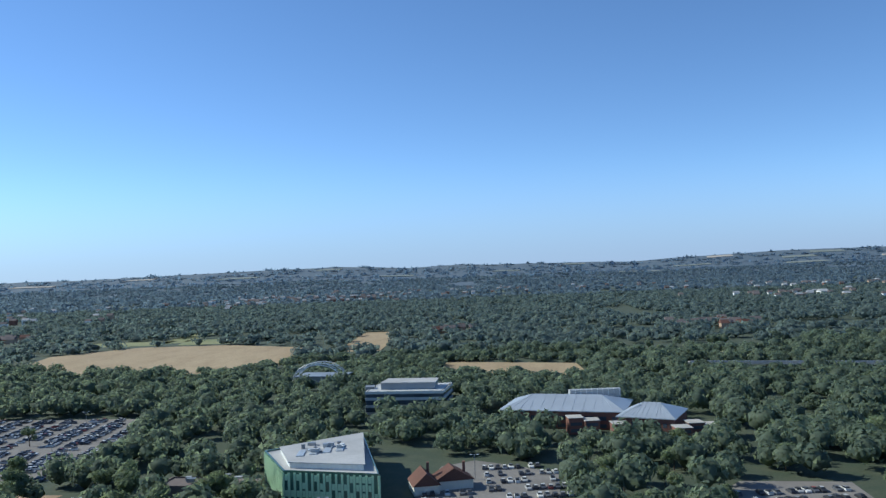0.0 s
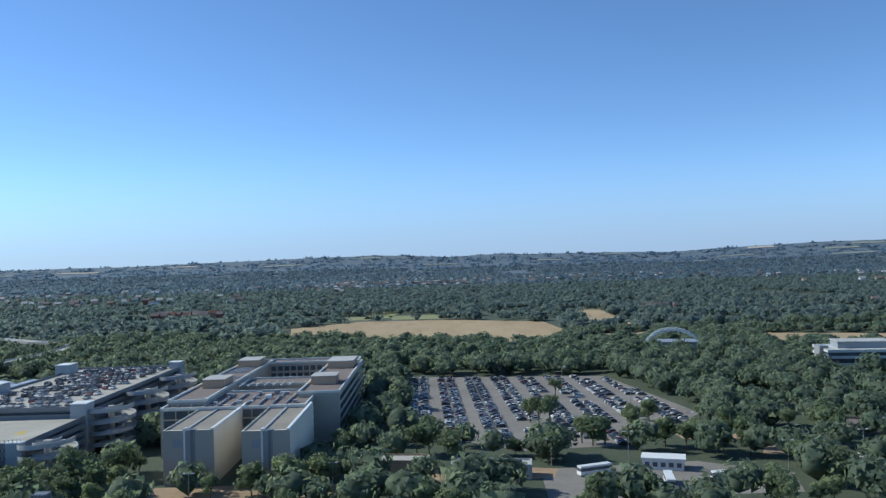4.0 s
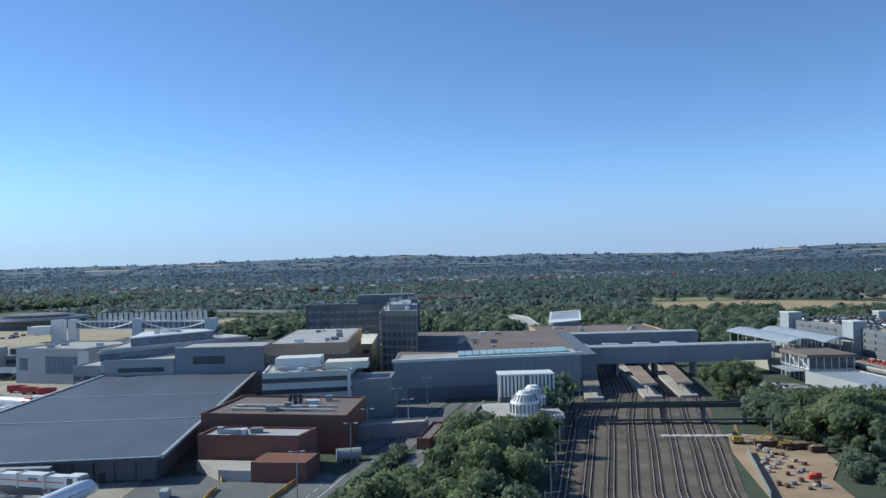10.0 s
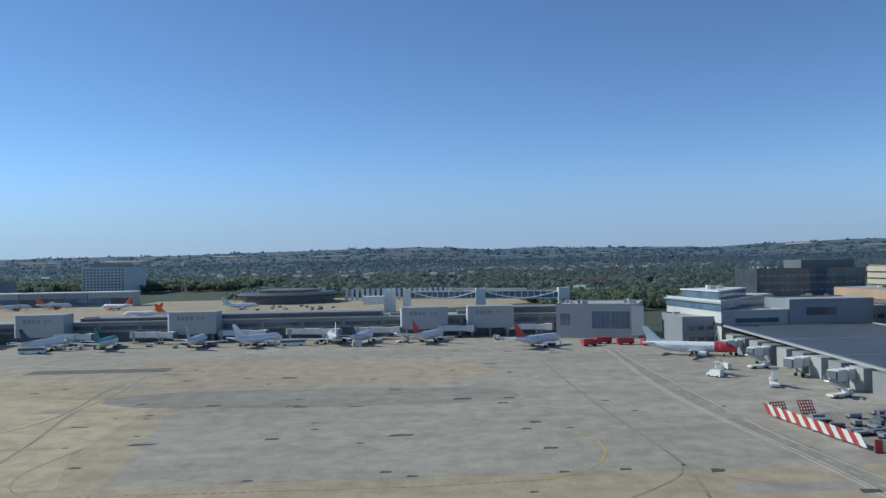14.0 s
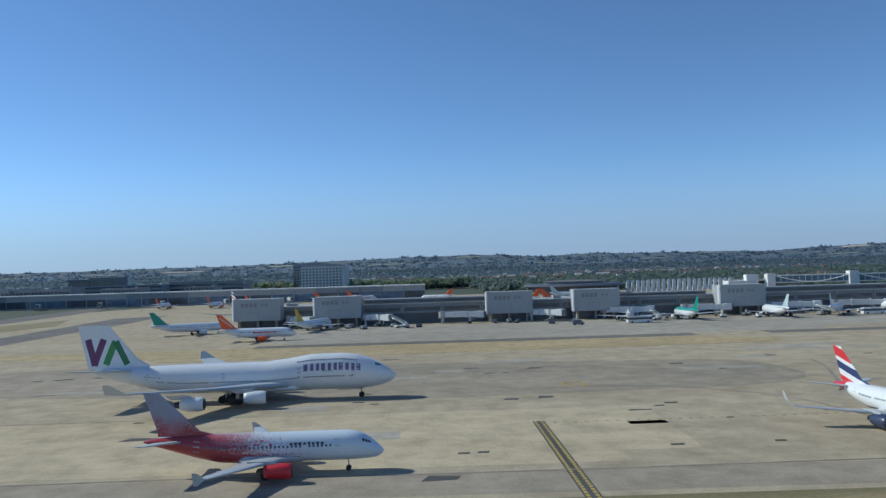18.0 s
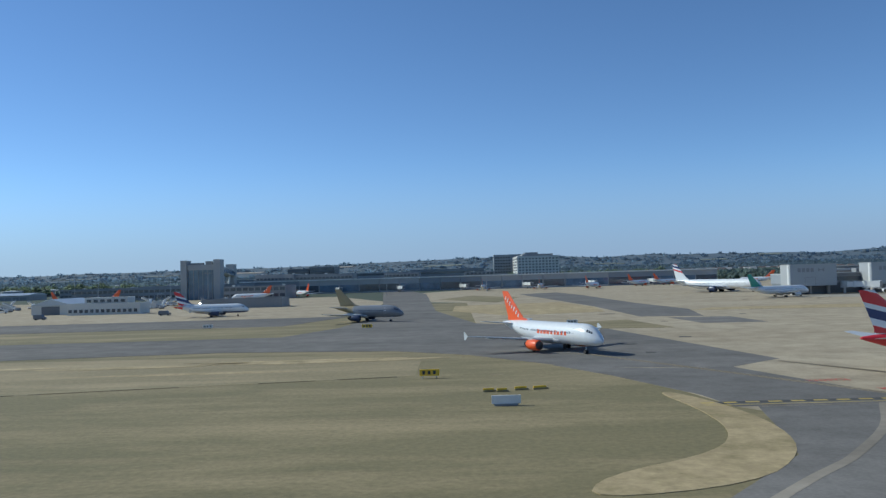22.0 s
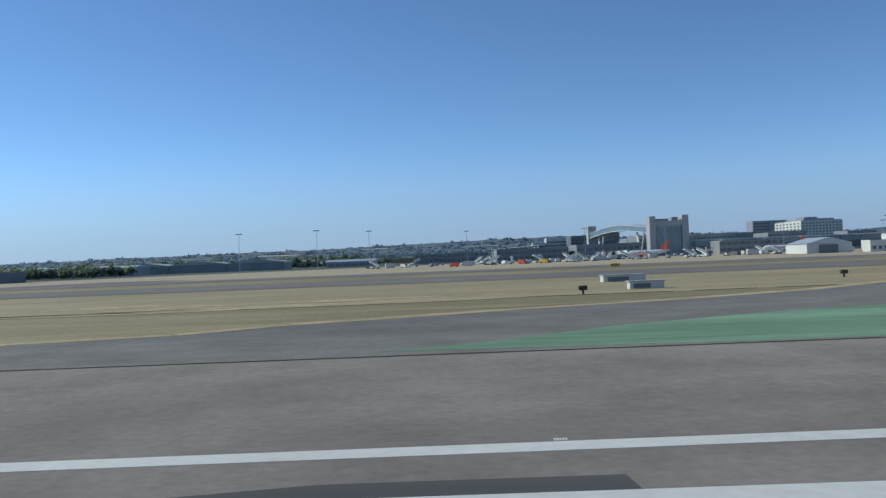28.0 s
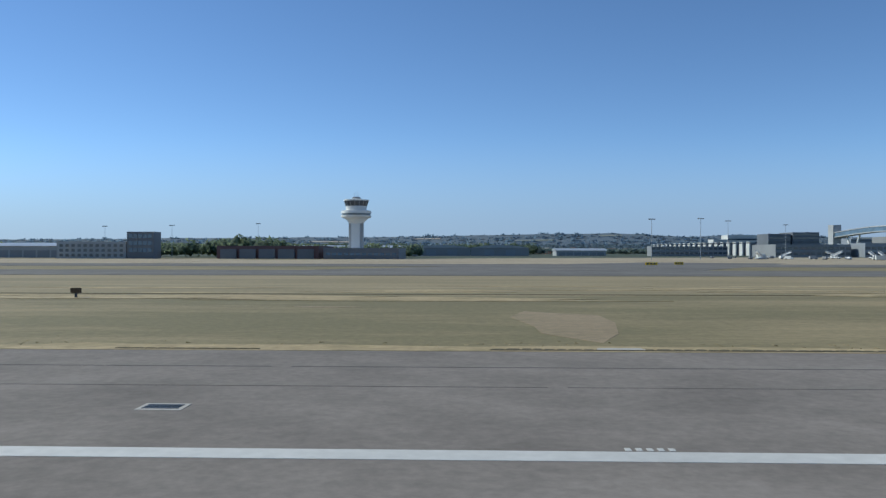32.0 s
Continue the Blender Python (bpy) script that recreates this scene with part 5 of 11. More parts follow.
for pts, w in (([(-1487, 49.5), (-1481.5, 55.6), (-1477.3, 59.8), (-1468.4, 71.7), (-1462, 84)], 0.9), ([(-1442.9, 83.3), (-1437.8, 72.7)], 0.3), ([(-1437.5, 80), (-1436.2, 79.6), (-1432.1, 72.4)], 0.35), ([(-1441, 105.6), (-1397.8, 105.4), (-1373, 103.4), (-1323, 103.7), (-1279, 104.6), (-1247, 103), (-1180, 103)], 0.5), ([(-1403.6, 147.6), (-1396.7, 132.5), (-1390.8, 121.2), (-1376.3, 108.3), (-1360.5, 103.6)], 0.5), ([(-1352, 148.4), (-1278.4, 149.1)], 0.35)):
    ribbon(m, pts, w, 0.071)
for pts, w in (([(-1076.2, 277.9), (-1073.2, 241.1), (-1073.8, 212.4), (-1068.7, 178.9), (-1066.5, 159.4), (-1064, 140)], 0.75), ([(-1086.9, 212.8), (-1073.8, 212.4), (-1063.3, 212.8)], 0.7), ([(-938.3, 300), (-939.9, 218.8), (-939.3, 176.2), (-938.9, 143.5), (-942.6, 118)], 0.6), ([(-938.9, 143.5), (-943.2, 134.5), (-956, 122)], 0.4), ([(-938.9, 143.5), (-934, 134), (-924, 126)], 0.35), ([(-940, 178), (-947, 196), (-962, 207)], 0.3)):
    ribbon(m, pts, w, 0.0745)
for pts, w in (([(-1076.4, 273.4), (-1078.6, 247.8), (-1076.2, 222.6), (-1075.7, 206.1), (-1078.3, 192.6), (-1082.8, 184.3)], 0.8), ([(-1147.5, 208), (-1148.6, 204.3), (-1151.5, 192.4), (-1162.4, 164.7), (-1168.9, 152.3)], 0.8), ([(-1148.6, 204.3), (-1141.6, 187.1), (-1132.8, 176.9)], 0.5), ([(-1168, 156), (-1157.1, 166.6), (-1146.5, 171.6), (-1124.1, 170.0), (-1103.2, 169.1), (-1060, 171)], 0.5), ([(-1218.4, 174.3), (-1197.8, 171.3), (-1185.7, 161.3), (-1177.7, 148.7), (-1173.8, 122)], 0.55)):
    ribbon(m, pts, w, 0.078)
TYREF = plain("worn_tyre_track", (0.292, 0.256, 0.206), 0.9, vary=0.25, small=0.5)
solid("tyre_tracks", m, TYREF, "dark curving tyre tracks and sealed joints on the concrete", "marking", "", "structure")
m = ribbon(Mesh(), [(-1173.8, 122), (-1173.3, 99.9), (-1171, 80), (-1164, 60)], 1.5, 0.08, 1)
ribbon(m, [(-1173.8, 122), (-1173.3, 99.9), (-1171, 80), (-1164, 60)], 0.3, 0.086, 0)
solid("guide_line", m, [FADEY, SKID], "worn yellow guide line on a dark ground", "marking", "taxi guide lines", "structure")
edge_ = [(-1162.5, 80), (-1159.3, 97.9), (-1155.8, 116.4), (-1153.5, 127.9), (-1150.1, 137.1), (-1145.3, 142.9), (-1135.3, 147.9), (-1123.1, 150.2), (-1108, 151), (-1090, 150)]
m = Mesh()
for off in (-0.45, 0.25):
    ribbon(m, edge_, 0.3, 0.088, 0, off)
for p in flowing(edge_, 3.2)[:24]:
    m.beam((p.x - 0.5, p.y + 0.1, 0.08), (p.x + 2.4, p.y - 0.5, 0.08), 0.14, 0.012)
solid("edge_line", m, LINEY, "double yellow edge line with short hatches beside the asphalt", "marking", "", "structure")
m = Mesh()
for k in range(30):
    x = -1228 + k * 1.75
    m.box(x, x + 0.55, 134.1, 134.6, 0.03, 0.086)
for k in range(14):
    m.beam((-1376 + k * 4.6, 92.4, 0.08), (-1373.6 + k * 4.6, 95.2, 0.08), 0.3, 0.016)
solid("lead_in_dots", m, FADEY, "row of faded yellow dots and hatches on the concrete", "marking", "", "structure")
m = Mesh()
for dx in (-2.2, 2.2):
    m.box(-1215 + dx - 0.25, -1215 + dx + 0.25, 173.6, 181.6, 0.03, 0.084)
for k in range(4):
    m.box(-1217.4, -1212.6, 173.6 + k * 2.6, 174.0 + k * 2.6, 0.03, 0.084)
solid("gridded_box", m, LINEY, "yellow gridded box painted on the concrete", "marking", "", "structure")
PALEC = concrete("bright_apron_concrete", (0.47, 0.39, 0.265), (0.52, 0.435, 0.30))
slab("pale_concrete", [(-1395, 107), (-1395, 147), (-1300, 148.6), (-1207.5, 147.7), (-1208.4, 112.5), (-1220.3, 112.8), (-1220, 106.4)], 0.0, 0.052, PALEC, "paler bay of newer concrete beside the taxi lane")
slab("pale_concrete", [(-1409, 84.2), (-1390.7, 83.7), (-1391, 77), (-1394.8, 66), (-1396, 58), (-1409, 60)], 0.0, 0.056, TANC, "smooth tan concrete in front of the holding line")
slab("pale_concrete", [(-1110, 139), (-1047.5, 138.8), (-1055.3, 164.5), (-1055, 196), (-1055, 231), (-1110, 235)], 0.0, 0.058, PALEC, "paler bay of newer concrete before the stands")
slab("straw_edge", soft([(-1396, 58), (-1391.6, 65.8), (-1389.8, 76), (-1389.4, 83.4), (-1385.6, 90.4), (-1383.6, 86), (-1385.6, 80), (-1387.6, 66), (-1390, 58)], 1), 0.0, 0.092, DRYGRASS, "bleached straw-coloured edge of the grass island")
m = Mesh().beam((-1228.5, 88, 0.06), (-1228.5, 136, 0.06), 2.0, 0.02, 1)
for k in range(40):
    for dx in (-0.55, 0.55):
        m.box(-1228.5 + dx - 0.22, -1228.5 + dx + 0.22, 88.2 + k * 1.2, 89.0 + k * 1.2, 0.06, 0.08)
solid("guide_line", m, [LINEY, SKID], "double row of yellow dashes on a dark strip", "marking", "taxi guide lines", "structure")
guide([(-1010, 180.2), (-965, 182.4)], 0.2, False)
guide([(-960.7, 179.2), (-952.6, 172.5), (-949.4, 163.5), (-950.1, 154.4), (-952.9, 146.5), (-957.4, 140.8), (-964.5, 136.3)], 0.34, False)
m = Mesh()
for k in range(56):
    x = -1050 + k * 1.55
    m.box(x, x + 0.85, 134.0 + max(0, x + 985) * 0.1, 134.35 + max(0, x + 985) * 0.1, 0.03, 0.082)
ribbon(m, [(-1050, 134.2), (-1056, 141), (-1058, 152), (-1055, 170)], 0.35, 0.08)
solid("stand_outline", m, FADEY, "broken yellow outline round a parking bay", "marking", "", "structure")
ROADC = concrete("service_road_concrete", (0.305, 0.275, 0.225), (0.35, 0.315, 0.255))
slab("service_road", [(-914.4, 120), (-909, 120), (-911, 193), (-907, 281), (-903, 330), (-905.4, 330), (-914.7, 237), (-915.9, 189)], 0.0, 0.062, ROADC, "darker service road across the apron", category="road")
m = Mesh()
for pts, off in (([(-914.4, 120), (-914.3, 147), (-915.9, 189.5), (-914.7, 237), (-905.4, 327)], 0), ([(-909, 120), (-911.4, 157), (-910.9, 193.4), (-907, 281.5), (-903, 327)], 0), ([(-914.4, 120), (-914.3, 147), (-915.9, 189.5), (-914.7, 237), (-905.4, 327)], -1.1)):
    ribbon(m, pts, 0.22, 0.07, 0, off)
for k in range(12):
    ribbon(m, [(-912.2, 124 + k * 9), (-912.4, 127 + k * 9)], 0.2, 0.07)
m.beam((-897, 196, 0.07), (-868, 196, 0.07), 0.2, 0.01).beam((-897, 206, 0.07), (-897, 190, 0.07), 0.2, 0.01).beam((-884, 206, 0.07), (-884, 190, 0.07), 0.2, 0.01)
for x in (-866, -858, -838, -826, -812, -800):
    m.beam((x, 150, 0.07), (x - 6, 172, 0.07), 0.22, 0.01).beam((x + 1.4, 150, 0.07), (x - 4.6, 172, 0.07), 0.14, 0.01)
solid("service_road_lines", m, LINEW, "thin white service road and stand lines", "marking", "", "structure")
m = Mesh()
for x, y, w in ((-1093, 254, 1.1), (-1060, 222.7, 1.6), (-1039.6, 217.4, 2.1), (-1060, 202.5, 0.7), (-1052, 201.3, 0.8), (-1047.6, 180.8, 0.8), (-1059, 171, 0.7), (-1040.6, 268, 1.5), (-1026.6, 266.8, 2.6), (-1017.5, 224.5, 1.3), (-1017.2, 174, 1.6), (-1009.2, 183, 0.9), (-998, 167.8, 0.8), (-992.3, 144.2, 1.1), (-1016, 141, 1.0), (-973.3, 218.3, 2.6), (-960.9, 218, 1.5), (-963.3, 210.2, 1.5), (-960.1, 158.9, 1.6), (-959, 184.5, 1.4), (-962, 177.8, 1.2), (-952.4, 177.3, 0.8), (-950, 141.2, 1.1), (-961, 140.8, 1.0), (-915.8, 124, 1.8), (-936.4, 209.8, 1.0), (-932.8, 194.7, 0.8)):
    m.prism([(x - w, y - w * 0.6), (x + w * 0.9, y - w * 0.5), (x + w, y + w * 0.4), (x - w * 0.7, y + w * 0.6)], 0.03, 0.083)
for x, y, w in ((-1182.7, 209, 1.9), (-1227.9, 201, 0.9), (-1230.6, 160, 1.6), (-1201.9, 150, 1.4), (-1196.4, 115.5, 0.9), (-1196.8, 134, 0.7), (-1211.4, 115.2, 1.1), (-1268.9, 213, 3.0), (-1257.7, 159.3, 0.9), (-1239.2, 114.3, 0.9), (-1127.5, 218, 1.4), (-1127.8, 193, 1.3), (-1097.3, 203, 1.3), (-1096.8, 187, 1.5), (-1098, 176.7, 1.6), (-1115.6, 164.8, 1.2), (-1144.8, 109, 1.6), (-1261, 162, 1.2), (-1204.8, 147.4, 1.0), (-1242, 114, 0.9), (-1323, 112, 1.0), (-1278, 118, 1.1), (-1398, 127, 1.0), (-1372, 113, 0.8), (-1405, 100, 0.6), (-1349.5, 214, 1.4), (-1342.6, 215.8, 1.8), (-1334.5, 217, 1.4), (-1326, 217.5, 2.2), (-1319.6, 217.8, 1.6)):
    m.prism([(x - w, y - w * 0.5), (x + w * 0.8, y - w * 0.6), (x + w, y + w * 0.5), (x - w * 0.8, y + w * 0.4)], 0.03, 0.087)
solid("dark_spots", m, SKID, "dark oil spots, covers and patches on the concrete", "marking", "", "structure")
for x, y, w in ((-1118.5, 205.2, 1.1), (-1116.6, 204.6, 0.9), (-1114.6, 204.4, 1.2), (-1112.6, 203.4, 1.0), (-1111.2, 202, 0.9), (-1502, 99.5, 1.0), (-1500.4, 99.2, 0.9), (-1498, 100.3, 1.1), (-1495.6, 100.5, 1.2), (-1100, 124.2, 1.3), (-1111.4, 145, 0.9)):
    q = thing("work_barrier", "low yellow plastic barrier round a repair", "barrier", (x, y, 0.07), 10, "yellow work barriers")
    part("block", Mesh().prism([(-w * 0.8, -0.25), (w * 0.8, -0.25), (w * 0.8, 0.25), (-w * 0.8, 0.25)], 0, 0.16), FADEY, q)
    part("rail", Mesh().box(-w * 0.75, w * 0.6, -0.1, 0.1, 0.16, 0.4), YELLOW, q)
m = Mesh()
rng = random.Random(12)
for _ in range(90):
    x, y = rng.uniform(-1480, -870), rng.uniform(92, 380)
    w, h = rng.uniform(0.6, 3.2), rng.uniform(0.4, 1.4)
    m.prism([(x - w, y - h), (x + w * 0.8, y - h * 0.7), (x + w, y + h * 0.5), (x - w * 0.6, y + h)], 0.03, 0.072 + 0.004 * (_ % 5))
solid("apron_stains", m, SKID, "dark oil stains and patches on the concrete", "marking", "", "structure")
m = Mesh()
for _ in range(34):
    x, y = rng.uniform(-1450, -880), rng.uniform(120, 330)
    w, h = rng.uniform(6, 26), rng.uniform(2, 7)
    m.prism(rect(x, x + w, y, y + h), 0.03, 0.046 + 0.004 * (_ % 6) + 0.006)
solid("repair_slabs", m, APRONG, "paler replaced slabs in the concrete", "ground", "", "structure")


# ---- offices, hotels and car parks under the approach ----
def block(name, label, pts, z, wall, roof, category="building", parapet=0.6, base=0.0, group=""):
    """A flat-roofed building with a parapet; returns the thing."""
    b = thing(name, label, category, (0, 0, 0), 0, group)
    part("wall", Mesh().prism(pts, base - 0.5, z), wall, b)
    cx, cy = sum(p[0] for p in pts) / len(pts), sum(p[1] for p in pts) / len(pts)
    inner = []
    for x, y in pts:
        d = math.hypot(x - cx, y - cy)
        k = (d - 0.7) / d
        inner.append((cx + (x - cx) * k, cy + (y - cy) * k))
    n = len(pts)
    rim = Mesh()
    v = [(x, y, z) for x, y in pts] + [(x, y, z + parapet) for x, y in pts] + [(x, y, z + parapet) for x, y in inner] + [(x, y, z) for x, y in inner]
    area = sum(a[0] * c[1] - c[0] * a[1] for a, c in zip(pts, pts[1:] + pts[:1]))
    f = [(i + s * n, (i + 1) % n + s * n, (i + 1) % n + (s + 1) * n, i + (s + 1) * n) for s in range(3) for i in range(n)]
    rim.add(v, f if area > 0 else [q[::-1] for q in f])
    part("parapet", rim, wall, b)
    part("roof", Mesh().prism(inner, z, z + 0.08), roof, b)
    return b


def roof_plant(b, x0, x1, y0, y1, z, count, seed, material=None):
    """Ventilation boxes, ducts and skylights on a flat roof."""
    rng = random.Random(seed)
    for _ in range(count):
        x, y = rng.uniform(x0, x1), rng.uniform(y0, y1)
        w, d, h = rng.uniform(1, 3.2), rng.uniform(0.9, 2.4), rng.uniform(0.5, 1.7)
        u = Mesh().box(x - w / 2, x + w / 2, y - d / 2, y + d / 2, z, z + h).box(x - w / 2 - 0.12, x + w / 2 + 0.12, y - d / 2 - 0.12, y + d / 2 + 0.12, z + h, z + h + 0.12)
        part("roof_unit", u, material or rng.choice((GREYP, MIDG, WHITE, STEEL)), b)


# green-finned office
WHITEB = plain("off_white_band", (0.52, 0.51, 0.48), 0.6, vary=0.06)
GREENF = plain("green_enamel_fin", (0.44, 0.60, 0.38), 0.4, vary=0.12)
GREEND = glassy("green_glass", (0.065, 0.125, 0.088))
pts = [(-159, 309), (-146.5, 276), (-113.5, 265.5), (-124, 336)]
b = block("office_building", "office block with green vertical fins and a pale flat roof", pts, 11.3, GREEND, ROOFG)
part("penthouse", Mesh().prism([(-152.5, 306), (-145, 281), (-119, 273), (-123.5, 327)], 11.3, 13.4), plain("pale_render", (0.62, 0.62, 0.58), 0.7), b)
part("penthouse_roof", Mesh().prism([(-153, 306.5), (-145.4, 280.4), (-118.4, 272.2), (-123, 328)], 13.4, 13.65), ROOFG, b)
FIN = Mesh().box(-0.40, 0.40, -0.3, 0.3, 0, 10.8).data("fin", GREENF)
FIN2 = Mesh().box(-0.5, 0.5, -0.14, 0.14, 0, 2.1).data("panel", GREENF)
rng = random.Random(2)
for p, q in zip(pts[:3], pts[1:]):
    p, q = Vector(p), Vector(q)
    n = int((q - p).length / 2.1)
    turn = math.degrees(math.atan2((q - p).y, (q - p).x))
    for i in range(n + 1):
        c = p.lerp(q, i / n)
        part("fin", FIN, None, b, at=(c.x, c.y, 0.4), turn=turn)
        if i < n:
            c = p.lerp(q, (i + 0.5) / n)
            for k in range(4):
                if rng.random() < 0.62:
                    part("panel", FIN2, None, b, at=(c.x, c.y, 0.5 + 2.7 * k), turn=turn)
roof_plant(b, -146, -126, 290, 308, 13.65, 12, 5)
for k in range(4):
    part("skylight", Mesh().box(-144 + k * 4.5, -141.5 + k * 4.5, 288 + k * 2, 298 + k * 2, 13.65, 14.0), ROOFM, b)

# banded blue-white office
b = block("office_building", "three-storey office with pale bands and dark glass", [(-130, 447), (-88, 440), (-82, 470), (-124, 477)], 12.5, GLASS, ROOFG)
for z in (0.2, 4.2, 8.2, 11.6):
    part("band", Mesh().prism([(-130.6, 446.4), (-87.6, 439.2), (-81.4, 470.6), (-124.4, 477.8)], z, z + 1.5), WHITEB, b)
for z in (1.7, 5.7, 9.7):
    window_row(b, (-130.3, 446.7), (-87.8, 439.6), z, 2.4, 14, 0.12, GLASS, 0.1)
part("penthouse", Mesh().prism([(-122, 452), (-92, 447), (-90, 464), (-118, 469)], 12.5, 16.5), BLUEG, b)
part("penthouse_roof", Mesh().prism([(-122.6, 451.4), (-91.4, 446.4), (-89.4, 464.6), (-118.4, 469.6)], 16.5, 17.0), ROOFG, b)
part("stair_tower", Mesh().box(-131, -126, 455, 462, 0, 14.5), MIDG, b)

# brick pavilions with pale hipped metal roofs
pav = thing("office_building", "brick office pavilions under pale hipped metal roofs", "building")


def hip(parent, pts, eave, ridge, inset, wall, roof):
    part("wall", Mesh().prism(pts, -0.5, eave), wall, parent)
    cx, cy = sum(p[0] for p in pts) / 4, sum(p[1] for p in pts) / 4
    out = [(cx + (x - cx) * 1.05, cy + (y - cy) * 1.05) for x, y in pts]
    a = Vector(((out[0][0] + out[3][0]) / 2, (out[0][1] + out[3][1]) / 2))
    c = Vector(((out[1][0] + out[2][0]) / 2, (out[1][1] + out[2][1]) / 2))
    p, q = a.lerp(c, inset), c.lerp(a, inset)
    m = Mesh().add([(*o, eave) for o in out] + [(*p, ridge), (*q, ridge)] + [(*o, eave - 0.4) for o in out], [(0, 1, 5, 4), (1, 2, 5), (2, 3, 4, 5), (3, 0, 4), (6, 7, 1, 0), (7, 8, 2, 1), (8, 9, 3, 2), (9, 6, 0, 3)])
    part("roof", m, roof, parent)
    seams = Mesh()
    for k in range(1, 12):
        for e0, e1, r0, r1 in ((out[0], out[1], p, q),):
            s = Vector(e0).lerp(Vector(e1), k / 12)
            t = p.lerp(q, min(1, max(0, (k / 12 - inset) / (1 - 2 * inset))))
            seams.beam((s.x, s.y, eave + 0.05), (t.x, t.y, ridge + 0.05), 0.15, 0.1)
    part("roof_seams", seams, ROOFM, parent)


for pts, eave, ridge, inset in (([(-60, 397), (-5, 377.5), (7, 411), (-48, 430.5)], 8.8, 14.0, 0.22), ([(-10, 368), (12.5, 355.5), (26, 380), (3.5, 392.5)], 8.6, 13.4, 0.36)):
    hip(pav, pts, eave, ridge, inset, BRICK, ROOFM)
    for z in (0.8, 4.4):
        window_row(pav, pts[0], pts[1], z, 1.9, 9, 0.4)
        window_row(pav, pts[3], pts[0], z, 1.9, 7, 0.4)
for x, y, h in ((-28, 377, 7.4), (-21, 374, 6.4), (-12, 356, 7.8), (-9, 350, 4.6), (14, 350, 6.2), (22, 358, 6.6), (30, 362, 4.6)):
    part("brick_bay", Mesh().box(x - 3.4, x + 3.4, y - 4, y + 4, 0, h), BRICK, pav)
    part("bay_roof", Mesh().box(x - 3.7, x + 3.7, y - 4.3, y + 4.3, h, h + 0.3), CONC, pav)
    for z in (1.0, 4.0):
        if z + 1.6 < h:
            part("bay_window", Mesh().box(x - 2.6, x + 2.6, y - 4.1, y - 4, z, z + 1.5), GLASS, pav)
part("roof_plant", Mesh().box(-24, 2, 409, 413, 9, 15.0), GREYP, pav)
for k in range(10):
    part("railing", Mesh().tube((-24 + k * 2.8, 408.6, 12), (-24 + k * 2.8, 408.6, 15.8), 0.12), WHITE, pav)

# arched sports hall
arch = thing("sports_hall", "hall hung under two white arched trusses", "building")
part("hall", Mesh().prism([(-192, 592), (-158, 583), (-152, 605), (-186, 614)], -0.3, 5), MIDG, arch)
part("roof", Mesh().prism([(-193, 591), (-157, 582), (-151, 606), (-187, 615)], 5, 5.6), BLUEG, arch)
for dy in (0, 10):
    m = Mesh()
    N = 18
    prev = None
    for i in range(N + 1):
        a = math.pi * i / N
        p = Vector((-175 + dy * 0.25 - math.cos(a) * 19, 589 + dy + math.cos(a) * 4.6, 13.5 * math.sin(a)))
        if prev is not None:
            m.tube(prev, p, 0.32, n=6)
            m.tube(prev + Vector((0, 0, 1.6)), p + Vector((0, 0, 1.6)), 0.24, n=6)
            m.tube(prev, p + Vector((0, 0, 1.6)), 0.18, n=5)
        prev = p
    part("arch", m, WHITE, arch)

# tiled pub-like house
h = thing("house", "old house with a steep red tiled roof and pale walls", "house")
for x, y, w, d, turn in ((-99, 287, 9, 12, 10), (-89, 291, 14, 8, 10)):
    c, s = math.cos(radians(turn)), math.sin(radians(turn))
    wall, roof = Mesh(), Mesh()
    tr = lambda u, v, z: (x + c * u - s * v, y + s * u + c * v, z)
    wall.prism([tr(u, v, 0)[:2] for u, v in ((-w / 2, -d / 2), (w / 2, -d / 2), (w / 2, d / 2), (-w / 2, d / 2))], -0.3, 3.4)
    roof.add([tr(-w / 2 - 0.5, -d / 2 - 0.5, 3.2), tr(w / 2 + 0.5, -d / 2 - 0.5, 3.2), tr(w / 2 + 0.5, d / 2 + 0.5, 3.2), tr(-w / 2 - 0.5, d / 2 + 0.5, 3.2), tr(0, -d / 2 - 0.5, 7.6), tr(0, d / 2 + 0.5, 7.6)], [(0, 1, 4), (1, 2, 5, 4), (2, 3, 5), (3, 0, 4, 5), (3, 2, 1, 0)])
    part("wall", wall, CREAM, h)
    part("roof", roof, TILER, h)
part("chimney", Mesh().box(-98, -97, 291, 292.5, 5, 9), BRICK, h)
part("chimney", Mesh().box(-85, -84, 292, 293.2, 5, 8.6), BRICK, h)

b = block("low_building", "long low flat-roofed building among trees", [(-196, 296), (-160, 290), (-158, 303), (-194, 309)], 3.0, ROOFB, ROOFB)
roof_plant(b, -192, -163, 296, 302, 4.3, 6, 3)
k = thing("kiosk", "white flat-roofed kiosk in the coach park", "building")
part("wall", Mesh().prism([(-284, 256), (-272, 252), (-270, 258), (-282, 262)], -0.2, 3.4), WHITE, k)
part("roof", Mesh().prism([(-284.6, 255.6), (-271.6, 251.2), (-269.4, 258.4), (-282.4, 262.6)], 3.4, 3.8), WHITE, k)
window_row(k, (-283.8, 255.9), (-272.2, 252), 1.0, 1.4, 5, 0.4)
b = block("low_building", "small flat-roofed building by the coach park", [(-372, 262), (-352, 259), (-351, 268), (-371, 271)], 3.6, BRICKT, CONC)
b = block("low_building", "small flat-roofed building by the coach park", [(-345, 252), (-320, 248), (-319, 256), (-344, 260)], 4.0, GREYP, ROOFG)

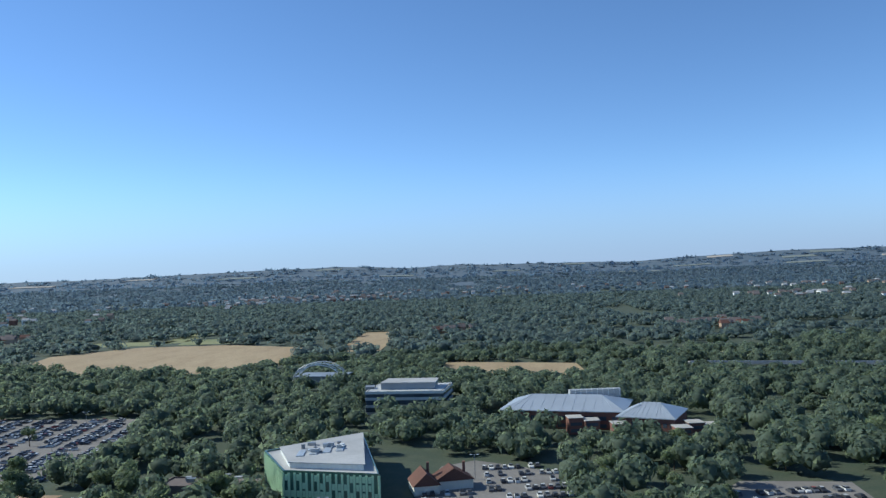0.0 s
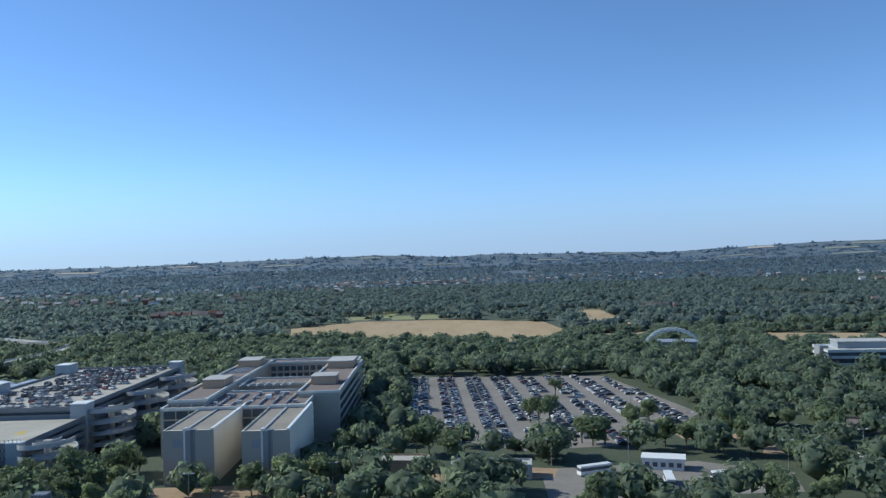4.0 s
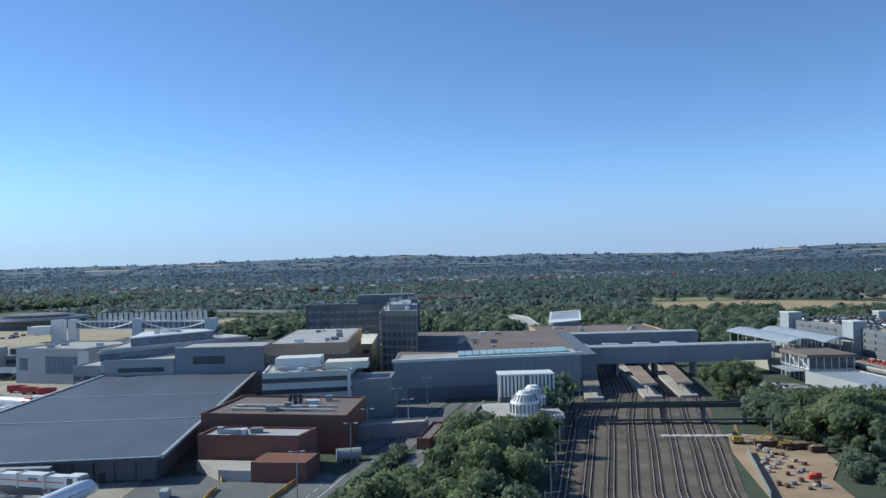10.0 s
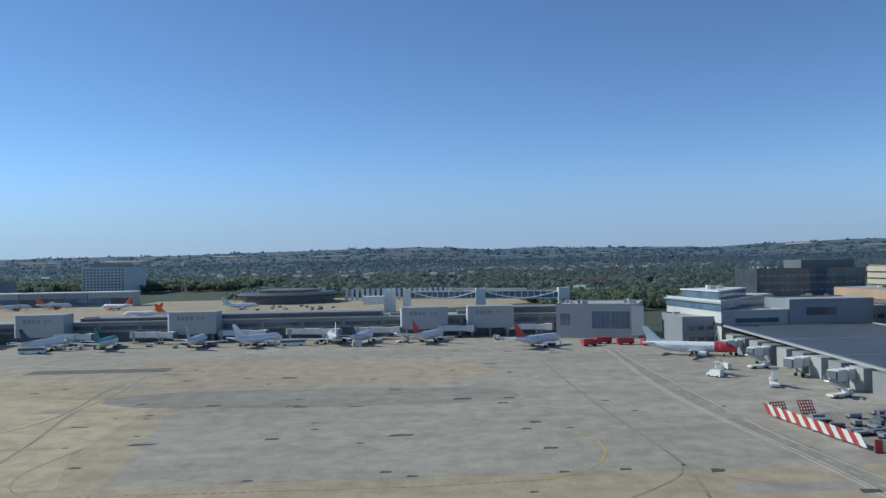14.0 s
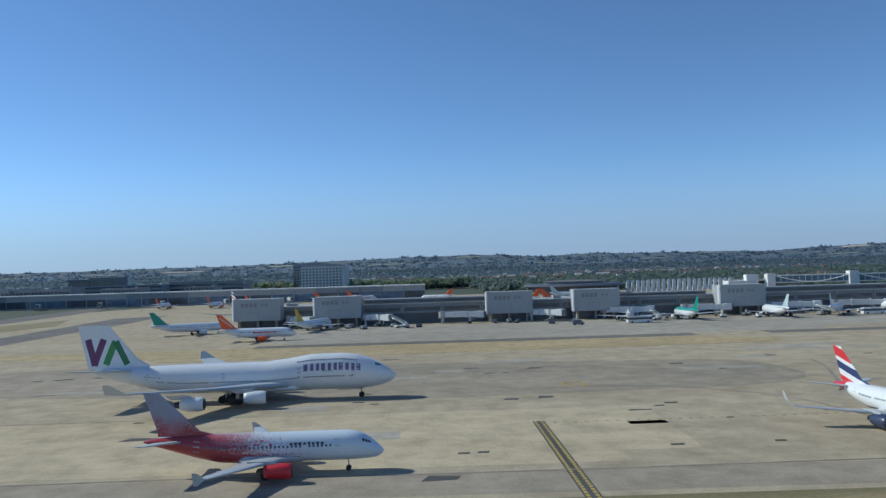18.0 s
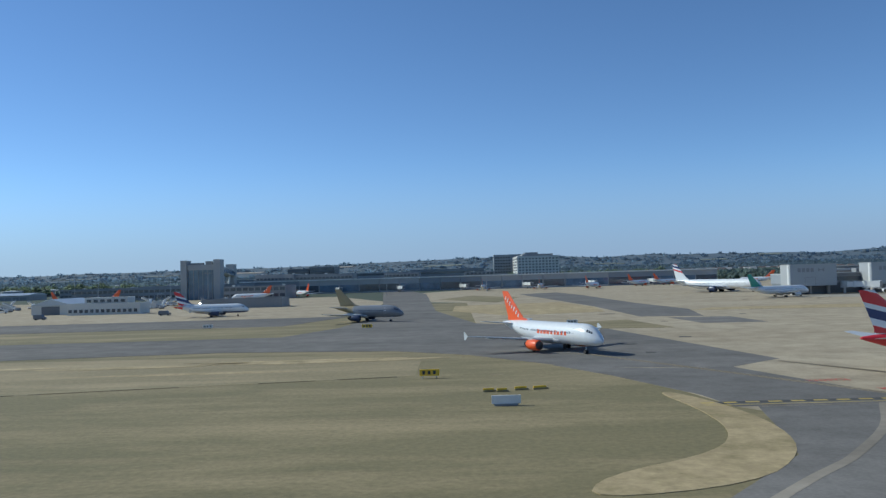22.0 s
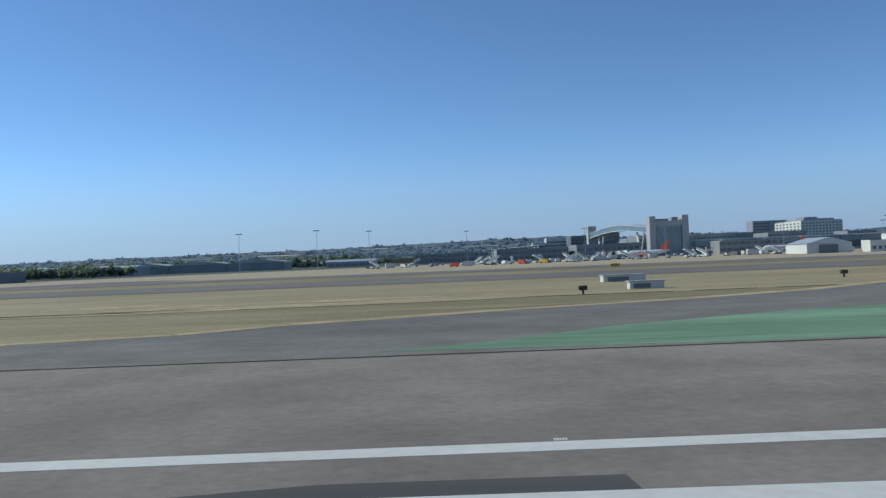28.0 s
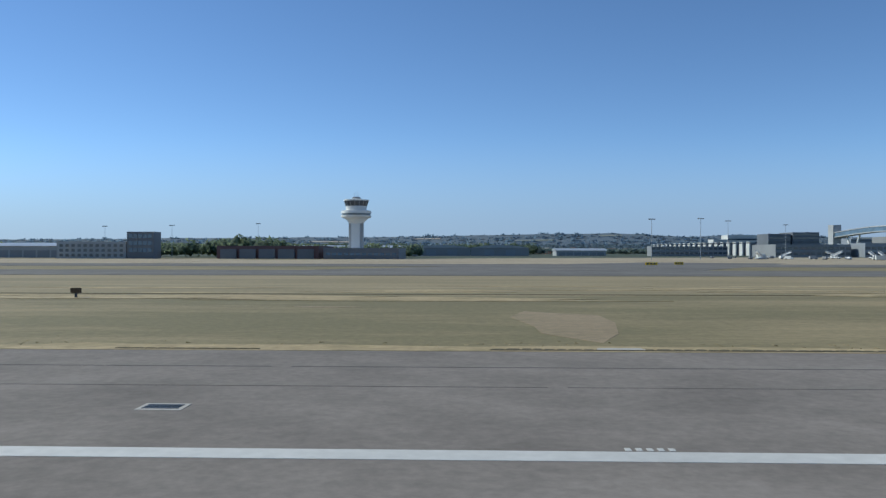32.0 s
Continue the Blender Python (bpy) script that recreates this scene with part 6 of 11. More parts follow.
# viaduct with a pale parapet
v = thing("viaduct", "long low railway viaduct with a pale parapet", "bridge")
part("deck", Mesh().beam((96, 588, 5.0), (420, 470, 5.0), 9, 1.4), CONC, v)
part("parapet", Mesh().beam((96, 583.6, 6.3), (420, 465.6, 6.3), 0.4, 1.3), GREYP, v)
for i in range(14):
    x, y = 100 + i * 24, 586.5 - i * 8.75
    part("pier", Mesh().box(x - 1.2, x + 1.2, y - 3.5, y + 3.5, 0, 4.4), CONC, v)

# large car park
LOT = [(-362, 482), (-252, 464), (-236, 345), (-276, 290), (-318, 286), (-358, 320)]
slab("car_park", LOT, -0.3, 0.06, LOTASPH, "asphalt car park full of parked cars", category="car park")
slab("car_park", [(-176, 222), (-60, 228), (-48, 305), (-78, 330), (-92, 322), (-106, 262), (-150, 258)], -0.3, 0.06, LOTASPH, "asphalt staff car park beside the green office", category="car park")
slab("car_park", [(-10, 228), (40, 226), (48, 275), (12, 282), (-6, 262)], -0.3, 0.06, LOTASPH, "small car park among the trees", category="car park")
slab("coach_park", [(-318, 226), (-246, 226), (-240, 246), (-264, 264), (-316, 260)], -0.3, 0.06, LOTASPH, "asphalt coach park", category="car park")


def inside(x, y, pts):
    hit = False
    for (x0, y0), (x1, y1) in zip(pts, pts[1:] + pts[:1]):
        if (y0 > y) != (y1 > y) and x < (x1 - x0) * (y - y0) / (y1 - y0) + x0:
            hit = not hit
    return hit


LOT_ISLES = [(-307, 331, 10), (-262, 330, 9), (-272, 318, 8), (-293, 290, 11), (-290, 398, 9)]
rng = random.Random(21)
nearcars, spots = 0, []
for i in range(8):
    x = -355 + i * 15.2
    for s in (-2.6, 2.6):
        for j in range(78):
            y = 290 + j * 2.55
            xx = x + s - (y - 290) * 0.02
            if not inside(xx, y, LOT) or not inside(xx + 3, y + 3, LOT) or any(math.hypot(xx - a, y - c) < r for a, c, r in LOT_ISLES) or rng.random() < 0.27 or (j % 26) in (12, 13):
                continue
            if nearcars < 262:
                car(xx, y, 0.06, rng.choice((0, 180)) - 2 + rng.uniform(-1.5, 1.5), rng, False)
                nearcars += 1
            else:
                spots.append((xx, y, 0.06, rng.choice((0, 180))))
for x0, x1, y0, y1, rows in ((-172, -62, 232, 262, 4), (-78, -52, 268, 320, 5), (-6, 40, 232, 270, 4), (-104, -84, 268, 285, 2)):
    for r in range(rows):
        y = y0 + (y1 - y0) * (r + 0.5) / rows
        x = x0
        while x < x1:
            x += 2.6
            if rng.random() < 0.75:
                spots.append((x, y + rng.uniform(-0.3, 0.3), 0.06, 90 + rng.choice((0, 180)) + rng.uniform(-4, 4)))
WHITECOACH = plain("coach_white", (0.74, 0.74, 0.73), 0.35, coords="Object")


def coach(x, y, z, turn, label="white coach with dark windows", body=None, group="coaches"):
    c = thing("coach", label, "bus", (x, y, z), turn, group)
    part("body", Mesh().box(-5.6, 5.6, -1.25, 1.25, 0.35, 1.5).box(-5.5, 5.5, -1.2, 1.2, 2.5, 3.05), body or WHITECOACH, c)
    part("window_band", Mesh().box(-5.55, 5.55, -1.22, 1.22, 1.5, 2.5), GLASS, c)
    for wx in (-3.6, 3.6):
        for wy in (-1.1, 1.1):
            part("wheel", Mesh().tube((wx, wy - 0.15, 0.48), (wx, wy + 0.15, 0.48), 0.48, n=12), RUBBER, c)
    return c


for x, y, t in ((-300, 252, 20), (-289, 236, 75), (-281, 237, 80), (-262, 240, 10)):
    coach(x, y, 0.06, t)


def lamp_post(x, y, h=9, group="lamp posts"):
    m = thing("street_lamp", "slim grey lamp post with a double arm", "street lamp", (x, y, 0), 0, group)
    part("pole", Mesh().tube((0, 0, 0), (0, 0, h), 0.14, 0.08, 6), STEEL, m)
    part("arm", Mesh().tube((-1.3, 0, h + 0.15), (1.3, 0, h + 0.15), 0.06, n=5), STEEL, m)
    for s in (-1.3, 1.3):
        part("lantern", Mesh().box(s - 0.45, s + 0.45, -0.18, 0.18, h + 0.05, h + 0.25), WHITE, m)


for x, y in ((-340, 300), (-300, 330), (-262, 360), (-330, 400), (-280, 440), (-255, 300), (-312, 262), (-285, 270), (-240, 250), (-130, 250), (-80, 300), (-210, 262), (-470, 238), (-420, 232), (-380, 240), (-560, 215), (-600, 205), (-520, 205)):
    lamp_post(x, y)

for pts, m_, lab in (([(-259, 307), (-232, 302), (-234, 294), (-258, 296)], SOIL, "dry sandy path among the trees"), ([(-354, 263), (-333, 267), (-310, 260), (-313, 250), (-346, 243)], SOIL, "bare dry ground under the trees"), ([(-233, 285), (-216, 273), (-221, 262), (-239, 272)], SOIL, "dry sandy path among the trees"), ([(-209, 270), (-202, 251), (-206, 246), (-212, 263)], CONC, "pale paved path")):
    slab("bare_ground", pts, -0.2, 0.065, m_, lab, category="ground")
# two pale hotel blocks
HOTEL = plain("hotel_render", (0.66, 0.60, 0.49), 0.75, vary=0.07)
ROOFH = plain("warm_grey_roof", (0.27, 0.24, 0.205), 0.85, vary=0.15)
# end walls: the hotel render again with their shade put into the colour
HOTEL_SHADE = plain("hotel_shaded_render", (0.34, 0.315, 0.275), 0.7, vary=0.07)
for x0, x1, y0, y1 in ((-434.5, -418.5, 254, 301), (-409, -394, 250, 298)):
    b = block("hotel", "slab-like hotel block with pale walls and a stair slot", rect(x0, x1, y0, y1), 16.6, HOTEL, ROOFH)
    part("end_wall", Mesh().box(x0 + 0.1, x1 - 0.1, y0 - 0.25, y0, 0, 17.2), HOTEL_SHADE, b)
    xm = (x0 + x1) / 2
    part("stair_slot", Mesh().box(xm - 0.9, xm + 1.9, y0 - 0.45, y0 + 1, 0, 17.0), MIDG, b)
    part("stair_edge", Mesh().box(xm - 1.4, xm - 0.9, y0 - 0.6, y0 + 2, 0, 17.8), WHITE, b)
    part("stair_drum", Mesh().tube((xm + 1.2, y0 + 0.6, 0), (xm + 1.2, y0 + 0.6, 17.4), 1.2, n=12), DARKG, b)
    part("roof_rib", Mesh().box(xm - 1.6, xm - 0.9, y0 + 1, y1 - 1, 16.7, 17.1), GREYP, b)
    part("roof_rib", Mesh().box(x1 - 1.1, x1 - 0.2, y0, y1, 16.6, 17.7), WHITE, b)
    for z in range(6):
        window_row(b, (x0 - 0.02, y0 + 1), (x0 - 0.02, y1 - 1), 1.2 + z * 2.65, 1.25, 14, 0.68, GLASS, 0.08)
    part("sign", Mesh().box(x0 + 3.2, x0 + 6.2, y0 - 0.32, y0 - 0.2, 12.0, 14.6), BLUEG, b, "plain dark blue sign panel")

slab("bare_ground", [(-450, 234), (-425, 238), (-392, 236), (-372, 240), (-376, 250), (-412, 252), (-446, 252)], -0.2, 0.05, SOIL, "dry trampled earth in front of the hotels", category="ground")
slab("path", [(-478, 226), (-380, 222), (-330, 226), (-330, 230), (-380, 226.5), (-478, 230)], -0.2, 0.07, CONC, "pale service road in front of the hotels", category="road")
# courtyard office
WHITEF = plain("white_panel", (0.56, 0.56, 0.53), 0.6, vary=0.05)
COURT = plain("warm_white_panel", (0.36, 0.33, 0.275), 0.65, vary=0.06)
b = thing("office_building", "large white-framed office round a courtyard with roof terraces", "building")
wings = [(-448, -434, 300, 429, 18.6), (-434, -388, 414, 429, 18.6), (-402, -386, 312, 414, 18.6), (-434, -402, 352, 372, 16.5), (-448, -396, 292, 330, 17.0)]
for x0, x1, y0, y1, z in wings:
    part("wall", Mesh().box(x0, x1, y0, y1, -0.5, z), COURT, b)
    part("roof", Mesh().box(x0 + 0.6, x1 - 0.6, y0 + 0.6, y1 - 0.6, z - 0.2, z + 0.1), ROOFB, b)
    part("parapet", Mesh().box(x0 - 0.1, x0 + 0.5, y0, y1, z, z + 0.9).box(x1 - 0.5, x1 + 0.1, y0, y1, z, z + 0.9).box(x0, x1, y0 - 0.1, y0 + 0.5, z, z + 0.9).box(x0, x1, y1 - 0.5, y1 + 0.1, z, z + 0.9), WHITEF, b)
for z in range(5):
    window_row(b, (-448.05, 301), (-448.05, 428), 0.9 + z * 3.5, 2.3, 34, 0.28, GLASS, 0.1)
    window_row(b, (-447, 291.95), (-397, 291.95), 0.7 + z * 3.3, 2.75, 11, 0.09, GLASS, 0.1)
    window_row(b, (-433, 413.95), (-403, 413.95), 0.9 + z * 3.5, 2.3, 9, 0.25, GLASS, 0.1)
for z in range(5):
    part("window_band", Mesh().box(-386, -385.86, 314, 428, 1.2 + z * 3.5, 3.1 + z * 3.5), GLASS, b)
    part("window_band", Mesh().box(-396, -395.86, 293, 311.5, 1.2 + z * 3.2, 3.0 + z * 3.2), GLASS, b)
for x, y, w, d in ((-441, 408, 10, 16), (-394, 396, 12, 20), (-440, 340, 9, 14), (-395, 340, 10, 12)):
    part("penthouse", Mesh().box(x - w / 2, x + w / 2, y - d / 2, y + d / 2, 17, 22), BRICKT, b)
    part("penthouse_roof", Mesh().box(x - w / 2 - 0.3, x + w / 2 + 0.3, y - d / 2 - 0.3, y + d / 2 + 0.3, 22, 22.3), ROOFG, b)
roof_plant(b, -444, -400, 296, 326, 17.1, 16, 8)
roof_plant(b, -446, -390, 416, 427, 18.7, 10, 9)
for k in range(9):
    part("terrace_rail", Mesh().box(-444 + k * 5, -443.7 + k * 5, 298, 324, 17.0, 17.9), GREYP, b)
for x, y, n in ((-430, 334, 7), (-446, 345, 10), (-446, 380, 8)):
    for k in range(n):
        part("pergola_rib", Mesh().box(x + (k * 3.4 if n == 7 else 0), x + (k * 3.4 if n == 7 else 0) + (0.5 if n == 7 else 9), y + (0 if n == 7 else k * 2.4), y + (12 if n == 7 else k * 2.4 + 0.5), 18.7, 19.1), GREYP, b)
lk = thing("footbridge", "covered white footbridge to the car park", "bridge")
part("deck", Mesh().box(-478, -448, 352, 355.5, 7.5, 11), GLASSB, lk)
part("roof", Mesh().box(-479, -447, 351.5, 356, 11, 11.5), WHITE, lk)
part("support", Mesh().box(-464, -463, 353, 354.5, 0, 7.5), CONC, lk)

# multi-storey car park
DECK = plain("car_deck_concrete", (0.40, 0.37, 0.32), 0.85, vary=0.15)
CLAD = plain("car_park_cladding", (0.17, 0.185, 0.195), 0.5, vary=0.08)
STAIR = plain("stair_tower_cladding", (0.33, 0.35, 0.37), 0.55, vary=0.08)
cp = thing("multi_storey_car_park", "multi-storey car park with banded decks, stair towers and spiral ramps", "car park")
for x0, x1, y0, y1, top, levels in ((-538, -480, 257, 304, 13.4, 5), (-537, -482, 304, 430, 16.8, 6)):
    step = top / levels
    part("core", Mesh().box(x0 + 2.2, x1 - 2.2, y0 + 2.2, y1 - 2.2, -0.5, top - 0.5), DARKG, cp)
    for k in range(levels):
        z = (k + 1) * step
        part("deck", Mesh().box(x0, x1, y0, y1, z - 0.45, z), DECK, cp)
        rail = Mesh()
        for a in ((x0 - 0.15, x1 + 0.15, y0 - 0.3, y0), (x0 - 0.15, x1 + 0.15, y1, y1 + 0.3), (x0 - 0.3, x0, y0, y1), (x1, x1 + 0.3, y0, y1)):
            rail.box(*a, z - 0.7, z + 0.95)
        part("spandrel", rail, CLAD, cp)
        for i in range(12):
            xx = x0 + 1 + (x1 - x0 - 2) * i / 11
            if k < 5 and y0 < 260:
                part("column", Mesh().box(xx - 0.3, xx + 0.3, y0 + 0.3, y0 + 0.9, z - step, z - 0.45), CONC, cp)
    posts = Mesh()
    for i in range(46):
        xx = x0 + (x1 - x0) * i / 45
        posts.box(xx - 0.07, xx + 0.07, y0 - 0.2, y0 - 0.06, top + 0.9, top + 2.0)
    if y0 < 260:
        part("railing", posts.box(x0, x1, y0 - 0.18, y0 - 0.08, top + 1.9, top + 2.0), STEEL, cp)
for x, y, w, d, h in ((-538, 297, 7, 10, 20.6), (-538, 352, 6, 9, 20.8), (-537, 415, 7, 10, 21.3), (-482, 257.2, 5, 2.4, 14.3), (-482, 306, 6, 7, 18.6), (-484, 424, 6, 6, 20.0)):
    t = part("stair_tower", Mesh().box(x - w / 2, x + w / 2, y - d / 2, y + d / 2, -0.5, h), STAIR, cp)
    part("tower_cap", Mesh().box(x - w / 2 - 0.15, x + w / 2 + 0.15, y - d / 2 - 0.15, y + d / 2 + 0.15, h, h + 0.3), WHITE, cp)
for k in range(5):
    window_row(cp, (-538.4, 259), (-538.4, 291), 0.8 + k * 2.7, 1.5, 5, 0.1, DARKG, 0.06)
for k in range(6):
    window_row(cp, (-537.4, 304), (-537.4, 410), 0.8 + k * 2.8, 1.5, 13, 0.12, DARKG, 0.06)
for cy, top in ((260, 14.4), (311, 16.5), (350, 17.0), (392, 17.4)):
    N = 44
    levels = 4
    deck, walls = Mesh(), [Mesh(), Mesh()]
    for i in range(N * levels):
        a0, a1 = 2 * math.pi * i / N, 2 * math.pi * (i + 1) / N
        z0, z1 = top * i / (N * levels), top * (i + 1) / (N * levels)
        cx = -473.0
        P = lambda r, a, z: (cx + r * math.cos(a), cy + r * math.sin(a), z)
        deck.add([P(4.5, a0, z0), P(8.6, a0, z0), P(8.6, a1, z1), P(4.5, a1, z1), P(4.5, a0, z0 - 0.35), P(8.6, a0, z0 - 0.35), P(8.6, a1, z1 - 0.35), P(4.5, a1, z1 - 0.35)], [(0, 1, 2, 3), (7, 6, 5, 4), (1, 5, 6, 2), (3, 7, 4, 0)])
        for wall, r, e in zip(walls, (8.6, 4.5), (0.25, -0.2)):
            wall.add([P(r, a0, z0 - 0.35), P(r, a1, z1 - 0.35), P(r, a1, z1 + 1.1), P(r, a0, z0 + 1.1), P(r + e, a0, z0 - 0.35), P(r + e, a1, z1 - 0.35), P(r + e, a1, z1 + 1.1), P(r + e, a0, z0 + 1.1)], [(0, 1, 2, 3), (7, 6, 5, 4), (3, 2, 6, 7)])
    sp = part("spiral_ramp", deck, DECK, cp)
    for wall in walls:
        part("ramp_wall", wall, GREYP, sp, "pale curved ramp parapet")
    part("ramp_core", Mesh().tube((-473.0, cy, 0), (-473.0, cy, top), 1.2, n=12), CONC, sp)
for x in range(-528, -488, 12):
    part("yellow_mark", Mesh().box(x, x + 3, 270 + (x % 7), 276 + (x % 7), 13.4, 13.43), LINEY, cp)
for row in range(15):
    y = 312 + row * 7.8
    x = -530
    while x < -490:
        x += 2.7
        if rng.random() < 0.72:
            spots.append((x, y + (2.4 if row % 2 else 0), 16.85, 90 + rng.choice((0, 180))))


# ---- railway station, terminal and brick buildings ----
# raised approach road beside the car park
rd = thing("approach_road", "raised tan concrete road leading under the canopy", "road")
LEFT = [(-556, 349), (-555, 275), (-553.8, 262), (-551, 253), (-546.5, 247), (-541, 244)]
RIGHT = [(-536, 250), (-539.6, 255), (-541, 262), (-540.4, 345)]
part("deck", Mesh().prism(LEFT + RIGHT, 4.6, 5.6), LOTASPH, rd)
part("lane_line", Mesh().beam((-548, 258, 5.61), (-548.2, 345, 5.61), 0.3, 0.02), LINEW, rd)
for side in (LEFT, RIGHT):
    for (xa, ya), (xb, yb) in zip(side, side[1:]):
        part("parapet", Mesh().beam((xa, ya, 6.0), (xb, yb, 6.0), 0.5, 0.9), CONC, rd)
for y in range(262, 345, 14):
    part("support", Mesh().box(-554, -542, y, y + 1.2, -0.3, 4.6), CONC, rd)
for x, y in ((-551.5, 270), (-551.5, 275), (-551, 281)):
    part("lane_mark", Mesh().box(x - 0.9, x + 0.9, y, y + 2, 5.61, 5.63), LINEW, rd)
for k in range(34):
    y = 276 + (k // 2) * 3.6 + rng.uniform(-0.4, 0.4)
    x = -541.9 - 2.7 * (k % 2) + rng.uniform(-0.3, 0.3)
    bq = thing("road_barrier", "red plastic road barrier", "barrier", (x, y, 5.6), rng.uniform(20, 70), "red barriers on the ramp")
    part("body", Mesh().prism([(-1.1, -0.3), (1.1, -0.3), (1.1, 0.3), (-1.1, 0.3)], 0, 0.55), REDP, bq)
    part("top_rail", Mesh().box(-1.05, 1.05, -0.12, 0.12, 0.55, 1.05), REDP, bq)
# barrel roofs over the forecourt
for x0, x1 in ((-574, -559), (-557, -543)):
    c = thing("canopy", "pale curved metal canopy over the forecourt", "canopy", (0, 0, 0), 0, "forecourt canopies")
    rings_ = []
    N = 14
    m = Mesh()
    for y in (340, 408):
        rings_.append([(x0 + (x1 - x0) * i / N, y, 13.2 + 1.9 * math.sin(math.pi * i / N)) for i in range(N + 1)] + [(x0 + (x1 - x0) * i / N, y, 12.9 + 1.9 * math.sin(math.pi * i / N)) for i in range(N, -1, -1)])
    m.rings(rings_[::-1])
    part("roof", m, ROOFM, c)
    for y in range(344, 408, 10):
        part("rib", Mesh().rings([[(x0 + (x1 - x0) * i / N, yy, 13.3 + 1.9 * math.sin(math.pi * i / N)) for i in range(N + 1)] + [(x0 + (x1 - x0) * i / N, yy, 13.0 + 1.9 * math.sin(math.pi * i / N)) for i in range(N, -1, -1)] for yy in (y + 0.4, y)]), WHITE, c)
        for x in (x0 + 0.6, x1 - 0.6):
            part("column", Mesh().tube((x, y, 5), (x, y, 13.2), 0.25, n=6), WHITE, c)
slab("forecourt", rect(-576, -540, 346, 425), -0.3, 5.5, DECK, "raised concrete forecourt", category="road")
b = block("entrance_building", "glazed entrance building with white frames under a brown roof", [(-576.5, 316), (-559, 314.6), (-558, 338), (-576, 340)], 10.2, GLASS, ROOFB)
part("roof_edge", Mesh().prism([(-577.6, 315), (-558, 313.5), (-557, 339), (-577, 341)], 9.7, 10.9), ROOFB, b)
part("floor_edge", Mesh().prism([(-576.7, 315.8), (-558.8, 314.4), (-557.8, 338), (-576.2, 340)], 4.9, 5.3), WHITE, b)
for k in range(7):
    f = k / 6
    part("mullion", Mesh().box(-576.6 + 17.4 * f, -576.3 + 17.4 * f, 315.6 - 1.4 * f, 316.0 - 1.4 * f, 0, 9.7), WHITE, b)
    part("mullion", Mesh().box(-576.8, -576.5, 316 + 23.6 * f, 316.3 + 23.6 * f, 0, 9.7), WHITE, b)
part("brace", Mesh().beam((-576.7, 316, 5.3), (-576.7, 324, 9.6), 0.25, 0.25).beam((-576.7, 332, 9.6), (-576.7, 324, 5.3), 0.25, 0.25), WHITE, b)
part("canopy", Mesh().prism([(-583.5, 316.5), (-577.2, 316), (-577, 334), (-583, 334.5)], 4.2, 4.6), ROOFM, b)
b = block("annexe", "low pale annexe beside the forecourt", [(-578, 264), (-559, 261), (-560, 309), (-580, 312)], 4.6, GREYP, ROOFM)
slab("small_lot", [(-611, 272), (-581, 266), (-583, 314), (-592, 318), (-591, 352), (-606, 356)], -0.3, 0.1, LOTASPH, "small car park beside the station entrance", category="car park")
for y in (274, 283, 292, 301, 310, 324, 336, 346):
    for k in range(9):
        x = -609 + k * 2.9 + (y - 272) * 0.05
        if rng.random() < 0.7 and x < (-584 if y < 312 else -594):
            spots.append((x, y, 0.12, 90 + rng.choice((0, 180)) + rng.uniform(-6, 6)))
# two enclosed link bridges over the tracks
for y0, y1, x0, x1, z0, z1 in ((346, 356, -668, -578, 5.6, 12.4), (404, 414, -676, -590, 6.5, 13.4)):
    lb = thing("link_bridge", "long blue-grey enclosed bridge over the tracks", "bridge", (0, 0, 0), 0, "station link bridges")
    part("side_wall", Mesh().box(x0, x1, y0, y0 + 0.5, z0, z1), BLUEG, lb)
    part("side_wall", Mesh().box(x0, x1, y1 - 0.5, y1, z0, z1), BLUEG, lb)
    part("floor", Mesh().box(x0, x1, y0 + 0.5, y1 - 0.5, z0, z0 + 0.6), CONC, lb)
    part("roof", Mesh().box(x0 - 0.3, x1 + 0.3, y0 - 0.3, y1 + 0.3, z1, z1 + 0.5), GREYP, lb)
    for x in range(int(x0) + 6, int(x1), 17):
        part("column", Mesh().box(x - 0.6, x + 0.6, y0 + 2, y1 - 2, -0.5, z0), CONC, lb)
    n = int((x1 - x0) / 3)
    seam = Mesh()
    for k in range(1, n):
        x = x0 + (x1 - x0) * k / n
        seam.box(x - 0.05, x + 0.05, y0 - 0.06, y0, z0, z1)
    part("panel_joints", seam, MIDG, lb)
for x in (-655, -640, -625, -612):
    u = thing("plant_housing", "dark plant housing between the link bridges", "plant", (x, 380, 0), 0, "plant housings")
    part("frame", Mesh().box(-2, 2, -1.5, 1.5, 0, 8), DARKG, u)
    part("body", Mesh().box(-3.4, 3.4, -3, 3, 8, 10.6), MIDG, u)
    part("cap", Mesh().box(-3.8, 3.8, -3.4, 3.4, 10.6, 11), GREYP, u)
b = block("station_hall", "brown-roofed brick station concourse", [(-668, 418), (-602, 414), (-600, 468), (-666, 474)], 13, BRICKT, ROOFB)
roof_plant(b, -660, -606, 424, 462, 13.1, 8, 14)
m = thing("rooflight", "tilted glazed rooflight above the station", "rooflight")
part("frame", Mesh().add([(-655, 470, 15), (-636, 468, 16.5), (-632, 492, 21), (-650, 494, 20), (-655, 470, 14.6), (-636, 468, 16.1), (-632, 492, 20.6), (-650, 494, 19.6)], [(0, 1, 2, 3), (7, 6, 5, 4), (0, 4, 5, 1), (1, 5, 6, 2), (2, 6, 7, 3), (3, 7, 4, 0)]), WHITE, m)
part("glazing", Mesh().add([(-653.5, 472, 15.4), (-637, 470.5, 16.8), (-633.5, 490, 20.8), (-649, 492, 20.1)], [(0, 1, 2, 3)]), ROOFM, m)
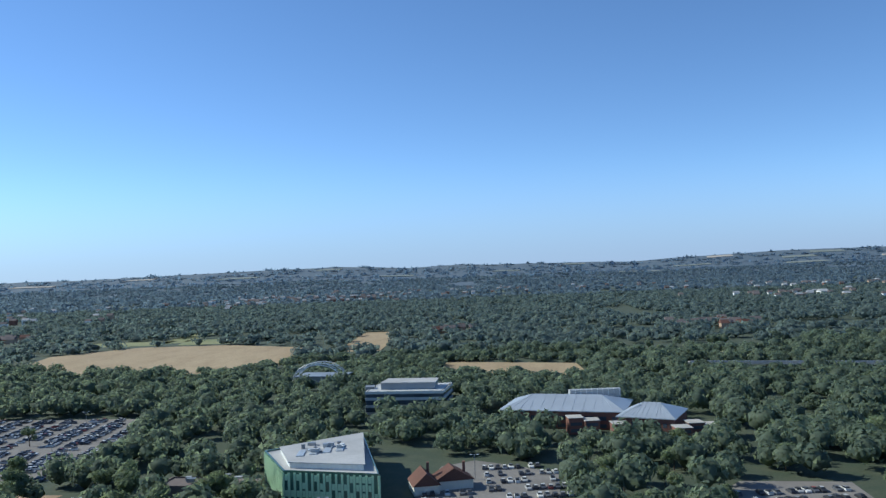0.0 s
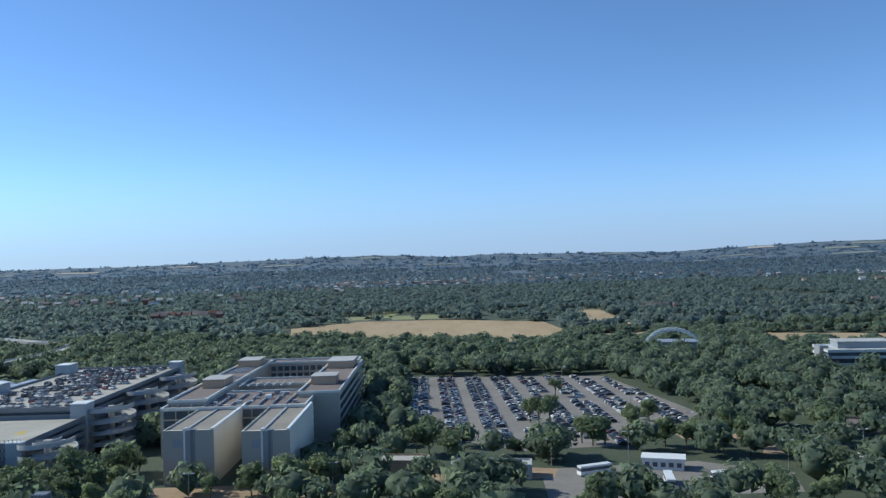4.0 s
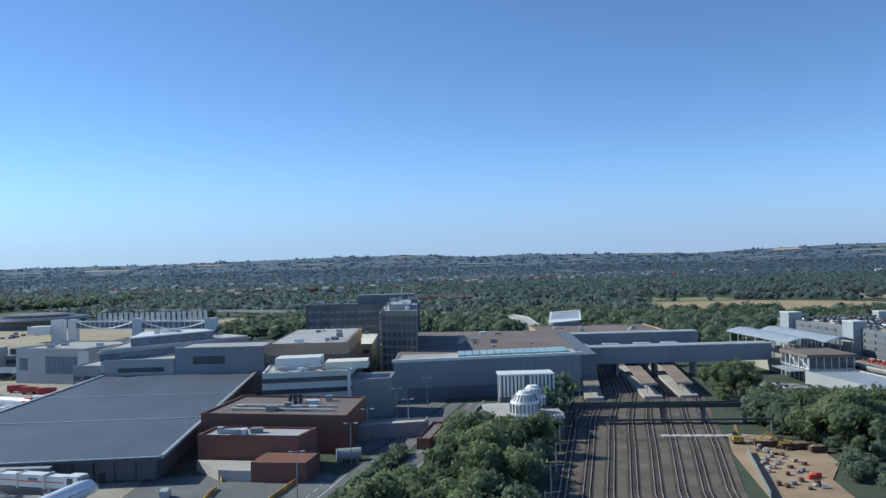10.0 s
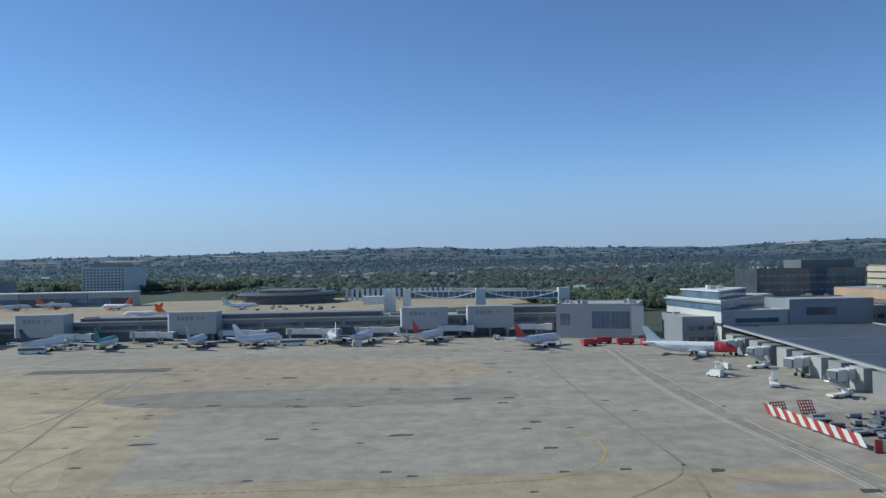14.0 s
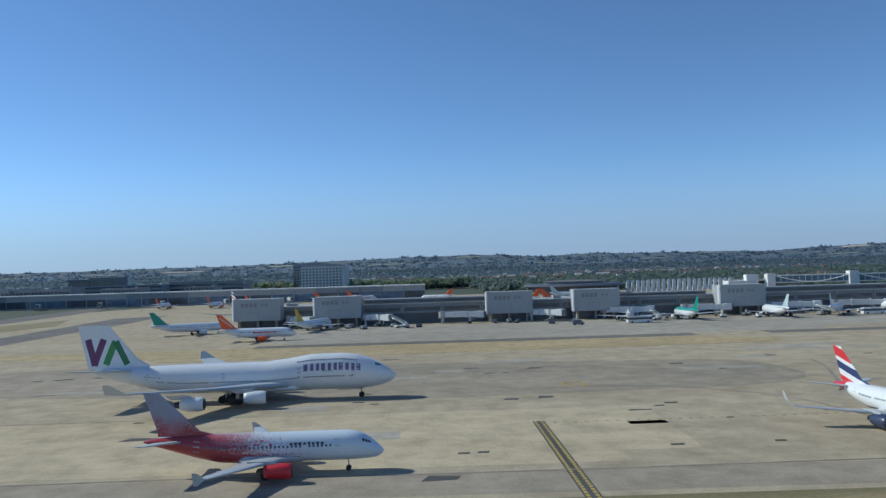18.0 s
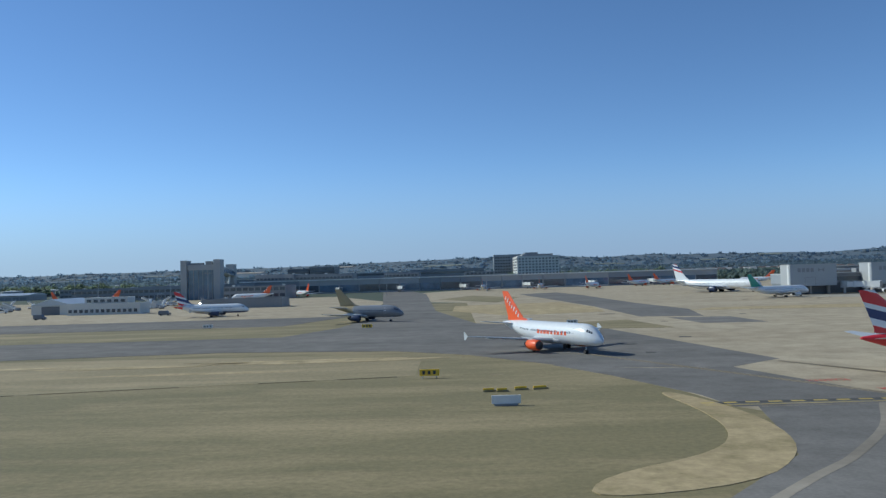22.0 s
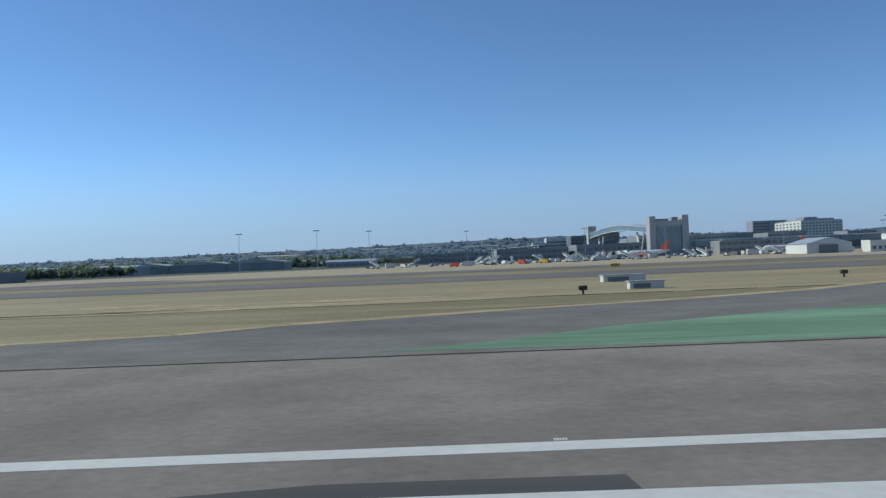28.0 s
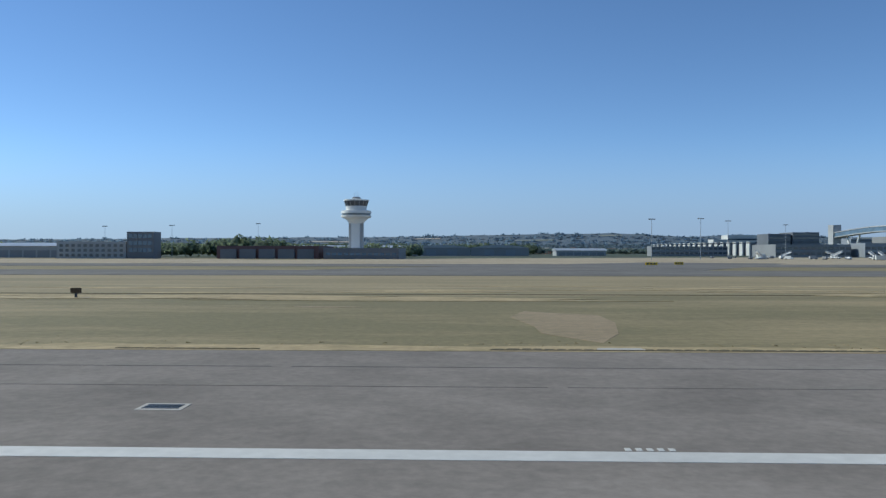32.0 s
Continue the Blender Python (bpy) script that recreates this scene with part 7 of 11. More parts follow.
part("base", Mesh().box(-652, -636, 470, 492, 0, 15), MIDG, m)

# platforms and tracks
BED_Y = (118, 170, 210, 250, 300, 370, 515)
BED_W = (-713, -702, -693, -684, -669, -655, -641)
BED_E = (-676, -664, -652, -641, -627, -616, -602)
slab("track_bed", [(x - 2, y) for x, y in zip(BED_W, BED_Y)] + [(x + 2, y) for x, y in zip(BED_E[::-1], BED_Y[::-1])], -0.3, 0.12, BALLAST, "rusty ballast bed of a wide railway", category="railway")
SLEEP = plain("weathered_sleeper", (0.15, 0.12, 0.095), 0.9, vary=0.25)
RAIL = plain("rail_steel", (0.40, 0.34, 0.29), 0.45, 0.4)


def track(f):
    """One track: two rails on sleepers."""
    t = thing("railway_track", "rusty rails on concrete sleepers", "railway track", (0, 0, 0), 0, "tracks into the station")
    path = [(w + (e - w) * f, y) for w, e, y in zip(BED_W, BED_E, BED_Y)]
    st = Mesh()
    for p, q in zip(path, path[1:]):
        st.add([(p[0] - 1.5, p[1], 0.14), (p[0] + 1.5, p[1], 0.14), (q[0] + 1.5, q[1], 0.14), (q[0] - 1.5, q[1], 0.14), (p[0] - 1.7, p[1], 0.05), (p[0] + 1.7, p[1], 0.05), (q[0] + 1.7, q[1], 0.05), (q[0] - 1.7, q[1], 0.05)], [(0, 1, 2, 3), (4, 0, 3, 7), (1, 5, 6, 2)])
    part("ballast_strip", st, OILED, t)
    for side in (-0.72, 0.72):
        r = Mesh()
        for p, q in zip(path, path[1:]):
            r.beam((p[0] + side, p[1], 0.3), (q[0] + side, q[1], 0.3), 0.2, 0.18)
        part("rail", r, RAIL, t)
    sl = Mesh()
    for p, q in zip(path, path[1:]):
        n = int(math.dist(p, q) / 1.6)
        for k in range(n):
            x, y = p[0] + (q[0] - p[0]) * k / n, p[1] + (q[1] - p[1]) * k / n
            if y < 420:
                sl.box(x - 1.25, x + 1.25, y - 0.14, y + 0.14, 0.1, 0.22)
    tagged(part("sleeper_row", sl, SLEEP, t), kind="stuff")


for k in range(8):
    track((k + 0.2) / 7.4)
CANOPY = plain("weathered_canopy_felt", (0.30, 0.23, 0.18), 0.9, vary=0.2)
for xa, xb in ((-671.5, -655), (-650.5, -636), (-637.5, -620.5)):
    p = thing("platform", "concrete station platform under a brown felt canopy", "platform", (0, 0, 0), 0, "station platforms")
    part("slab", Mesh().prism([(xa, 287), (xa + 6.5, 287), (xb + 7, 400), (xb, 400)], -0.2, 1.1), CONC, p)
    part("canopy", Mesh().prism([(xa + 0.4, 292), (xa + 6.2, 292), (xb + 6.2, 385), (xb + 0.4, 385)], 4.6, 5.0), CANOPY, p)
    part("fascia", Mesh().prism([(xa + 0.3, 291.7), (xa + 6.3, 291.7), (xa + 6.3, 292), (xa + 0.3, 292)], 4.3, 5.1), GREYP, p)
    for k in range(8):
        f = k / 7
        part("column", Mesh().tube((xa + 3.2 + (xb - xa) * f, 294 + 88 * f, 1.1), (xa + 3.2 + (xb - xa) * f, 294 + 88 * f, 4.6), 0.14, n=6), STEEL, p)
fb = thing("footbridge", "dark steel footbridge over the tracks", "bridge")
part("girder", Mesh().beam((-684, 246, 5.6), (-632, 240, 5.6), 0.4, 1.3).beam((-684, 249, 5.6), (-632, 243, 5.6), 0.4, 1.3), DARKM, fb)
part("deck", Mesh().beam((-684, 247.5, 5.0), (-632, 241.5, 5.0), 3, 0.3), DARKM, fb)
for x in (-683, -657, -645, -633):
    part("leg", Mesh().box(x - 0.35, x + 0.35, 247.5 - (x + 684) * 0.115 - 1.5, 247.5 - (x + 684) * 0.115 + 1.5, -0.2, 5), DARKG, fb)
fb = thing("signal_bridge", "thin dark pipe bridge over the tracks", "bridge")
part("pipe", Mesh().beam((-679, 224, 5.3), (-634, 219, 5.3), 0.5, 0.5), DARKM, fb)
for x in (-678.5, -634.5):
    part("post", Mesh().tube((x, 224 - (x + 679) * 0.11, 0), (x, 224 - (x + 679) * 0.11, 5.2), 0.2, n=6), STEEL, fb)
cr = thing("track_crossing", "pale boarded crossing over the tracks", "crossing")
for k in range(8):
    part("board", Mesh().box(-663 + k * 2.9, -660.6 + k * 2.9, 223.6 - k * 0.4, 226.4 - k * 0.4, 0.2, 0.42), CONC, cr)
for k in range(9):
    y = 150 + k * 20
    x = float(np.interp(y, BED_Y, BED_W)) - 1.2
    g = thing("signal_gantry", "slim grey overhead line mast", "mast", (x, y, 0), 0, "masts along the tracks")
    part("mast", Mesh().tube((0, 0, 0), (0, 0, 7), 0.14, n=6), STEEL, g)
    part("arm", Mesh().tube((0, 0, 6.6), (3.2, 0, 6.9), 0.07, n=5), STEEL, g)
slab("work_site", [(-660, 160), (-643, 160), (-640, 176), (-631, 190), (-628, 206), (-634, 222), (-644, 226), (-651, 205)], -0.2, 0.2, SOIL, "bare earth construction site beside the tracks")
DIGGER = plain("dusty_digger_yellow", (0.42, 0.27, 0.05), 0.7, vary=0.25, coords="Object")
RUSTED = plain("rusty_scrap_steel", (0.13, 0.085, 0.06), 0.85, vary=0.3)
for k in range(5):
    wg = thing("spoil_skip", "long rusty skip of spoil on the site", "skip", (-641 + k * 2.6, 209 - k * 1.9 + (k % 2) * 2.0, 0.2), rng.uniform(-30, 10), "skips on the site")
    part("tub", Mesh().prism([(-2.2, -0.9), (2.2, -0.9), (2.2, 0.9), (-2.2, 0.9)], 0.3, 1.5), RUSTED, wg)
    part("rim", Mesh().box(-2.3, 2.3, -1.0, -0.85, 1.4, 1.6).box(-2.3, 2.3, 0.85, 1.0, 1.4, 1.6), RUSTED, wg)
    part("spoil", Mesh().add([(-2, -0.8, 1.5), (2, -0.8, 1.5), (2, 0.8, 1.5), (-2, 0.8, 1.5), (-0.6, 0, 2.1), (0.9, 0.1, 2.0)], [(0, 1, 5, 4), (1, 2, 5), (2, 3, 4, 5), (3, 0, 4)]), SOIL, wg)
for x, y, t in ((-637, 206.5, 150), (-646, 214, 80)):
    d = thing("excavator", "yellow excavator with a dark cab", "excavator", (x, y, 0.2), t, "diggers on the site")
    part("track", Mesh().box(-1.8, 1.8, -1.3, -0.7, 0, 0.8), DARKM, d)
    part("track", Mesh().box(-1.8, 1.8, 0.7, 1.3, 0, 0.8), DARKM, d)
    part("body", Mesh().box(-1.9, 1.2, -1.3, 1.3, 0.8, 2.0), DIGGER, d)
    part("cab", Mesh().box(0.0, 1.3, 0.1, 1.2, 2.0, 3.1), GLASS, d)
    part("boom", Mesh().beam((1, -0.3, 1.8), (4, -0.3, 4), 0.4, 0.5).beam((4, -0.3, 4), (5.6, -0.3, 1.8), 0.3, 0.4), DIGGER, d)
    part("bucket", Mesh().prism([(5.2, -0.7), (6.1, -0.7), (6.1, 0.1), (5.2, 0.1)], 1.0, 1.8), DARKM, d)
rr = random.Random(6)
for k in range(44):
    y = rr.uniform(168, 218)
    x = rr.uniform(-655 + (y - 168) * 0.24, -645 + (y - 168) * 0.24)
    o = thing("material_stack", "small stack of building material on bare earth", "stack", (x, y, 0.2), rr.uniform(0, 90), "building materials")
    part("pallet", Mesh().box(-0.7, 0.7, -0.45, 0.45, 0, 0.15), BARK, o)
    part("load", Mesh().box(-0.65, 0.65, -0.4, 0.4, 0.15, 0.4 + 0.6 * rr.random()), rr.choice((CONC, GREYP, RUSTED, RUSTED, MIDG, BRICKT, WHITEF)), o)
for x, y in ((-644, 177), (-642.5, 178.2)):
    o = thing("road_barrier", "red plastic road barrier on the site", "barrier", (x, y, 0.2), 15, "barriers on the site")
    part("body", Mesh().box(-1.1, 1.1, -0.25, 0.25, 0, 1.0), REDP, o)
sf = thing("site_fence", "grey mesh fence between the tracks and the site", "fence")
for k in range(12):
    f0, f1 = k / 12, (k + 1) / 12
    xa, ya, xb, yb = -659.5 + 11.5 * f0, 163 + 40 * f0, -659.5 + 11.5 * f1, 163 + 40 * f1
    part("panel", Mesh().beam((xa, ya, 1.0), (xb, yb, 1.0), 0.06, 1.7), MIDG, sf)
    part("post", Mesh().box(xa - 0.08, xa + 0.08, ya - 0.08, ya + 0.08, 0, 2.1), STEEL, sf)

# terminal hall
TEALG = glassy("pale_teal_glazing", (0.30, 0.42, 0.42), 0.3)
th = thing("terminal_hall", "large blue-grey terminal hall with a glazed roof strip", "building")
part("wall", Mesh().prism([(-740, 298), (-668.5, 309), (-660, 418), (-736, 430)], -0.5, 14.6), BLUEG, th)
part("roof", Mesh().prism([(-739.4, 299), (-669, 309.8), (-660.6, 417.4), (-735.4, 429.4)], 14.6, 14.9), ROOFB, th)
part("cornice", Mesh().prism([(-740.6, 297.4), (-668, 308.4), (-668, 310.2), (-740.6, 299.2)], 14.2, 15.2), WHITE, th)
part("pale_roof", Mesh().prism([(-738, 300.5), (-670, 311), (-669, 324), (-737, 316)], 14.9, 15.0), ROOFG, th)
for k in range(15):
    x, y = -716 + k * 2.9, 303.5 + k * 0.44
    part("skylight", Mesh().prism([(x, y), (x + 2.6, y + 0.4), (x + 3.2, y + 15.4), (x + 0.6, y + 15)], 15.0, 15.8), TEALG, th)
roof_plant(th, -725, -680, 340, 410, 14.9, 12, 22)
panels = Mesh()
for k in range(1, 24):
    f = k / 24
    x, y = -740 + 71.5 * f, 298 + 11 * f
    panels.box(x - 0.06, x + 0.06, y - 0.12, y + 0.1, 0, 14.4)
part("panel_joints", panels, MIDG, th)
part("dark_end", Mesh().prism([(-668.4, 309.5), (-662, 311), (-653, 420), (-659.5, 419)], -0.5, 14.0), DARKG, th)
# dark panel on the flush wall, its colour replacing the shade of a recess
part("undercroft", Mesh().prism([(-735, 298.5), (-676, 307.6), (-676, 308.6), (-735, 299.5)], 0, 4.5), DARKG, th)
# striped plant box and domes
sb = thing("plant_enclosure", "white box striped with vertical slats", "plant")
part("body", Mesh().box(-705.2, -688.3, 254.6, 263, -0.2, 14.3), DARKG, sb)
part("roof", Mesh().box(-705.6, -687.9, 254, 263.4, 14.3, 14.7), WHITE, sb)
for k in range(15):
    x = -705.4 + k * 1.2
    if k != 7:
        part("slat", Mesh().box(x, x + 0.62, 254, 254.6, 7.6, 14.3), WHITE, sb)
dm = thing("cooling_towers", "white ribbed domed cooling towers on a railed plinth", "plant")
for x, y, r in ((-700.2, 233.6, 4.2), (-696.4, 243.5, 4.0)):
    d = part("dome", Mesh().rings([[(x + r * s * math.cos(2 * math.pi * i / 24), y + r * s * math.sin(2 * math.pi * i / 24), 6.4 + z) for i in range(24)] for s, z in ((1, 0), (1, 2.9), (0.92, 3.7), (0.62, 5.4), (0.48, 5.7), (0.1, 5.8))]), WHITE, dm)
    for k in range(22):
        a = 2 * math.pi * k / 22
        c, q = math.cos(a), math.sin(a)
        part("louvre_gap", Mesh().beam((x + r * 1.01 * c, y + r * 1.01 * q, 6.6), (x + r * 1.01 * c, y + r * 1.01 * q, 9.2), 0.4, 0.4).beam((x + r * 0.93 * c, y + r * 0.93 * q, 10.1), (x + r * 0.64 * c, y + r * 0.64 * q, 11.7), 0.3, 0.3), MIDG, d)
    part("cap", Mesh().tube((x, y, 12.1), (x, y, 12.7), r * 0.5, r * 0.4, 20), WHITE, d)
part("plinth", Mesh().box(-711, -690, 227.6, 250, -0.3, 5.6), DARKG, dm)
part("deck", Mesh().box(-711.4, -689.6, 227.2, 250.4, 5.6, 6.4), CONC, dm)
for k in range(20):
    part("fin", Mesh().box(-711.3 + k * 1.1, -710.7 + k * 1.1, 226.9, 227.2, 5.4, 6.9), WHITE, dm)

# slab office tower and the dark glass block behind it
TOWERT = plain("grey_tower_panel", (0.20, 0.195, 0.185), 0.75, vary=0.1)
TANB = plain("tan_tower_band", (0.43, 0.375, 0.285), 0.75, vary=0.08)
tw = block("office_tower", "tall narrow office slab with tan bands and gridded ends", [(-746, 334), (-731, 328), (-731, 405), (-746, 411)], 31.0, TOWERT, ROOFG)
for z in range(9):
    part("tan_band", Mesh().prism([(-746.55, 333.2), (-746.0, 333.2), (-746.0, 411.6), (-746.55, 411.6)], 1.9 + z * 3.3, 4.35 + z * 3.3), TANB, tw, "tan facing band")
    window_row(tw, (-746.1, 410), (-746.1, 335), 1.05 + z * 3.3, 0.9, 11, 0.06, GLASS, 0.06)
    window_row(tw, (-745.6, 333.8), (-731.4, 328.1), 0.9 + z * 3.3, 2.2, 7, 0.34, GLASS, 0.12)
    part("window_band", Mesh().box(-731.02, -730.9, 330, 404, 1.0 + z * 3.3, 2.8 + z * 3.3), GLASS, tw)
part("penthouse", Mesh().box(-743, -734, 345, 395, 31.0, 33.6), GREYP, tw)
roof_plant(tw, -743, -734, 338, 402, 33.6, 10, 31)
for x, y in ((-744, 337), (-735, 334)):
    part("roof_dish", Mesh().tube((x, y, 31), (x, y, 32.6), 0.2, n=6).tube((x, y, 32.4), (x - 0.5, y - 0.9, 32.9), 0.9, 0.3, 10), WHITE, tw)
part("mast", Mesh().tube((-738, 372, 33), (-738, 372, 41), 0.12, n=5), STEEL, tw)
dk = block("office_tower", "broad dark glass office block", rect(-792, -730, 442, 472), 29.5, GLASS, ROOFD)
for z in range(7):
    window_row(dk, (-791, 441.9), (-731, 441.9), 1.2 + z * 4.0, 1.3, 16, 0.24, GLASSB, 0.08)
part("penthouse", Mesh().box(-764, -733, 447, 468, 29.5, 34.5), DARKG, dk)
roof_plant(dk, -788, -768, 446, 468, 29.6, 8, 32)

# stepped white office
so = block("office_building", "stepped white office with long dark window bands", [(-781, 262), (-753, 266), (-752, 288), (-783, 284)], 15.5, WHITEF, ROOFG)
for z in range(4):
    part("window_band", Mesh().prism([(-781.2, 261.8), (-752.8, 265.8), (-751.8, 288.2), (-783.2, 284.2)], 2.0 + z * 3.6, 3.5 + z * 3.6), GLASS, so)
part("white_box", Mesh().prism([(-779, 274), (-764, 276), (-764, 286), (-779, 284)], 15.5, 19.4), WHITE, so)
part("cream_box", Mesh().prism([(-762, 272), (-748, 274), (-748, 284), (-762, 282)], 15.5, 18), CREAM, so)
part("lower_step", Mesh().prism([(-753, 268), (-740, 270), (-739, 287), (-752, 286)], -0.5, 12.5), MIDG, so)
part("white_post", Mesh().box(-754, -753, 264.6, 265.6, 0, 17), WHITE, so)
roof_plant(so, -778, -756, 266, 273, 15.6, 9, 41)
# brick offices
bb = block("brick_building", "brown brick office with a recessed roof plant deck", [(-791, 226), (-750, 216), (-747, 247), (-786, 256)], 9.6, BRICK, ROOFB)
roof_plant(bb, -785, -753, 228, 246, 9.7, 14, 42)
part("duct", Mesh().tube((-784, 232, 10.2), (-754, 225, 10.2), 0.35, n=6).tube((-784, 238, 10.2), (-754, 231, 10.2), 0.35, n=6), STEEL, bb)
for k in range(3):
    part("flue", Mesh().tube((-768 + k * 1.5, 236, 9.6), (-768 + k * 1.5, 236, 13.2), 0.6, n=8), DARKM, bb)
bb = block("brick_building", "red brick block with a pale flat roof", [(-786, 204), (-760, 199), (-757, 209), (-784, 215)], 8.0, BRICK, ROOFG)
part("wing", Mesh().prism([(-770, 190), (-757, 188), (-755, 199), (-760, 200), (-768, 201)], -0.3, 4.6), BRICK, bb)
part("ramp_wall", Mesh().prism([(-786, 203), (-770, 200), (-770, 190), (-778, 192)], -0.3, 2.6), CONC, bb)
roof_plant(bb, -782, -762, 204, 210, 8.1, 7, 43)
HOARD = plain("faded_orange_hoarding", (0.55, 0.30, 0.08), 0.7, vary=0.2)
fence = thing("site_fence", "faded orange site hoarding round a yard", "fence")
for loop in ([(-782, 200), (-780.5, 197.2), (-776.8, 190.8)], [(-776.6, 184.7), (-777.1, 163.2), (-776.7, 146.8)], [(-770.6, 194.6), (-758.8, 191.3), (-763.2, 171.3), (-765.4, 158.1), (-766, 146)], [(-774.6, 151.3), (-772.9, 145.6), (-766, 146)]):
    for p, q in zip(loop, loop[1:]):
        n = int(math.dist(p, q) / 2.2) + 1
        for k in range(n):
            u, v = [tuple(p[j] + (q[j] - p[j]) * (k + e) / n for j in (0, 1)) for e in (0.05, 0.95)]
            part("panel", Mesh().beam((*u, 0.5), (*v, 0.5), 0.2, 1.0), HOARD if k % 4 else YELLOW, fence)
slab("service_yard", [(-796, 120), (-742, 120), (-744, 190), (-760, 200), (-796, 196)], -0.3, 0.06, ASPH, "dark asphalt service yard", category="road")

# dual carriageway and car parks by the tracks
slab("road", [(-763, 90), (-750, 90), (-700, 288), (-713.7, 290)], -0.3, 0.1, ASPH, "dark dual carriageway beside the terminal", category="road")
mk = Mesh()
for k in range(40):
    y = 96 + k * 5
    x = -751.6 + (y - 90) * 0.2525
    mk.box(x - 0.12, x + 0.12, y, y + 2.2, 0.05, 0.13)
solid("lane_marks", mk, LINEW, "white dashed lane marks", "marking", "", "structure")
for dx in (-1.2, 6.0):
    solid("crash_barrier", Mesh().beam((-756.5 + dx, 90, 0.55), (-706.8 + dx * 0.8, 289, 0.55), 0.35, 0.7), CONC, "pale concrete road barrier", "barrier", "", "structure")
m = Mesh()
for dx in (-6.0, 0.6, 5.0):
    m.beam((-756.5 + dx, 90, 0.11), (-706.8 + dx * 0.9, 289, 0.11), 0.2, 0.03)
m.beam((-758.4, 150, 0.11), (-748, 195, 0.11), 0.25, 0.03).beam((-754.8, 150, 0.11), (-744.6, 195, 0.11), 0.25, 0.03)
for k in range(9):
    m.beam((-760.6 + k * 1.06, 150 + k * 5, 0.11), (-760.0 + k * 1.06, 152.4 + k * 5, 0.11), 0.2, 0.03)
solid("edge_lines", m, LINEW, "white painted edge lines of the roads", "marking", "", "structure")
b = block("low_building", "dark red flat-roofed shelter beside the road", [(-731.5, 218), (-728, 217), (-723, 240), (-726.6, 241)], 2.6, BRICK, ROOFB)
b = block("low_building", "pale flat-roofed shed in the service yard", [(-752, 232), (-729, 236), (-728, 243), (-751, 239)], 3.6, MIDG, CONC)
tk_ = thing("storage_tank", "pale rounded tank beside the brick offices", "tank", (-749, 208, 0))
part("shell", Mesh().tube((-3, 0, 1.6), (3.2, 1, 1.6), 1.6, n=14), GREYP, tk_)
part("cradle", Mesh().box(-2.4, -1.6, -1.2, 1.2, 0, 0.5).box(1.8, 2.6, -0.6, 1.8, 0, 0.5), CONC, tk_)
slab("road", [(-773, 90), (-757, 157), (-741, 222), (-719.5, 291), (-715, 291), (-738, 200), (-749, 156), (-765.5, 90)], -0.3, 0.09, ASPH, "older grey road beside the dual carriageway", category="road")
slab("service_yard", [(-752, 205), (-742, 222), (-721, 291), (-722, 308), (-752, 300)], -0.3, 0.05, ASPH, "asphalt yard behind the brick offices", category="road")
slab("car_park", [(-600, 264), (-574, 258), (-566, 292), (-596, 298)], -0.3, 0.06, LOTASPH, "small car park in front of the station", category="car park")
slab("car_park", [(-632, 140), (-508, 140), (-508, 200), (-612, 206)], -0.3, 0.06, LOTASPH, "asphalt car park under the approach", category="car park")
for r in range(3):
    for k in range(9):
        if rr.random() < 0.8:
            spots.append((-596 + k * 2.9 + r, 266 + r * 9.5 - k * 0.4, 0.06, 95))
for r in range(4):
    for k in range(58):
        x = -618 + k * 2.75
        if rr.random() < 0.7 and x < -512:
            spots.append((x, 152 + r * 12 + rr.uniform(-0.3, 0.3), 0.06, 90 + rr.choice((0, 180))))
for x, y, t, c in ((-742.2, 156, 76, 0), (-726.4, 187, 76, 1), (-734.6, 191.7, 256, 2), (-717.8, 258.4, 76, 3), (-713, 240, 256, 4), (-722.8, 238.1, 256, 5), (-731.5, 156, 76, 6)):
    car(x, y, 0.1, t, random.Random(c), True, "cars on the road")
for x, y in ((-745, 225), (-748, 205), (-757, 175), (-738, 262), (-728, 285), (-734, 240)):
    lamp_post(x, y, 10)

# low flat-roofed sheds beside the car park
SHEDR = plain("dark_felt_roof", (0.13, 0.112, 0.10), 0.9, vary=0.2)
for pts, wall, roof, lab in (([(-477, 171), (-450, 173), (-448.5, 194), (-472, 197)], BRICKT, SHEDR, "low shed with a brown flat roof and skylights"), ([(-447, 168), (-400, 168), (-400, 191), (-446, 192)], BRICK, SHEDR, "low brick shed with a brown flat roof")):
    b = block("low_building", lab, pts, 5.6, wall, roof)
    x0, y0 = pts[0]
    for i in range(5):
        for j in range(2):
            part("skylight", Mesh().box(x0 + 6 + i * 4.2, x0 + 7.8 + i * 4.2, y0 + 7 + j * 7, y0 + 9 + j * 7, 5.6, 6.1), GREYP, b)
    for i in range(3):
        part("roof_seam", Mesh().box(x0 + 6 + i * 8, x0 + 6.3 + i * 8, y0 + 4, y0 + 20, 5.6, 5.8), CONC, b)
tt = thing("louvre_tower", "dark louvred ventilation tower beside the road", "tower", (-451.5, 211, 0))
part("core", Mesh().box(-1.8, 1.8, -1.8, 1.8, -0.2, 10.5), DARKG, tt)
for k in range(5):
    part("louvre", Mesh().box(-1.9 + k * 0.8, -1.6 + k * 0.8, -1.95, -1.8, 0.3, 10.8), MIDG, tt)


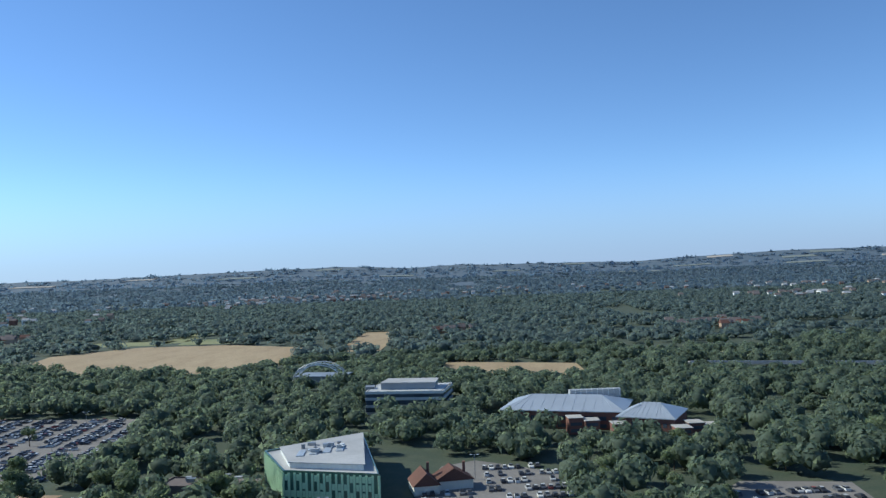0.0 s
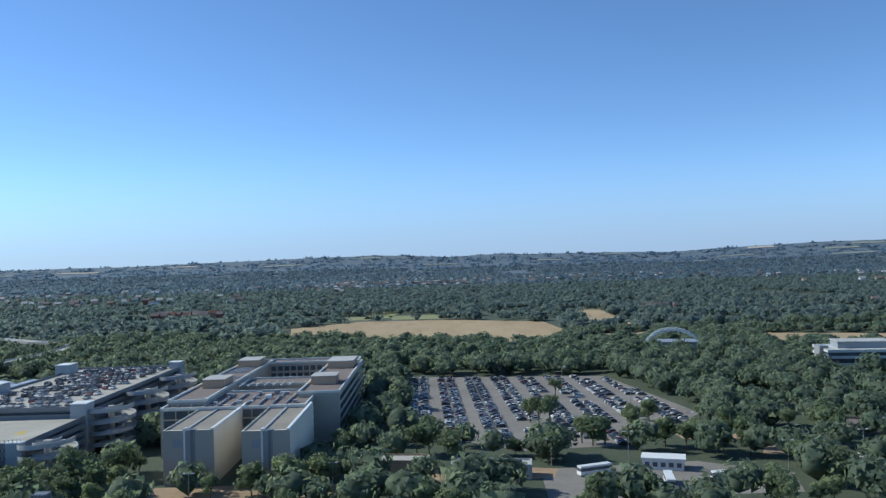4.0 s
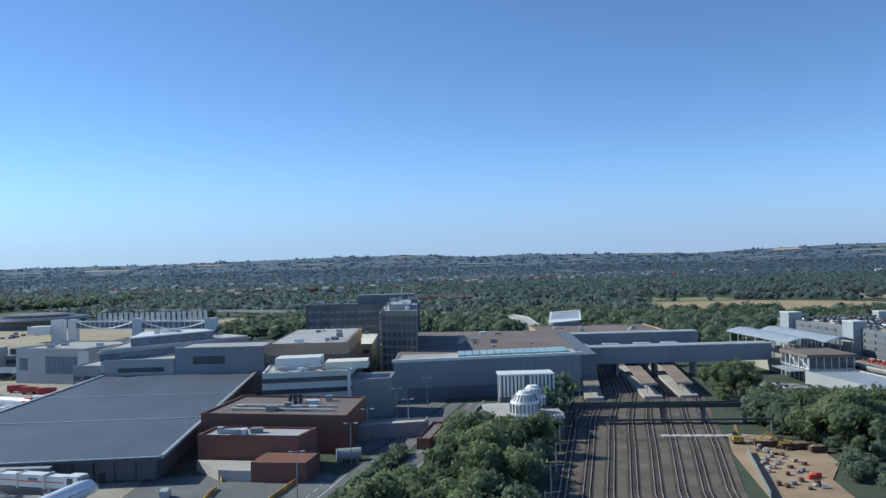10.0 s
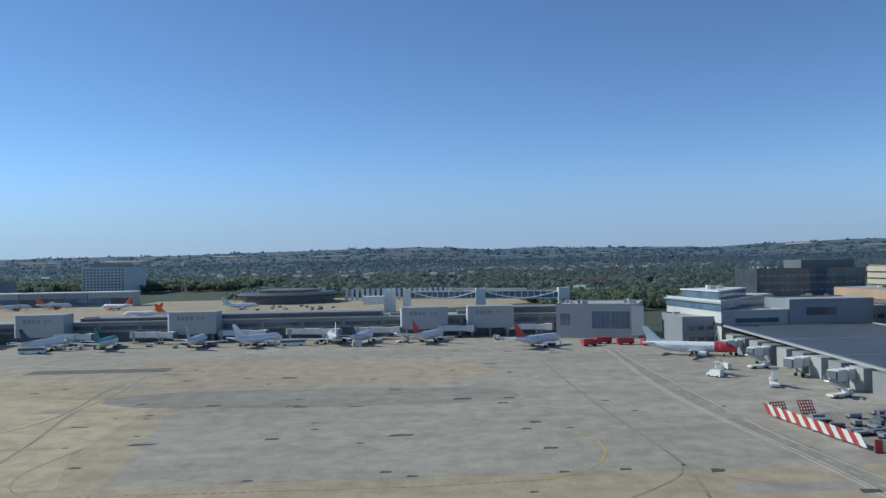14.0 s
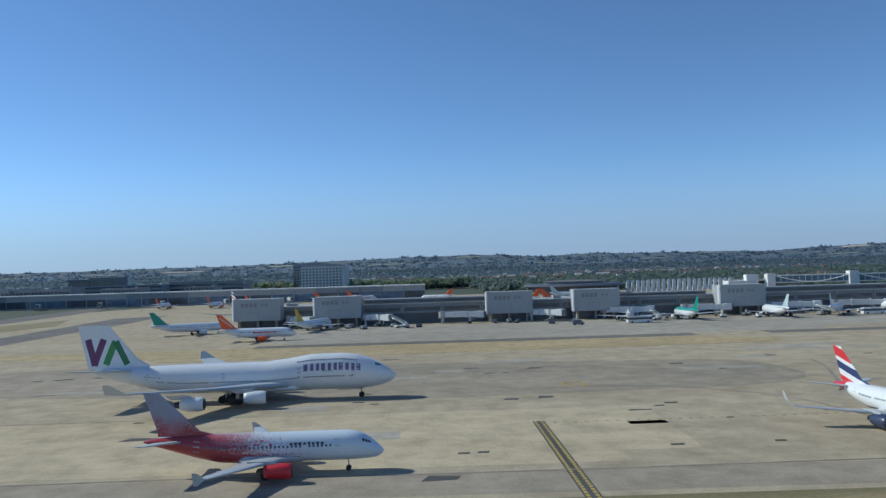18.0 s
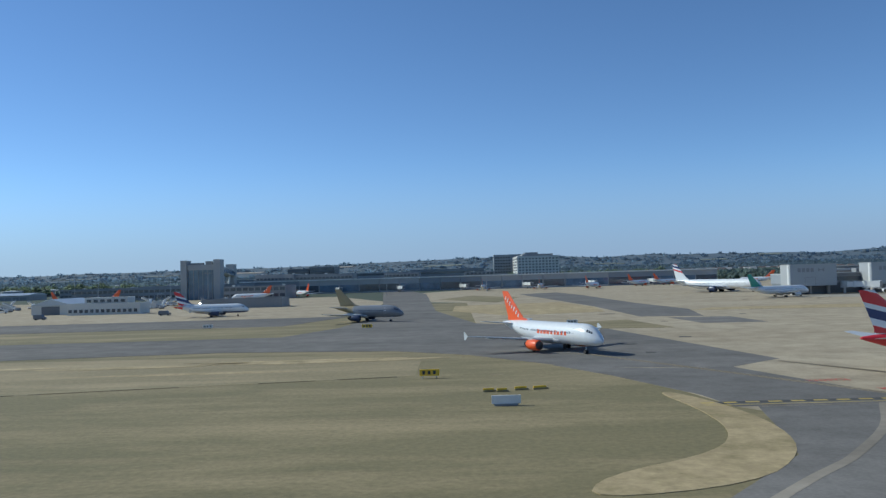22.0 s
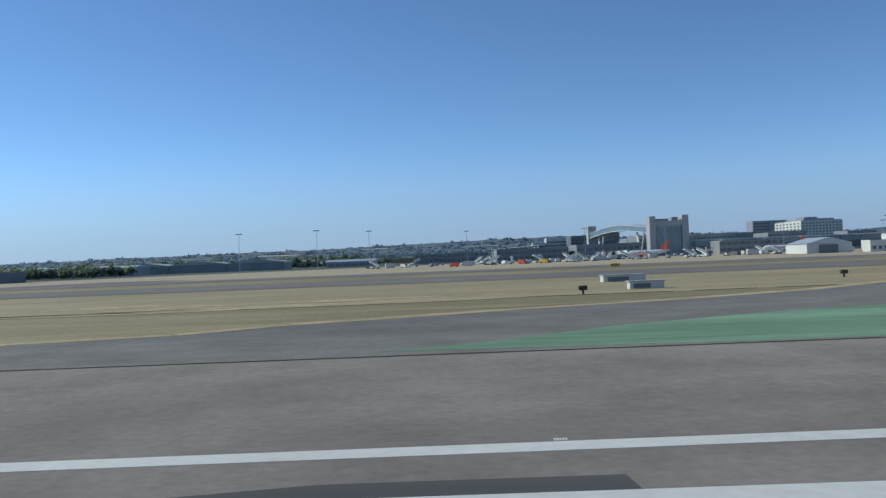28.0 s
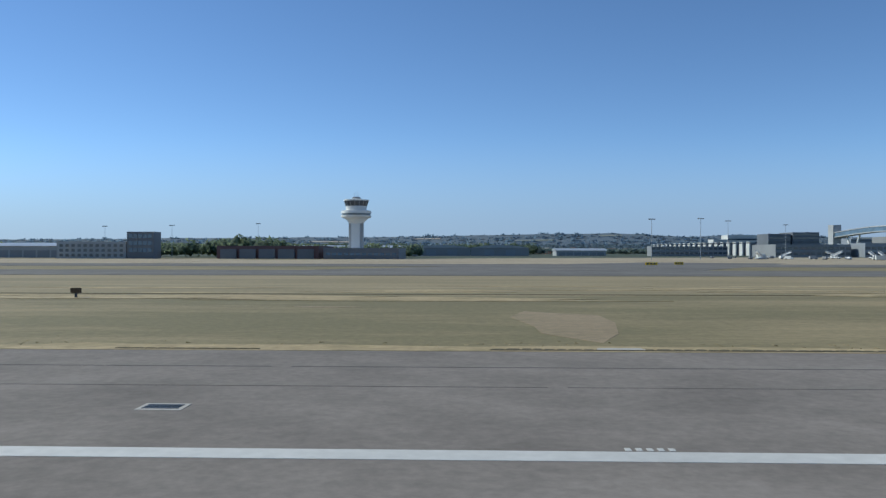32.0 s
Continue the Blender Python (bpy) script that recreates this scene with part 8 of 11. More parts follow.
# ---- dark-roofed pier and its stands ----
PIERW = plain("slate_cladding", (0.118, 0.128, 0.148), 0.5, vary=0.12, stretch=(1, 1, 0.2))
pr = thing("pier_building", "wide pier under a dark ribbed roof with pale edges", "building")
part("wall", Mesh().prism([(-861, 190), (-793, 195), (-797, 262), (-801, 320), (-856, 326)], -0.3, 6.0), PIERW, pr)
part("roof", Mesh().add([(-863, 187, 6), (-791, 192, 6), (-796, 326, 8.6), (-857, 328, 8.6), (-863, 187, 5.4), (-791, 192, 5.4), (-796, 326, 8), (-857, 328, 8)], [(0, 1, 2, 3), (7, 6, 5, 4), (0, 4, 5, 1), (1, 5, 6, 2), (2, 6, 7, 3), (3, 7, 4, 0)]), ROOFD, pr)
for f in (0.0, 0.34, 0.64, 1.0):
    y0, y1, z = 187 + 141 * f, 192 + 134 * f, 6.05 + 2.6 * f
    part("roof_line", Mesh().beam((-863 + 6 * f, y0 + 0.4, z), (-791 - 5 * f, y1 + 0.4, z), 0.7, 0.25), GREYP, pr)
part("roof_edge", Mesh().beam((-791, 192, 6.1), (-796, 326, 8.7), 0.9, 0.7), GREYP, pr)
part("roof_edge", Mesh().beam((-863, 187, 6.1), (-857, 328, 8.7), 1.2, 0.7), GREYP, pr)
for k in range(14):
    part("lower_panel", Mesh().box(-860 + k * 4.8, -855.4 + k * 4.8, 189.5 + k * 0.34, 189.9 + k * 0.34, 0.4, 4.9), PIERW, pr)
for k in (2, 5, 8, 11):
    part("door", Mesh().box(-859 + k * 4.8, -857.4 + k * 4.8, 189.35 + k * 0.34, 189.5 + k * 0.34, 0.1, 2.4), DARKM, pr)
for k in range(10):
    y = 200 + k * 12
    part("side_bay", Mesh().box(-866 + k * 0.5, -860 + k * 0.5, y, y + 7, 0, 6.4), GREYP if k % 2 else MIDG, pr)
for x0, x1, y0, z in ((-866.5, -857, 186, 6.9), (-827.5, -815, 187, 5.2)):
    part("pier_head", Mesh().box(x0, x1, y0, 189, 0, z), MIDG, pr)
    part("coping", Mesh().box(x0 - 0.15, x1 + 0.15, y0 - 0.15, 189, z, z + 0.25), GREYP, pr)


def jet_bridge(x, y, turn, length=22, group="jet bridges", near=False):
    """A passenger boarding bridge: a rotunda, a two-part tunnel, a cab and its drive legs."""
    j = thing("jet_bridge", "white telescopic boarding bridge on wheeled legs", "boarding bridge", (x, y, 0), turn, group)
    part("column", Mesh().tube((0, 0, 0), (0, 0, 3.0), 0.7, n=10), STEEL, j)
    part("rotunda", Mesh().tube((0, 0, 2.9), (0, 0, 5.9), 1.9, n=14), GREYP, j)
    for x0, x1, w in ((1.2, length * 0.36, 1.2), (length * 0.34, length * 0.72, 1.38), (length * 0.70, length, 1.2)):
        part("tunnel", Mesh().box(x0, x1, -w, w, 3.2, 4.5 + w), WHITE, j)
        if near:
            part("stripe", Mesh().box(x0 + 0.3, x1 - 0.3, -w - 0.05, w + 0.05, 4.35, 4.55), REDP, j)
    for f in (0.35, 0.71):
        part("portal", Mesh().box(length * f - 0.2, length * f + 0.2, -1.6, 1.6, 2.9, 6.1), WHITEF, j)
    for k in range(4 if near else 0):
        part("sign_bar", Mesh().box(length * 0.5 + k * 0.62, length * 0.5 + k * 0.62 + 0.42, -1.47, -1.38, 4.65, 5.25), DARKG, j, "plain grey sign bar")
    part("cab", Mesh().box(length - 0.4, length + 3, -1.7, 1.7, 2.9, 6.0), WHITE, j)
    if near:
        part("cab_window", Mesh().box(length + 0.4, length + 1.9, -1.76, -1.7, 3.4, 5.6), GLASS, j)
    part("bellows", Mesh().box(length + 3, length + 3.7, -1.5, 1.5, 3.1, 5.7), DARKG, j)
    leg = part("leg", Mesh().box(length * 0.75, length * 0.75 + 0.6, -1.5, -1.0, 0.6, 3.3).box(length * 0.75, length * 0.75 + 0.6, 1.0, 1.5, 0.6, 3.3), STEEL, j)
    for s in (-1.3, 1.3):
        part("wheel", Mesh().tube((length * 0.75 + 0.3, s - 0.25, 0.6), (length * 0.75 + 0.3, s + 0.25, 0.6), 0.6, n=10), RUBBER, leg)
    part("stair", Mesh().beam((length - 1, -2.6, 3.2), (length - 6, -2.6, 0.2), 0.9, 0.25), STEEL, j)
    return j


jet_bridge(-863, 183.5, -16, 14, near=True)
jet_bridge(-825, 184, -18, 20, near=True)
for y in (218, 245, 275, 300):
    jet_bridge(-864 + (y - 218) * 0.04, y, 205, 7)

# ---- long pier with box-like stand towers ----
lp = thing("pier_building", "long low blue-grey pier with dark glass at apron level", "building")
x = -1340
while x < -880:
    w = 20
    part("upper_wall", Mesh().box(x, x + w - 0.15, 407, 426, 5.2, 9.8), BLUEG if int(x) % 40 else MIDG, lp)
    part("lower_wall", Mesh().box(x, x + w - 0.15, 409, 425, -0.3, 5.2), DARKG, lp)
    part("window_band", Mesh().box(x + 1, x + w - 1, 406.8, 407, 6.4, 8.2), GLASS, lp)
    part("roof", Mesh().box(x, x + w, 406.4, 426.6, 9.8, 10.3), GREYP, lp)
    x += w
for k in range(27):
    part("roof_unit", Mesh().box(-1336 + k * 17, -1332 + k * 17 + (k % 3), 412, 417, 10.3, 11.4 + (k % 4) * 0.4), GREYP if k % 2 else MIDG, lp)
for x0, x1, z in ((-1280, -1215, 12.5), (-1150, -1105, 12.0), (-1085, -1000, 12.8), (-935, -890, 13.5)):
    part("upper_storey", Mesh().box(x0, x1, 410, 425, 10.2, z), MIDG, lp)
    part("upper_window", Mesh().box(x0 + 1, x1 - 1, 409.7, 410, 10.7, z - 0.6), GLASS, lp)
BOX = plain("stand_tower_cladding", (0.36, 0.375, 0.385), 0.5, vary=0.06)
for x in (-1342, -1302.5, -1218, -1175, -1102.5, -990, -957.5):
    t = thing("stand_tower", "pale box tower on stilts over an aircraft stand", "building", (x, 396, 0), 0, "stand towers along the pier")
    part("body", Mesh().box(0, 22.5, 0, 12, 4.2, 14.6), BOX, t)
    part("roof", Mesh().box(-0.2, 22.7, -0.2, 12.2, 14.6, 14.9), GREYP, t)
    part("rounded_end", Mesh().tube((0.2, 1.2, 4.2), (0.2, 1.2, 14.6), 1.2, n=12), WHITE, t)
    part("joint_band", Mesh().box(7, 7.15, -0.05, 0, 4.4, 8.4).box(12, 12.15, -0.05, 0, 4.4, 8.4).box(7, 12.15, -0.05, 0, 8.3, 8.45), MIDG, t)
    for k in range(4):
        part("logo_bar", Mesh().box(3.6 + k * 2.1, 5.1 + k * 2.1, -0.09, 0, 11.0, 12.9), MIDG, t, "plain grey sign bar")
    part("logo_shape", Mesh().add([(13.5, -0.09, 11), (15, -0.09, 11.95), (13.5, -0.09, 12.9), (16.5, -0.09, 11), (16.5, -0.09, 12.9)], [(0, 1, 2), (1, 3, 4)]), MIDG, t, "plain dark bow-tie shape")
    for lx in (2, 11, 20):
        part("stilt", Mesh().box(lx - 0.5, lx + 0.5, 3, 5, -0.2, 4.2), CONC, t)
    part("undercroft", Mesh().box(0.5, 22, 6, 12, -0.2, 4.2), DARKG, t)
for x, l in ((-1278, 11), (-1240, 15), (-1196, 12), (-1160, 18), (-1120, 16), (-1078, 18), (-1045, 20), (-1012, 16), (-975, 15), (-938, 16), (-1315, 10)):
    jet_bridge(x, 398, -40 if l < 14 else -16, l + 3)

# glazed link bridge on white towers, high enough for aircraft
sk = thing("skybridge", "glazed bridge with white trusses on pale towers", "bridge")
a, c = Vector((-1000, 613, 0)), Vector((-872, 569, 0))
along = (c - a).normalized()
for f, h, w in ((0.0, 16.4, 9), (0.10, 16.6, 6), (0.52, 17.4, 7), (0.97, 17.4, 8)):
    p = a.lerp(c, f)
    part("tower", Mesh().box(p.x - w / 2, p.x + w / 2, p.y - 3, p.y + 3, -0.2, h), WHITE, sk)
for f0, f1 in ((0.12, 0.5), (0.54, 0.95)):
    p, q = a.lerp(c, f0), a.lerp(c, f1)
    up = Vector((0, 0, 1))
    part("glazing", Mesh().beam(p + up * 12.4, q + up * 12.4, 3, 4.6), GLASSB, sk)
    part("top_chord", Mesh().beam(p + up * 15.1, q + up * 15.1, 3.4, 0.8), WHITE, sk)
    part("bottom_chord", Mesh().beam(p + up * 9.9, q + up * 9.9, 3.4, 0.7), WHITE, sk)
    prev = None
    for i in range(13):
        u = i / 12
        s = p.lerp(q, u) + up * (15.1 - 5.0 * math.sin(math.pi * u)) + Vector((0, -2, 0))
        if prev is not None:
            part("hanger", Mesh().tube(prev, s, 0.35, n=6), WHITE, sk)
        prev = s
    for i in range(13):
        s = p.lerp(q, i / 12) + Vector((0, -1.7, 0))
        part("post", Mesh().tube(s + up * 9.9, s + up * 15.1, 0.16, n=5), WHITE, sk)
part("link_box", Mesh().box(-1020, -1004, 606, 618, 6, 12), WHITE, sk)
# round satellite
slab("apron", [(-960, 640.5), (-880, 700), (-880, 872), (-1249, 872), (-1249.5, 800)], -0.4, 0.04, APRON, "concrete apron round the satellite building")
SATW = plain("satellite_cladding", (0.155, 0.145, 0.145), 0.7, vary=0.12)
rs = thing("round_building", "broad low round satellite under a dark overhanging roof", "building")
part("wall", Mesh().tube((-1103, 800, 0), (-1103, 800, 8.2), 44, n=56), SATW, rs)
part("window_ring", Mesh().tube((-1103, 800, 4.4), (-1103, 800, 6.6), 44.3, n=56), GLASS, rs)
part("roof", Mesh().tube((-1103, 800, 8.2), (-1103, 800, 10.2), 50, 46, 56), ROOFD, rs)
part("upper_drum", Mesh().tube((-1103, 800, 10.2), (-1103, 800, 12.4), 29, n=40), MIDG, rs)
part("upper_roof", Mesh().tube((-1103, 800, 12.4), (-1103, 800, 13.2), 31, 24, 40), SATW, rs)
bf = thing("blast_fence", "row of tall white slanted blast fence panels", "fence")
FENCEP = Mesh().add([(0, 0, 0), (2.9, 0, 0), (2.9, 2.2, 11.5), (0, 2.2, 11.5), (0, 4.6, 0), (2.9, 4.6, 0)], [(0, 1, 2, 3), (5, 4, 3, 2), (0, 3, 4), (1, 5, 2), (0, 4, 5, 1)]).data("panel", WHITE)
for k in range(21):
    part("panel", FENCEP, None, bf, at=(-1048 + k * 5.2, 806, 0))

# terminal blocks behind the stands
for pts, z, wall, roof, lab in (
    ([(-872, 335), (-806, 332), (-804, 365), (-870, 368)], 11.5, BLUEG, ROOFG, "blue-grey terminal block with a flat roof"),
    ([(-858, 329.2), (-829.2, 328.9), (-829.2, 345), (-858, 345)], 14.2, GREYP, ROOFG, "low pale terminal block with a long window strip"),
    ([(-828.8, 328.6), (-793, 328.2), (-793, 352), (-828.8, 352)], 18.4, BLUEG, ROOFG, "square blue-grey terminal block with one dark window"),
    ([(-917, 380), (-881, 368), (-868, 404), (-905, 416)], 15.6, GREYP, ROOFG, "pale terminal block with tall windows"),
    ([(-828, 372), (-790, 372), (-790, 420), (-828, 420)], 13.0, MIDG, ROOFB, "grey terminal block with a gravelled roof"),
    ([(-808, 330), (-786, 330), (-786, 366), (-808, 366)], 15.0, MIDG, ROOFG, "grey terminal block with plant on its roof"),
    ([(-786, 300), (-757, 300), (-757, 371), (-786, 371)], 21.5, ROOFB, ROOFG, "tall brown terminal block with a tan attic band"),
    ([(-785, 372), (-752, 372), (-752, 440), (-785, 440)], 14.0, MIDG, CREAM, "terminal block with a pale roof"),
):
    b = block("terminal_block", lab, pts, z, wall, roof)
    x0, x1 = min(p[0] for p in pts), max(p[0] for p in pts)
    y0, y1 = min(p[1] for p in pts), max(p[1] for p in pts)
    if "pale terminal block with tall" in lab:
        p, q = Vector(pts[0]), Vector(pts[1])
        turn = math.degrees(math.atan2((q - p).y, (q - p).x))
        for f0, f1, z0, z1 in ((0.05, 0.17, 6.0, 11.6), (0.44, 0.66, 4.6, 12.6), (0.67, 0.90, 4.6, 12.6)):
            c = p.lerp(q, (f0 + f1) / 2)
            part("curtain_glass", pane((q - p).length * (f1 - f0), z1 - z0, 0.2, GLASSB), None, b, at=(c.x, c.y, z0), turn=turn)
            for k in range(1, 4):
                c = p.lerp(q, f0 + (f1 - f0) * k / 4)
                part("mullion", pane(0.18, z1 - z0, 0.3, MIDG), None, b, at=(c.x, c.y, z0), turn=turn)
        part("white_end", pane(5.5, 13.5, 0.3, WHITEF), None, b, at=(p.lerp(q, 0.99).x, p.lerp(q, 0.99).y, 1.5), turn=turn)
        roof_plant(b, x0 + 6, x1 - 6, y0 + 14, y1 - 14, z + 0.1, 8, 77)
        continue
    if "strip" in lab or "one dark window" in lab:
        w0, w1, z0, z1 = (0.22, 0.86, 9.6, 11.4) if "strip" in lab else (0.2, 0.56, 12.2, 15.4)
        p, q = Vector(pts[0]), Vector(pts[1])
        c = p.lerp(q, (w0 + w1) / 2)
        part("window_band", pane((q - p).length * (w1 - w0), z1 - z0, 0.2, GLASS), None, b, at=(c.x, c.y, z0), turn=math.degrees(math.atan2((q - p).y, (q - p).x)))
        part("coping", Mesh().beam((*pts[0], z + 0.5), (*pts[1], z + 0.5), 0.7, 0.3), WHITEF, b)
        continue
    attic = b if "attic" in lab else attic if lab != "blue-grey terminal block with a flat roof" else None
    roof_plant(b, x0 + 4, x1 - 4, y0 + 4, y1 - 4, z + 0.5, 7, int(-x0))
    n = max(3, int((x1 - x0) / 4))
    for zz in (2.0, 6.5) if z < 14 else (2.0, 6.0, 10.2):
        window_row(b, (x0 + 1, y0 - 0.02), (x1 - 1, y0 - 0.02), zz, 1.8, n, 0.25, GLASS, 0.08)
part("attic_band", Mesh().box(-786.4, -756.6, 299.6, 371.4, 17.8, 21.9).box(-785, -758, 301, 370, 21.9, 22.0, 1), [BRICKT, ROOFG], attic, "tan attic band")
for k in range(4):
    window_row(attic, (-786.05, 370), (-786.05, 301), 1.6 + k * 4.1, 2.4, 10, 0.2, GLASS, 0.08)
wing = [(-858, 328), (-811, 383), (-826, 398), (-863, 382)]
g = block("terminal_block", "white wedge-shaped terminal block with long window bands", wing, 18.4, WHITEF, ROOFG)
cx, cy = -840, 372
for k, (z0, z1) in enumerate(((8.4, 9.6), (14.4, 17.2))):
    part("window_band", Mesh().prism([(cx + (x - cx) * 1.012, cy + (y - cy) * 1.012) for x, y in wing], z0, z1), GLASSB if k else GLASS, g)
part("terrace_edge", Mesh().prism([(cx + (x - cx) * 1.05, cy + (y - cy) * 1.05) for x, y in wing], 17.6, 18.2), GREYP, g)
part("upper_storey", Mesh().prism([(-852, 345), (-826, 378), (-834, 388), (-857, 378)], 18.5, 21.8), GLASSB, g)
part("upper_roof", Mesh().prism([(-852.6, 344.4), (-825.4, 378), (-834, 388.8), (-857.8, 378.4)], 21.8, 22.3), WHITE, g)
roof_plant(g, -848, -838, 362, 376, 22.3, 6, 91)

# ---- equipment on the apron ----
DULLRED = plain("weathered_red_plastic", (0.40, 0.055, 0.045), 0.55, vary=0.15)
fence = thing("hoarding", "red and white diagonally striped hoarding leaning round the work area", "barrier")
p, q = Vector((-904.7, 184)), Vector((-901.6, 149))
for k in range(18):
    a, b = p.lerp(q, k / 18), p.lerp(q, (k + 0.97) / 18)
    sl = (q - p).normalized() * -1.3
    part("stripe_panel", Mesh().add([(a.x, a.y, 0.5), (b.x, b.y, 0.5), (b.x + sl.x - 0.5, b.y + sl.y, 2.9), (a.x + sl.x - 0.5, a.y + sl.y, 2.9), (a.x + 0.15, a.y, 0.5), (b.x + 0.15, b.y, 0.5), (b.x + sl.x - 0.35, b.y + sl.y, 2.9), (a.x + sl.x - 0.35, a.y + sl.y, 2.9)], [(3, 2, 1, 0), (4, 5, 6, 7), (0, 4, 7, 3), (1, 2, 6, 5), (2, 3, 7, 6), (0, 1, 5, 4)]), WHITE if k % 2 else DULLRED, fence)
for k in range(7):
    a = p.lerp(q, (k + 0.5) / 7)
    part("prop", Mesh().beam((a.x + 0.1, a.y, 1.6), (a.x + 1.6, a.y, 0.05), 0.14, 0.14).box(a.x - 0.1, a.x + 0.1, a.y - 0.1, a.y + 0.1, 0.05, 0.6), BRICKT, fence)
for k, red in enumerate((1, 0, 0, 1, 1, 0, 0, 0, 1, 1, 0, 0, 1)):
    w = thing("barrier_wall", "tall ribbed red or white plastic barrier panel", "barrier", (-900.6 + k * 1.5, 147 - k * 0.05, 0.05), -2, "red and white barriers round the work area")
    part("panel", Mesh().box(-0.73, 0.73, -0.12, 0.12, 0.1, 2.5).box(-0.5, -0.3, -0.2, -0.12, 0.2, 2.4).box(0.3, 0.5, -0.2, -0.12, 0.2, 2.4), DULLRED if red else WHITEF, w)
    part("foot", Mesh().box(-0.6, 0.6, -0.55, 0.55, 0, 0.12), DARKM, w)
for x, y in ((-901.5, 184), (-894.5, 185)):
    w = thing("barrier_wall", "leaning red lattice barrier panel", "barrier", (x, y, 0.05), 8, "red and white barriers round the work area")
    for k in range(6):
        part("upright", Mesh().beam((-1.8 + k * 0.72, 0, 0), (-2.5 + k * 0.72, 0.8, 3.2), 0.2, 0.2), DULLRED, w)
    for k in range(5):
        part("cross_bar", Mesh().beam((-1.9 - k * 0.16, k * 0.18, 0.2 + k * 0.7), (1.85 - k * 0.16, k * 0.18, 0.2 + k * 0.7), 0.2, 0.2), DULLRED, w)
rr = random.Random(33)
slab("work_area", [(-904, 186), (-901.5, 148), (-880.5, 146.5), (-874, 165), (-880, 186)], 0.0, 0.075, WORNG, "darker grey work area on the apron")


def dolly(x, y, turn, rng, group="ground equipment", low=False):
    d = thing("baggage_trolley", "covered baggage trolley on small wheels", "trolley", (x, y, 0.06), turn, group)
    col = rng.choice((MIDG, DARKG, DARKG, BLUEG)) if low else rng.choice((MIDG, GREYP, DARKG, BLUEG, WHITE))
    part("bed", Mesh().box(-1.5, 1.5, -0.8, 0.8, 0.4, 0.6).box(-1.3, 1.3, -0.7, 0.7, 0.0, 0.4), DARKM, d)
    part("load", Mesh().box(-1.4, 1.4, -0.75, 0.75, 0.6, (0.75 if low else 1.3) + rng.random() * 0.7), col, d)


def van(x, y, turn, body, label, group="service vehicles"):
    v = thing("van", label, "van", (x, y, 0.06), turn, group)
    part("body", Mesh().add([(-2.6, -0.95, 0.3), (2.5, -0.95, 0.3), (2.6, -0.95, 1.1), (1.7, -0.95, 1.25), (1.1, -0.85, 2.2), (-2.6, -0.85, 2.25), (-2.6, 0.95, 0.3), (2.5, 0.95, 0.3), (2.6, 0.95, 1.1), (1.7, 0.95, 1.25), (1.1, 0.85, 2.2), (-2.6, 0.85, 2.25)], [(0, 1, 2, 3, 4, 5), (11, 10, 9, 8, 7, 6), (0, 6, 7, 1), (1, 7, 8, 2), (2, 8, 9, 3), (3, 9, 10, 4), (4, 10, 11, 5), (5, 11, 6, 0)]), body, v)
    part("windscreen", Mesh().add([(1.73, -0.85, 1.3), (1.73, 0.85, 1.3), (1.16, 0.75, 2.12), (1.16, -0.75, 2.12)], [(0, 1, 2, 3)]), GLASS, v)
    for wx in (-1.6, 1.6):
        part("axle_wheels", Mesh().tube((wx, -1.0, 0.34), (wx, 1.0, 0.34), 0.34, n=10), RUBBER, v)


def belt_loader(x, y, turn):
    v = thing("steps_truck", "white truck carrying boarding steps", "truck", (x, y, 0.06), turn, "service vehicles")
    part("chassis", Mesh().box(-3.5, 3.5, -1.1, 1.1, 0.5, 1.1), WHITE, v)
    part("cab", Mesh().box(2.0, 3.5, -1.1, 1.1, 1.1, 2.2), WHITE, v)
    part("stair", Mesh().beam((2.5, 0, 1.6), (-4.5, 0, 4.6), 1.6, 0.4), WHITE, v)
    part("rail", Mesh().beam((2.5, -0.9, 2.5), (-4.5, -0.9, 5.5), 0.08, 0.5).beam((2.5, 0.9, 2.5), (-4.5, 0.9, 5.5), 0.08, 0.5), STEEL, v)
    part("axle_wheels", Mesh().tube((-2, -1.1, 0.45), (-2, 1.1, 0.45), 0.45, n=10).tube((2.4, -1.1, 0.45), (2.4, 1.1, 0.45), 0.45, n=10), RUBBER, v)


for k in range(32):
    dolly(rr.uniform(-898, -878), rr.uniform(152, 181), rr.gauss(10, 14) + 90 * (k % 4 == 0), rr, "equipment in the work area", True)
for k in range(16):
    dolly(rr.uniform(-1112, -1046), rr.uniform(655, 725), rr.uniform(0, 180), rr)
for k in range(36):
    dolly(rr.uniform(-1330, -930), rr.uniform(372, 392), rr.uniform(0, 180), rr)
for k in range(14):
    dolly(rr.uniform(-862, -800), rr.uniform(170, 183), rr.uniform(0, 180), rr)
for x, y, t in ((-876, 205, 20), (-884, 225, 70), (-890, 250, 60), (-872, 262, 10), (-990, 375, 45), (-1140, 378, 45), (-1260, 380, 40), (-1060, 378, 20), (-818, 172, 0), (-852, 171, 10)):
    belt_loader(x, y, t)
for x, y, t, m_, lab in ((-893, 246, 120, WHITE, "white service van on the apron"), (-884, 262, 120, WHITE, "white service van on the apron"), (-1010, 368, 10, WHITE, "white service van on the apron"), (-1180, 360, 0, DARKG, "dark service van on the apron"), (-780, 168, 100, WHITE, "white service van in the yard"), (-786, 178, 100, GREYP, "grey service van in the yard")):
    van(x, y, t, m_, lab)
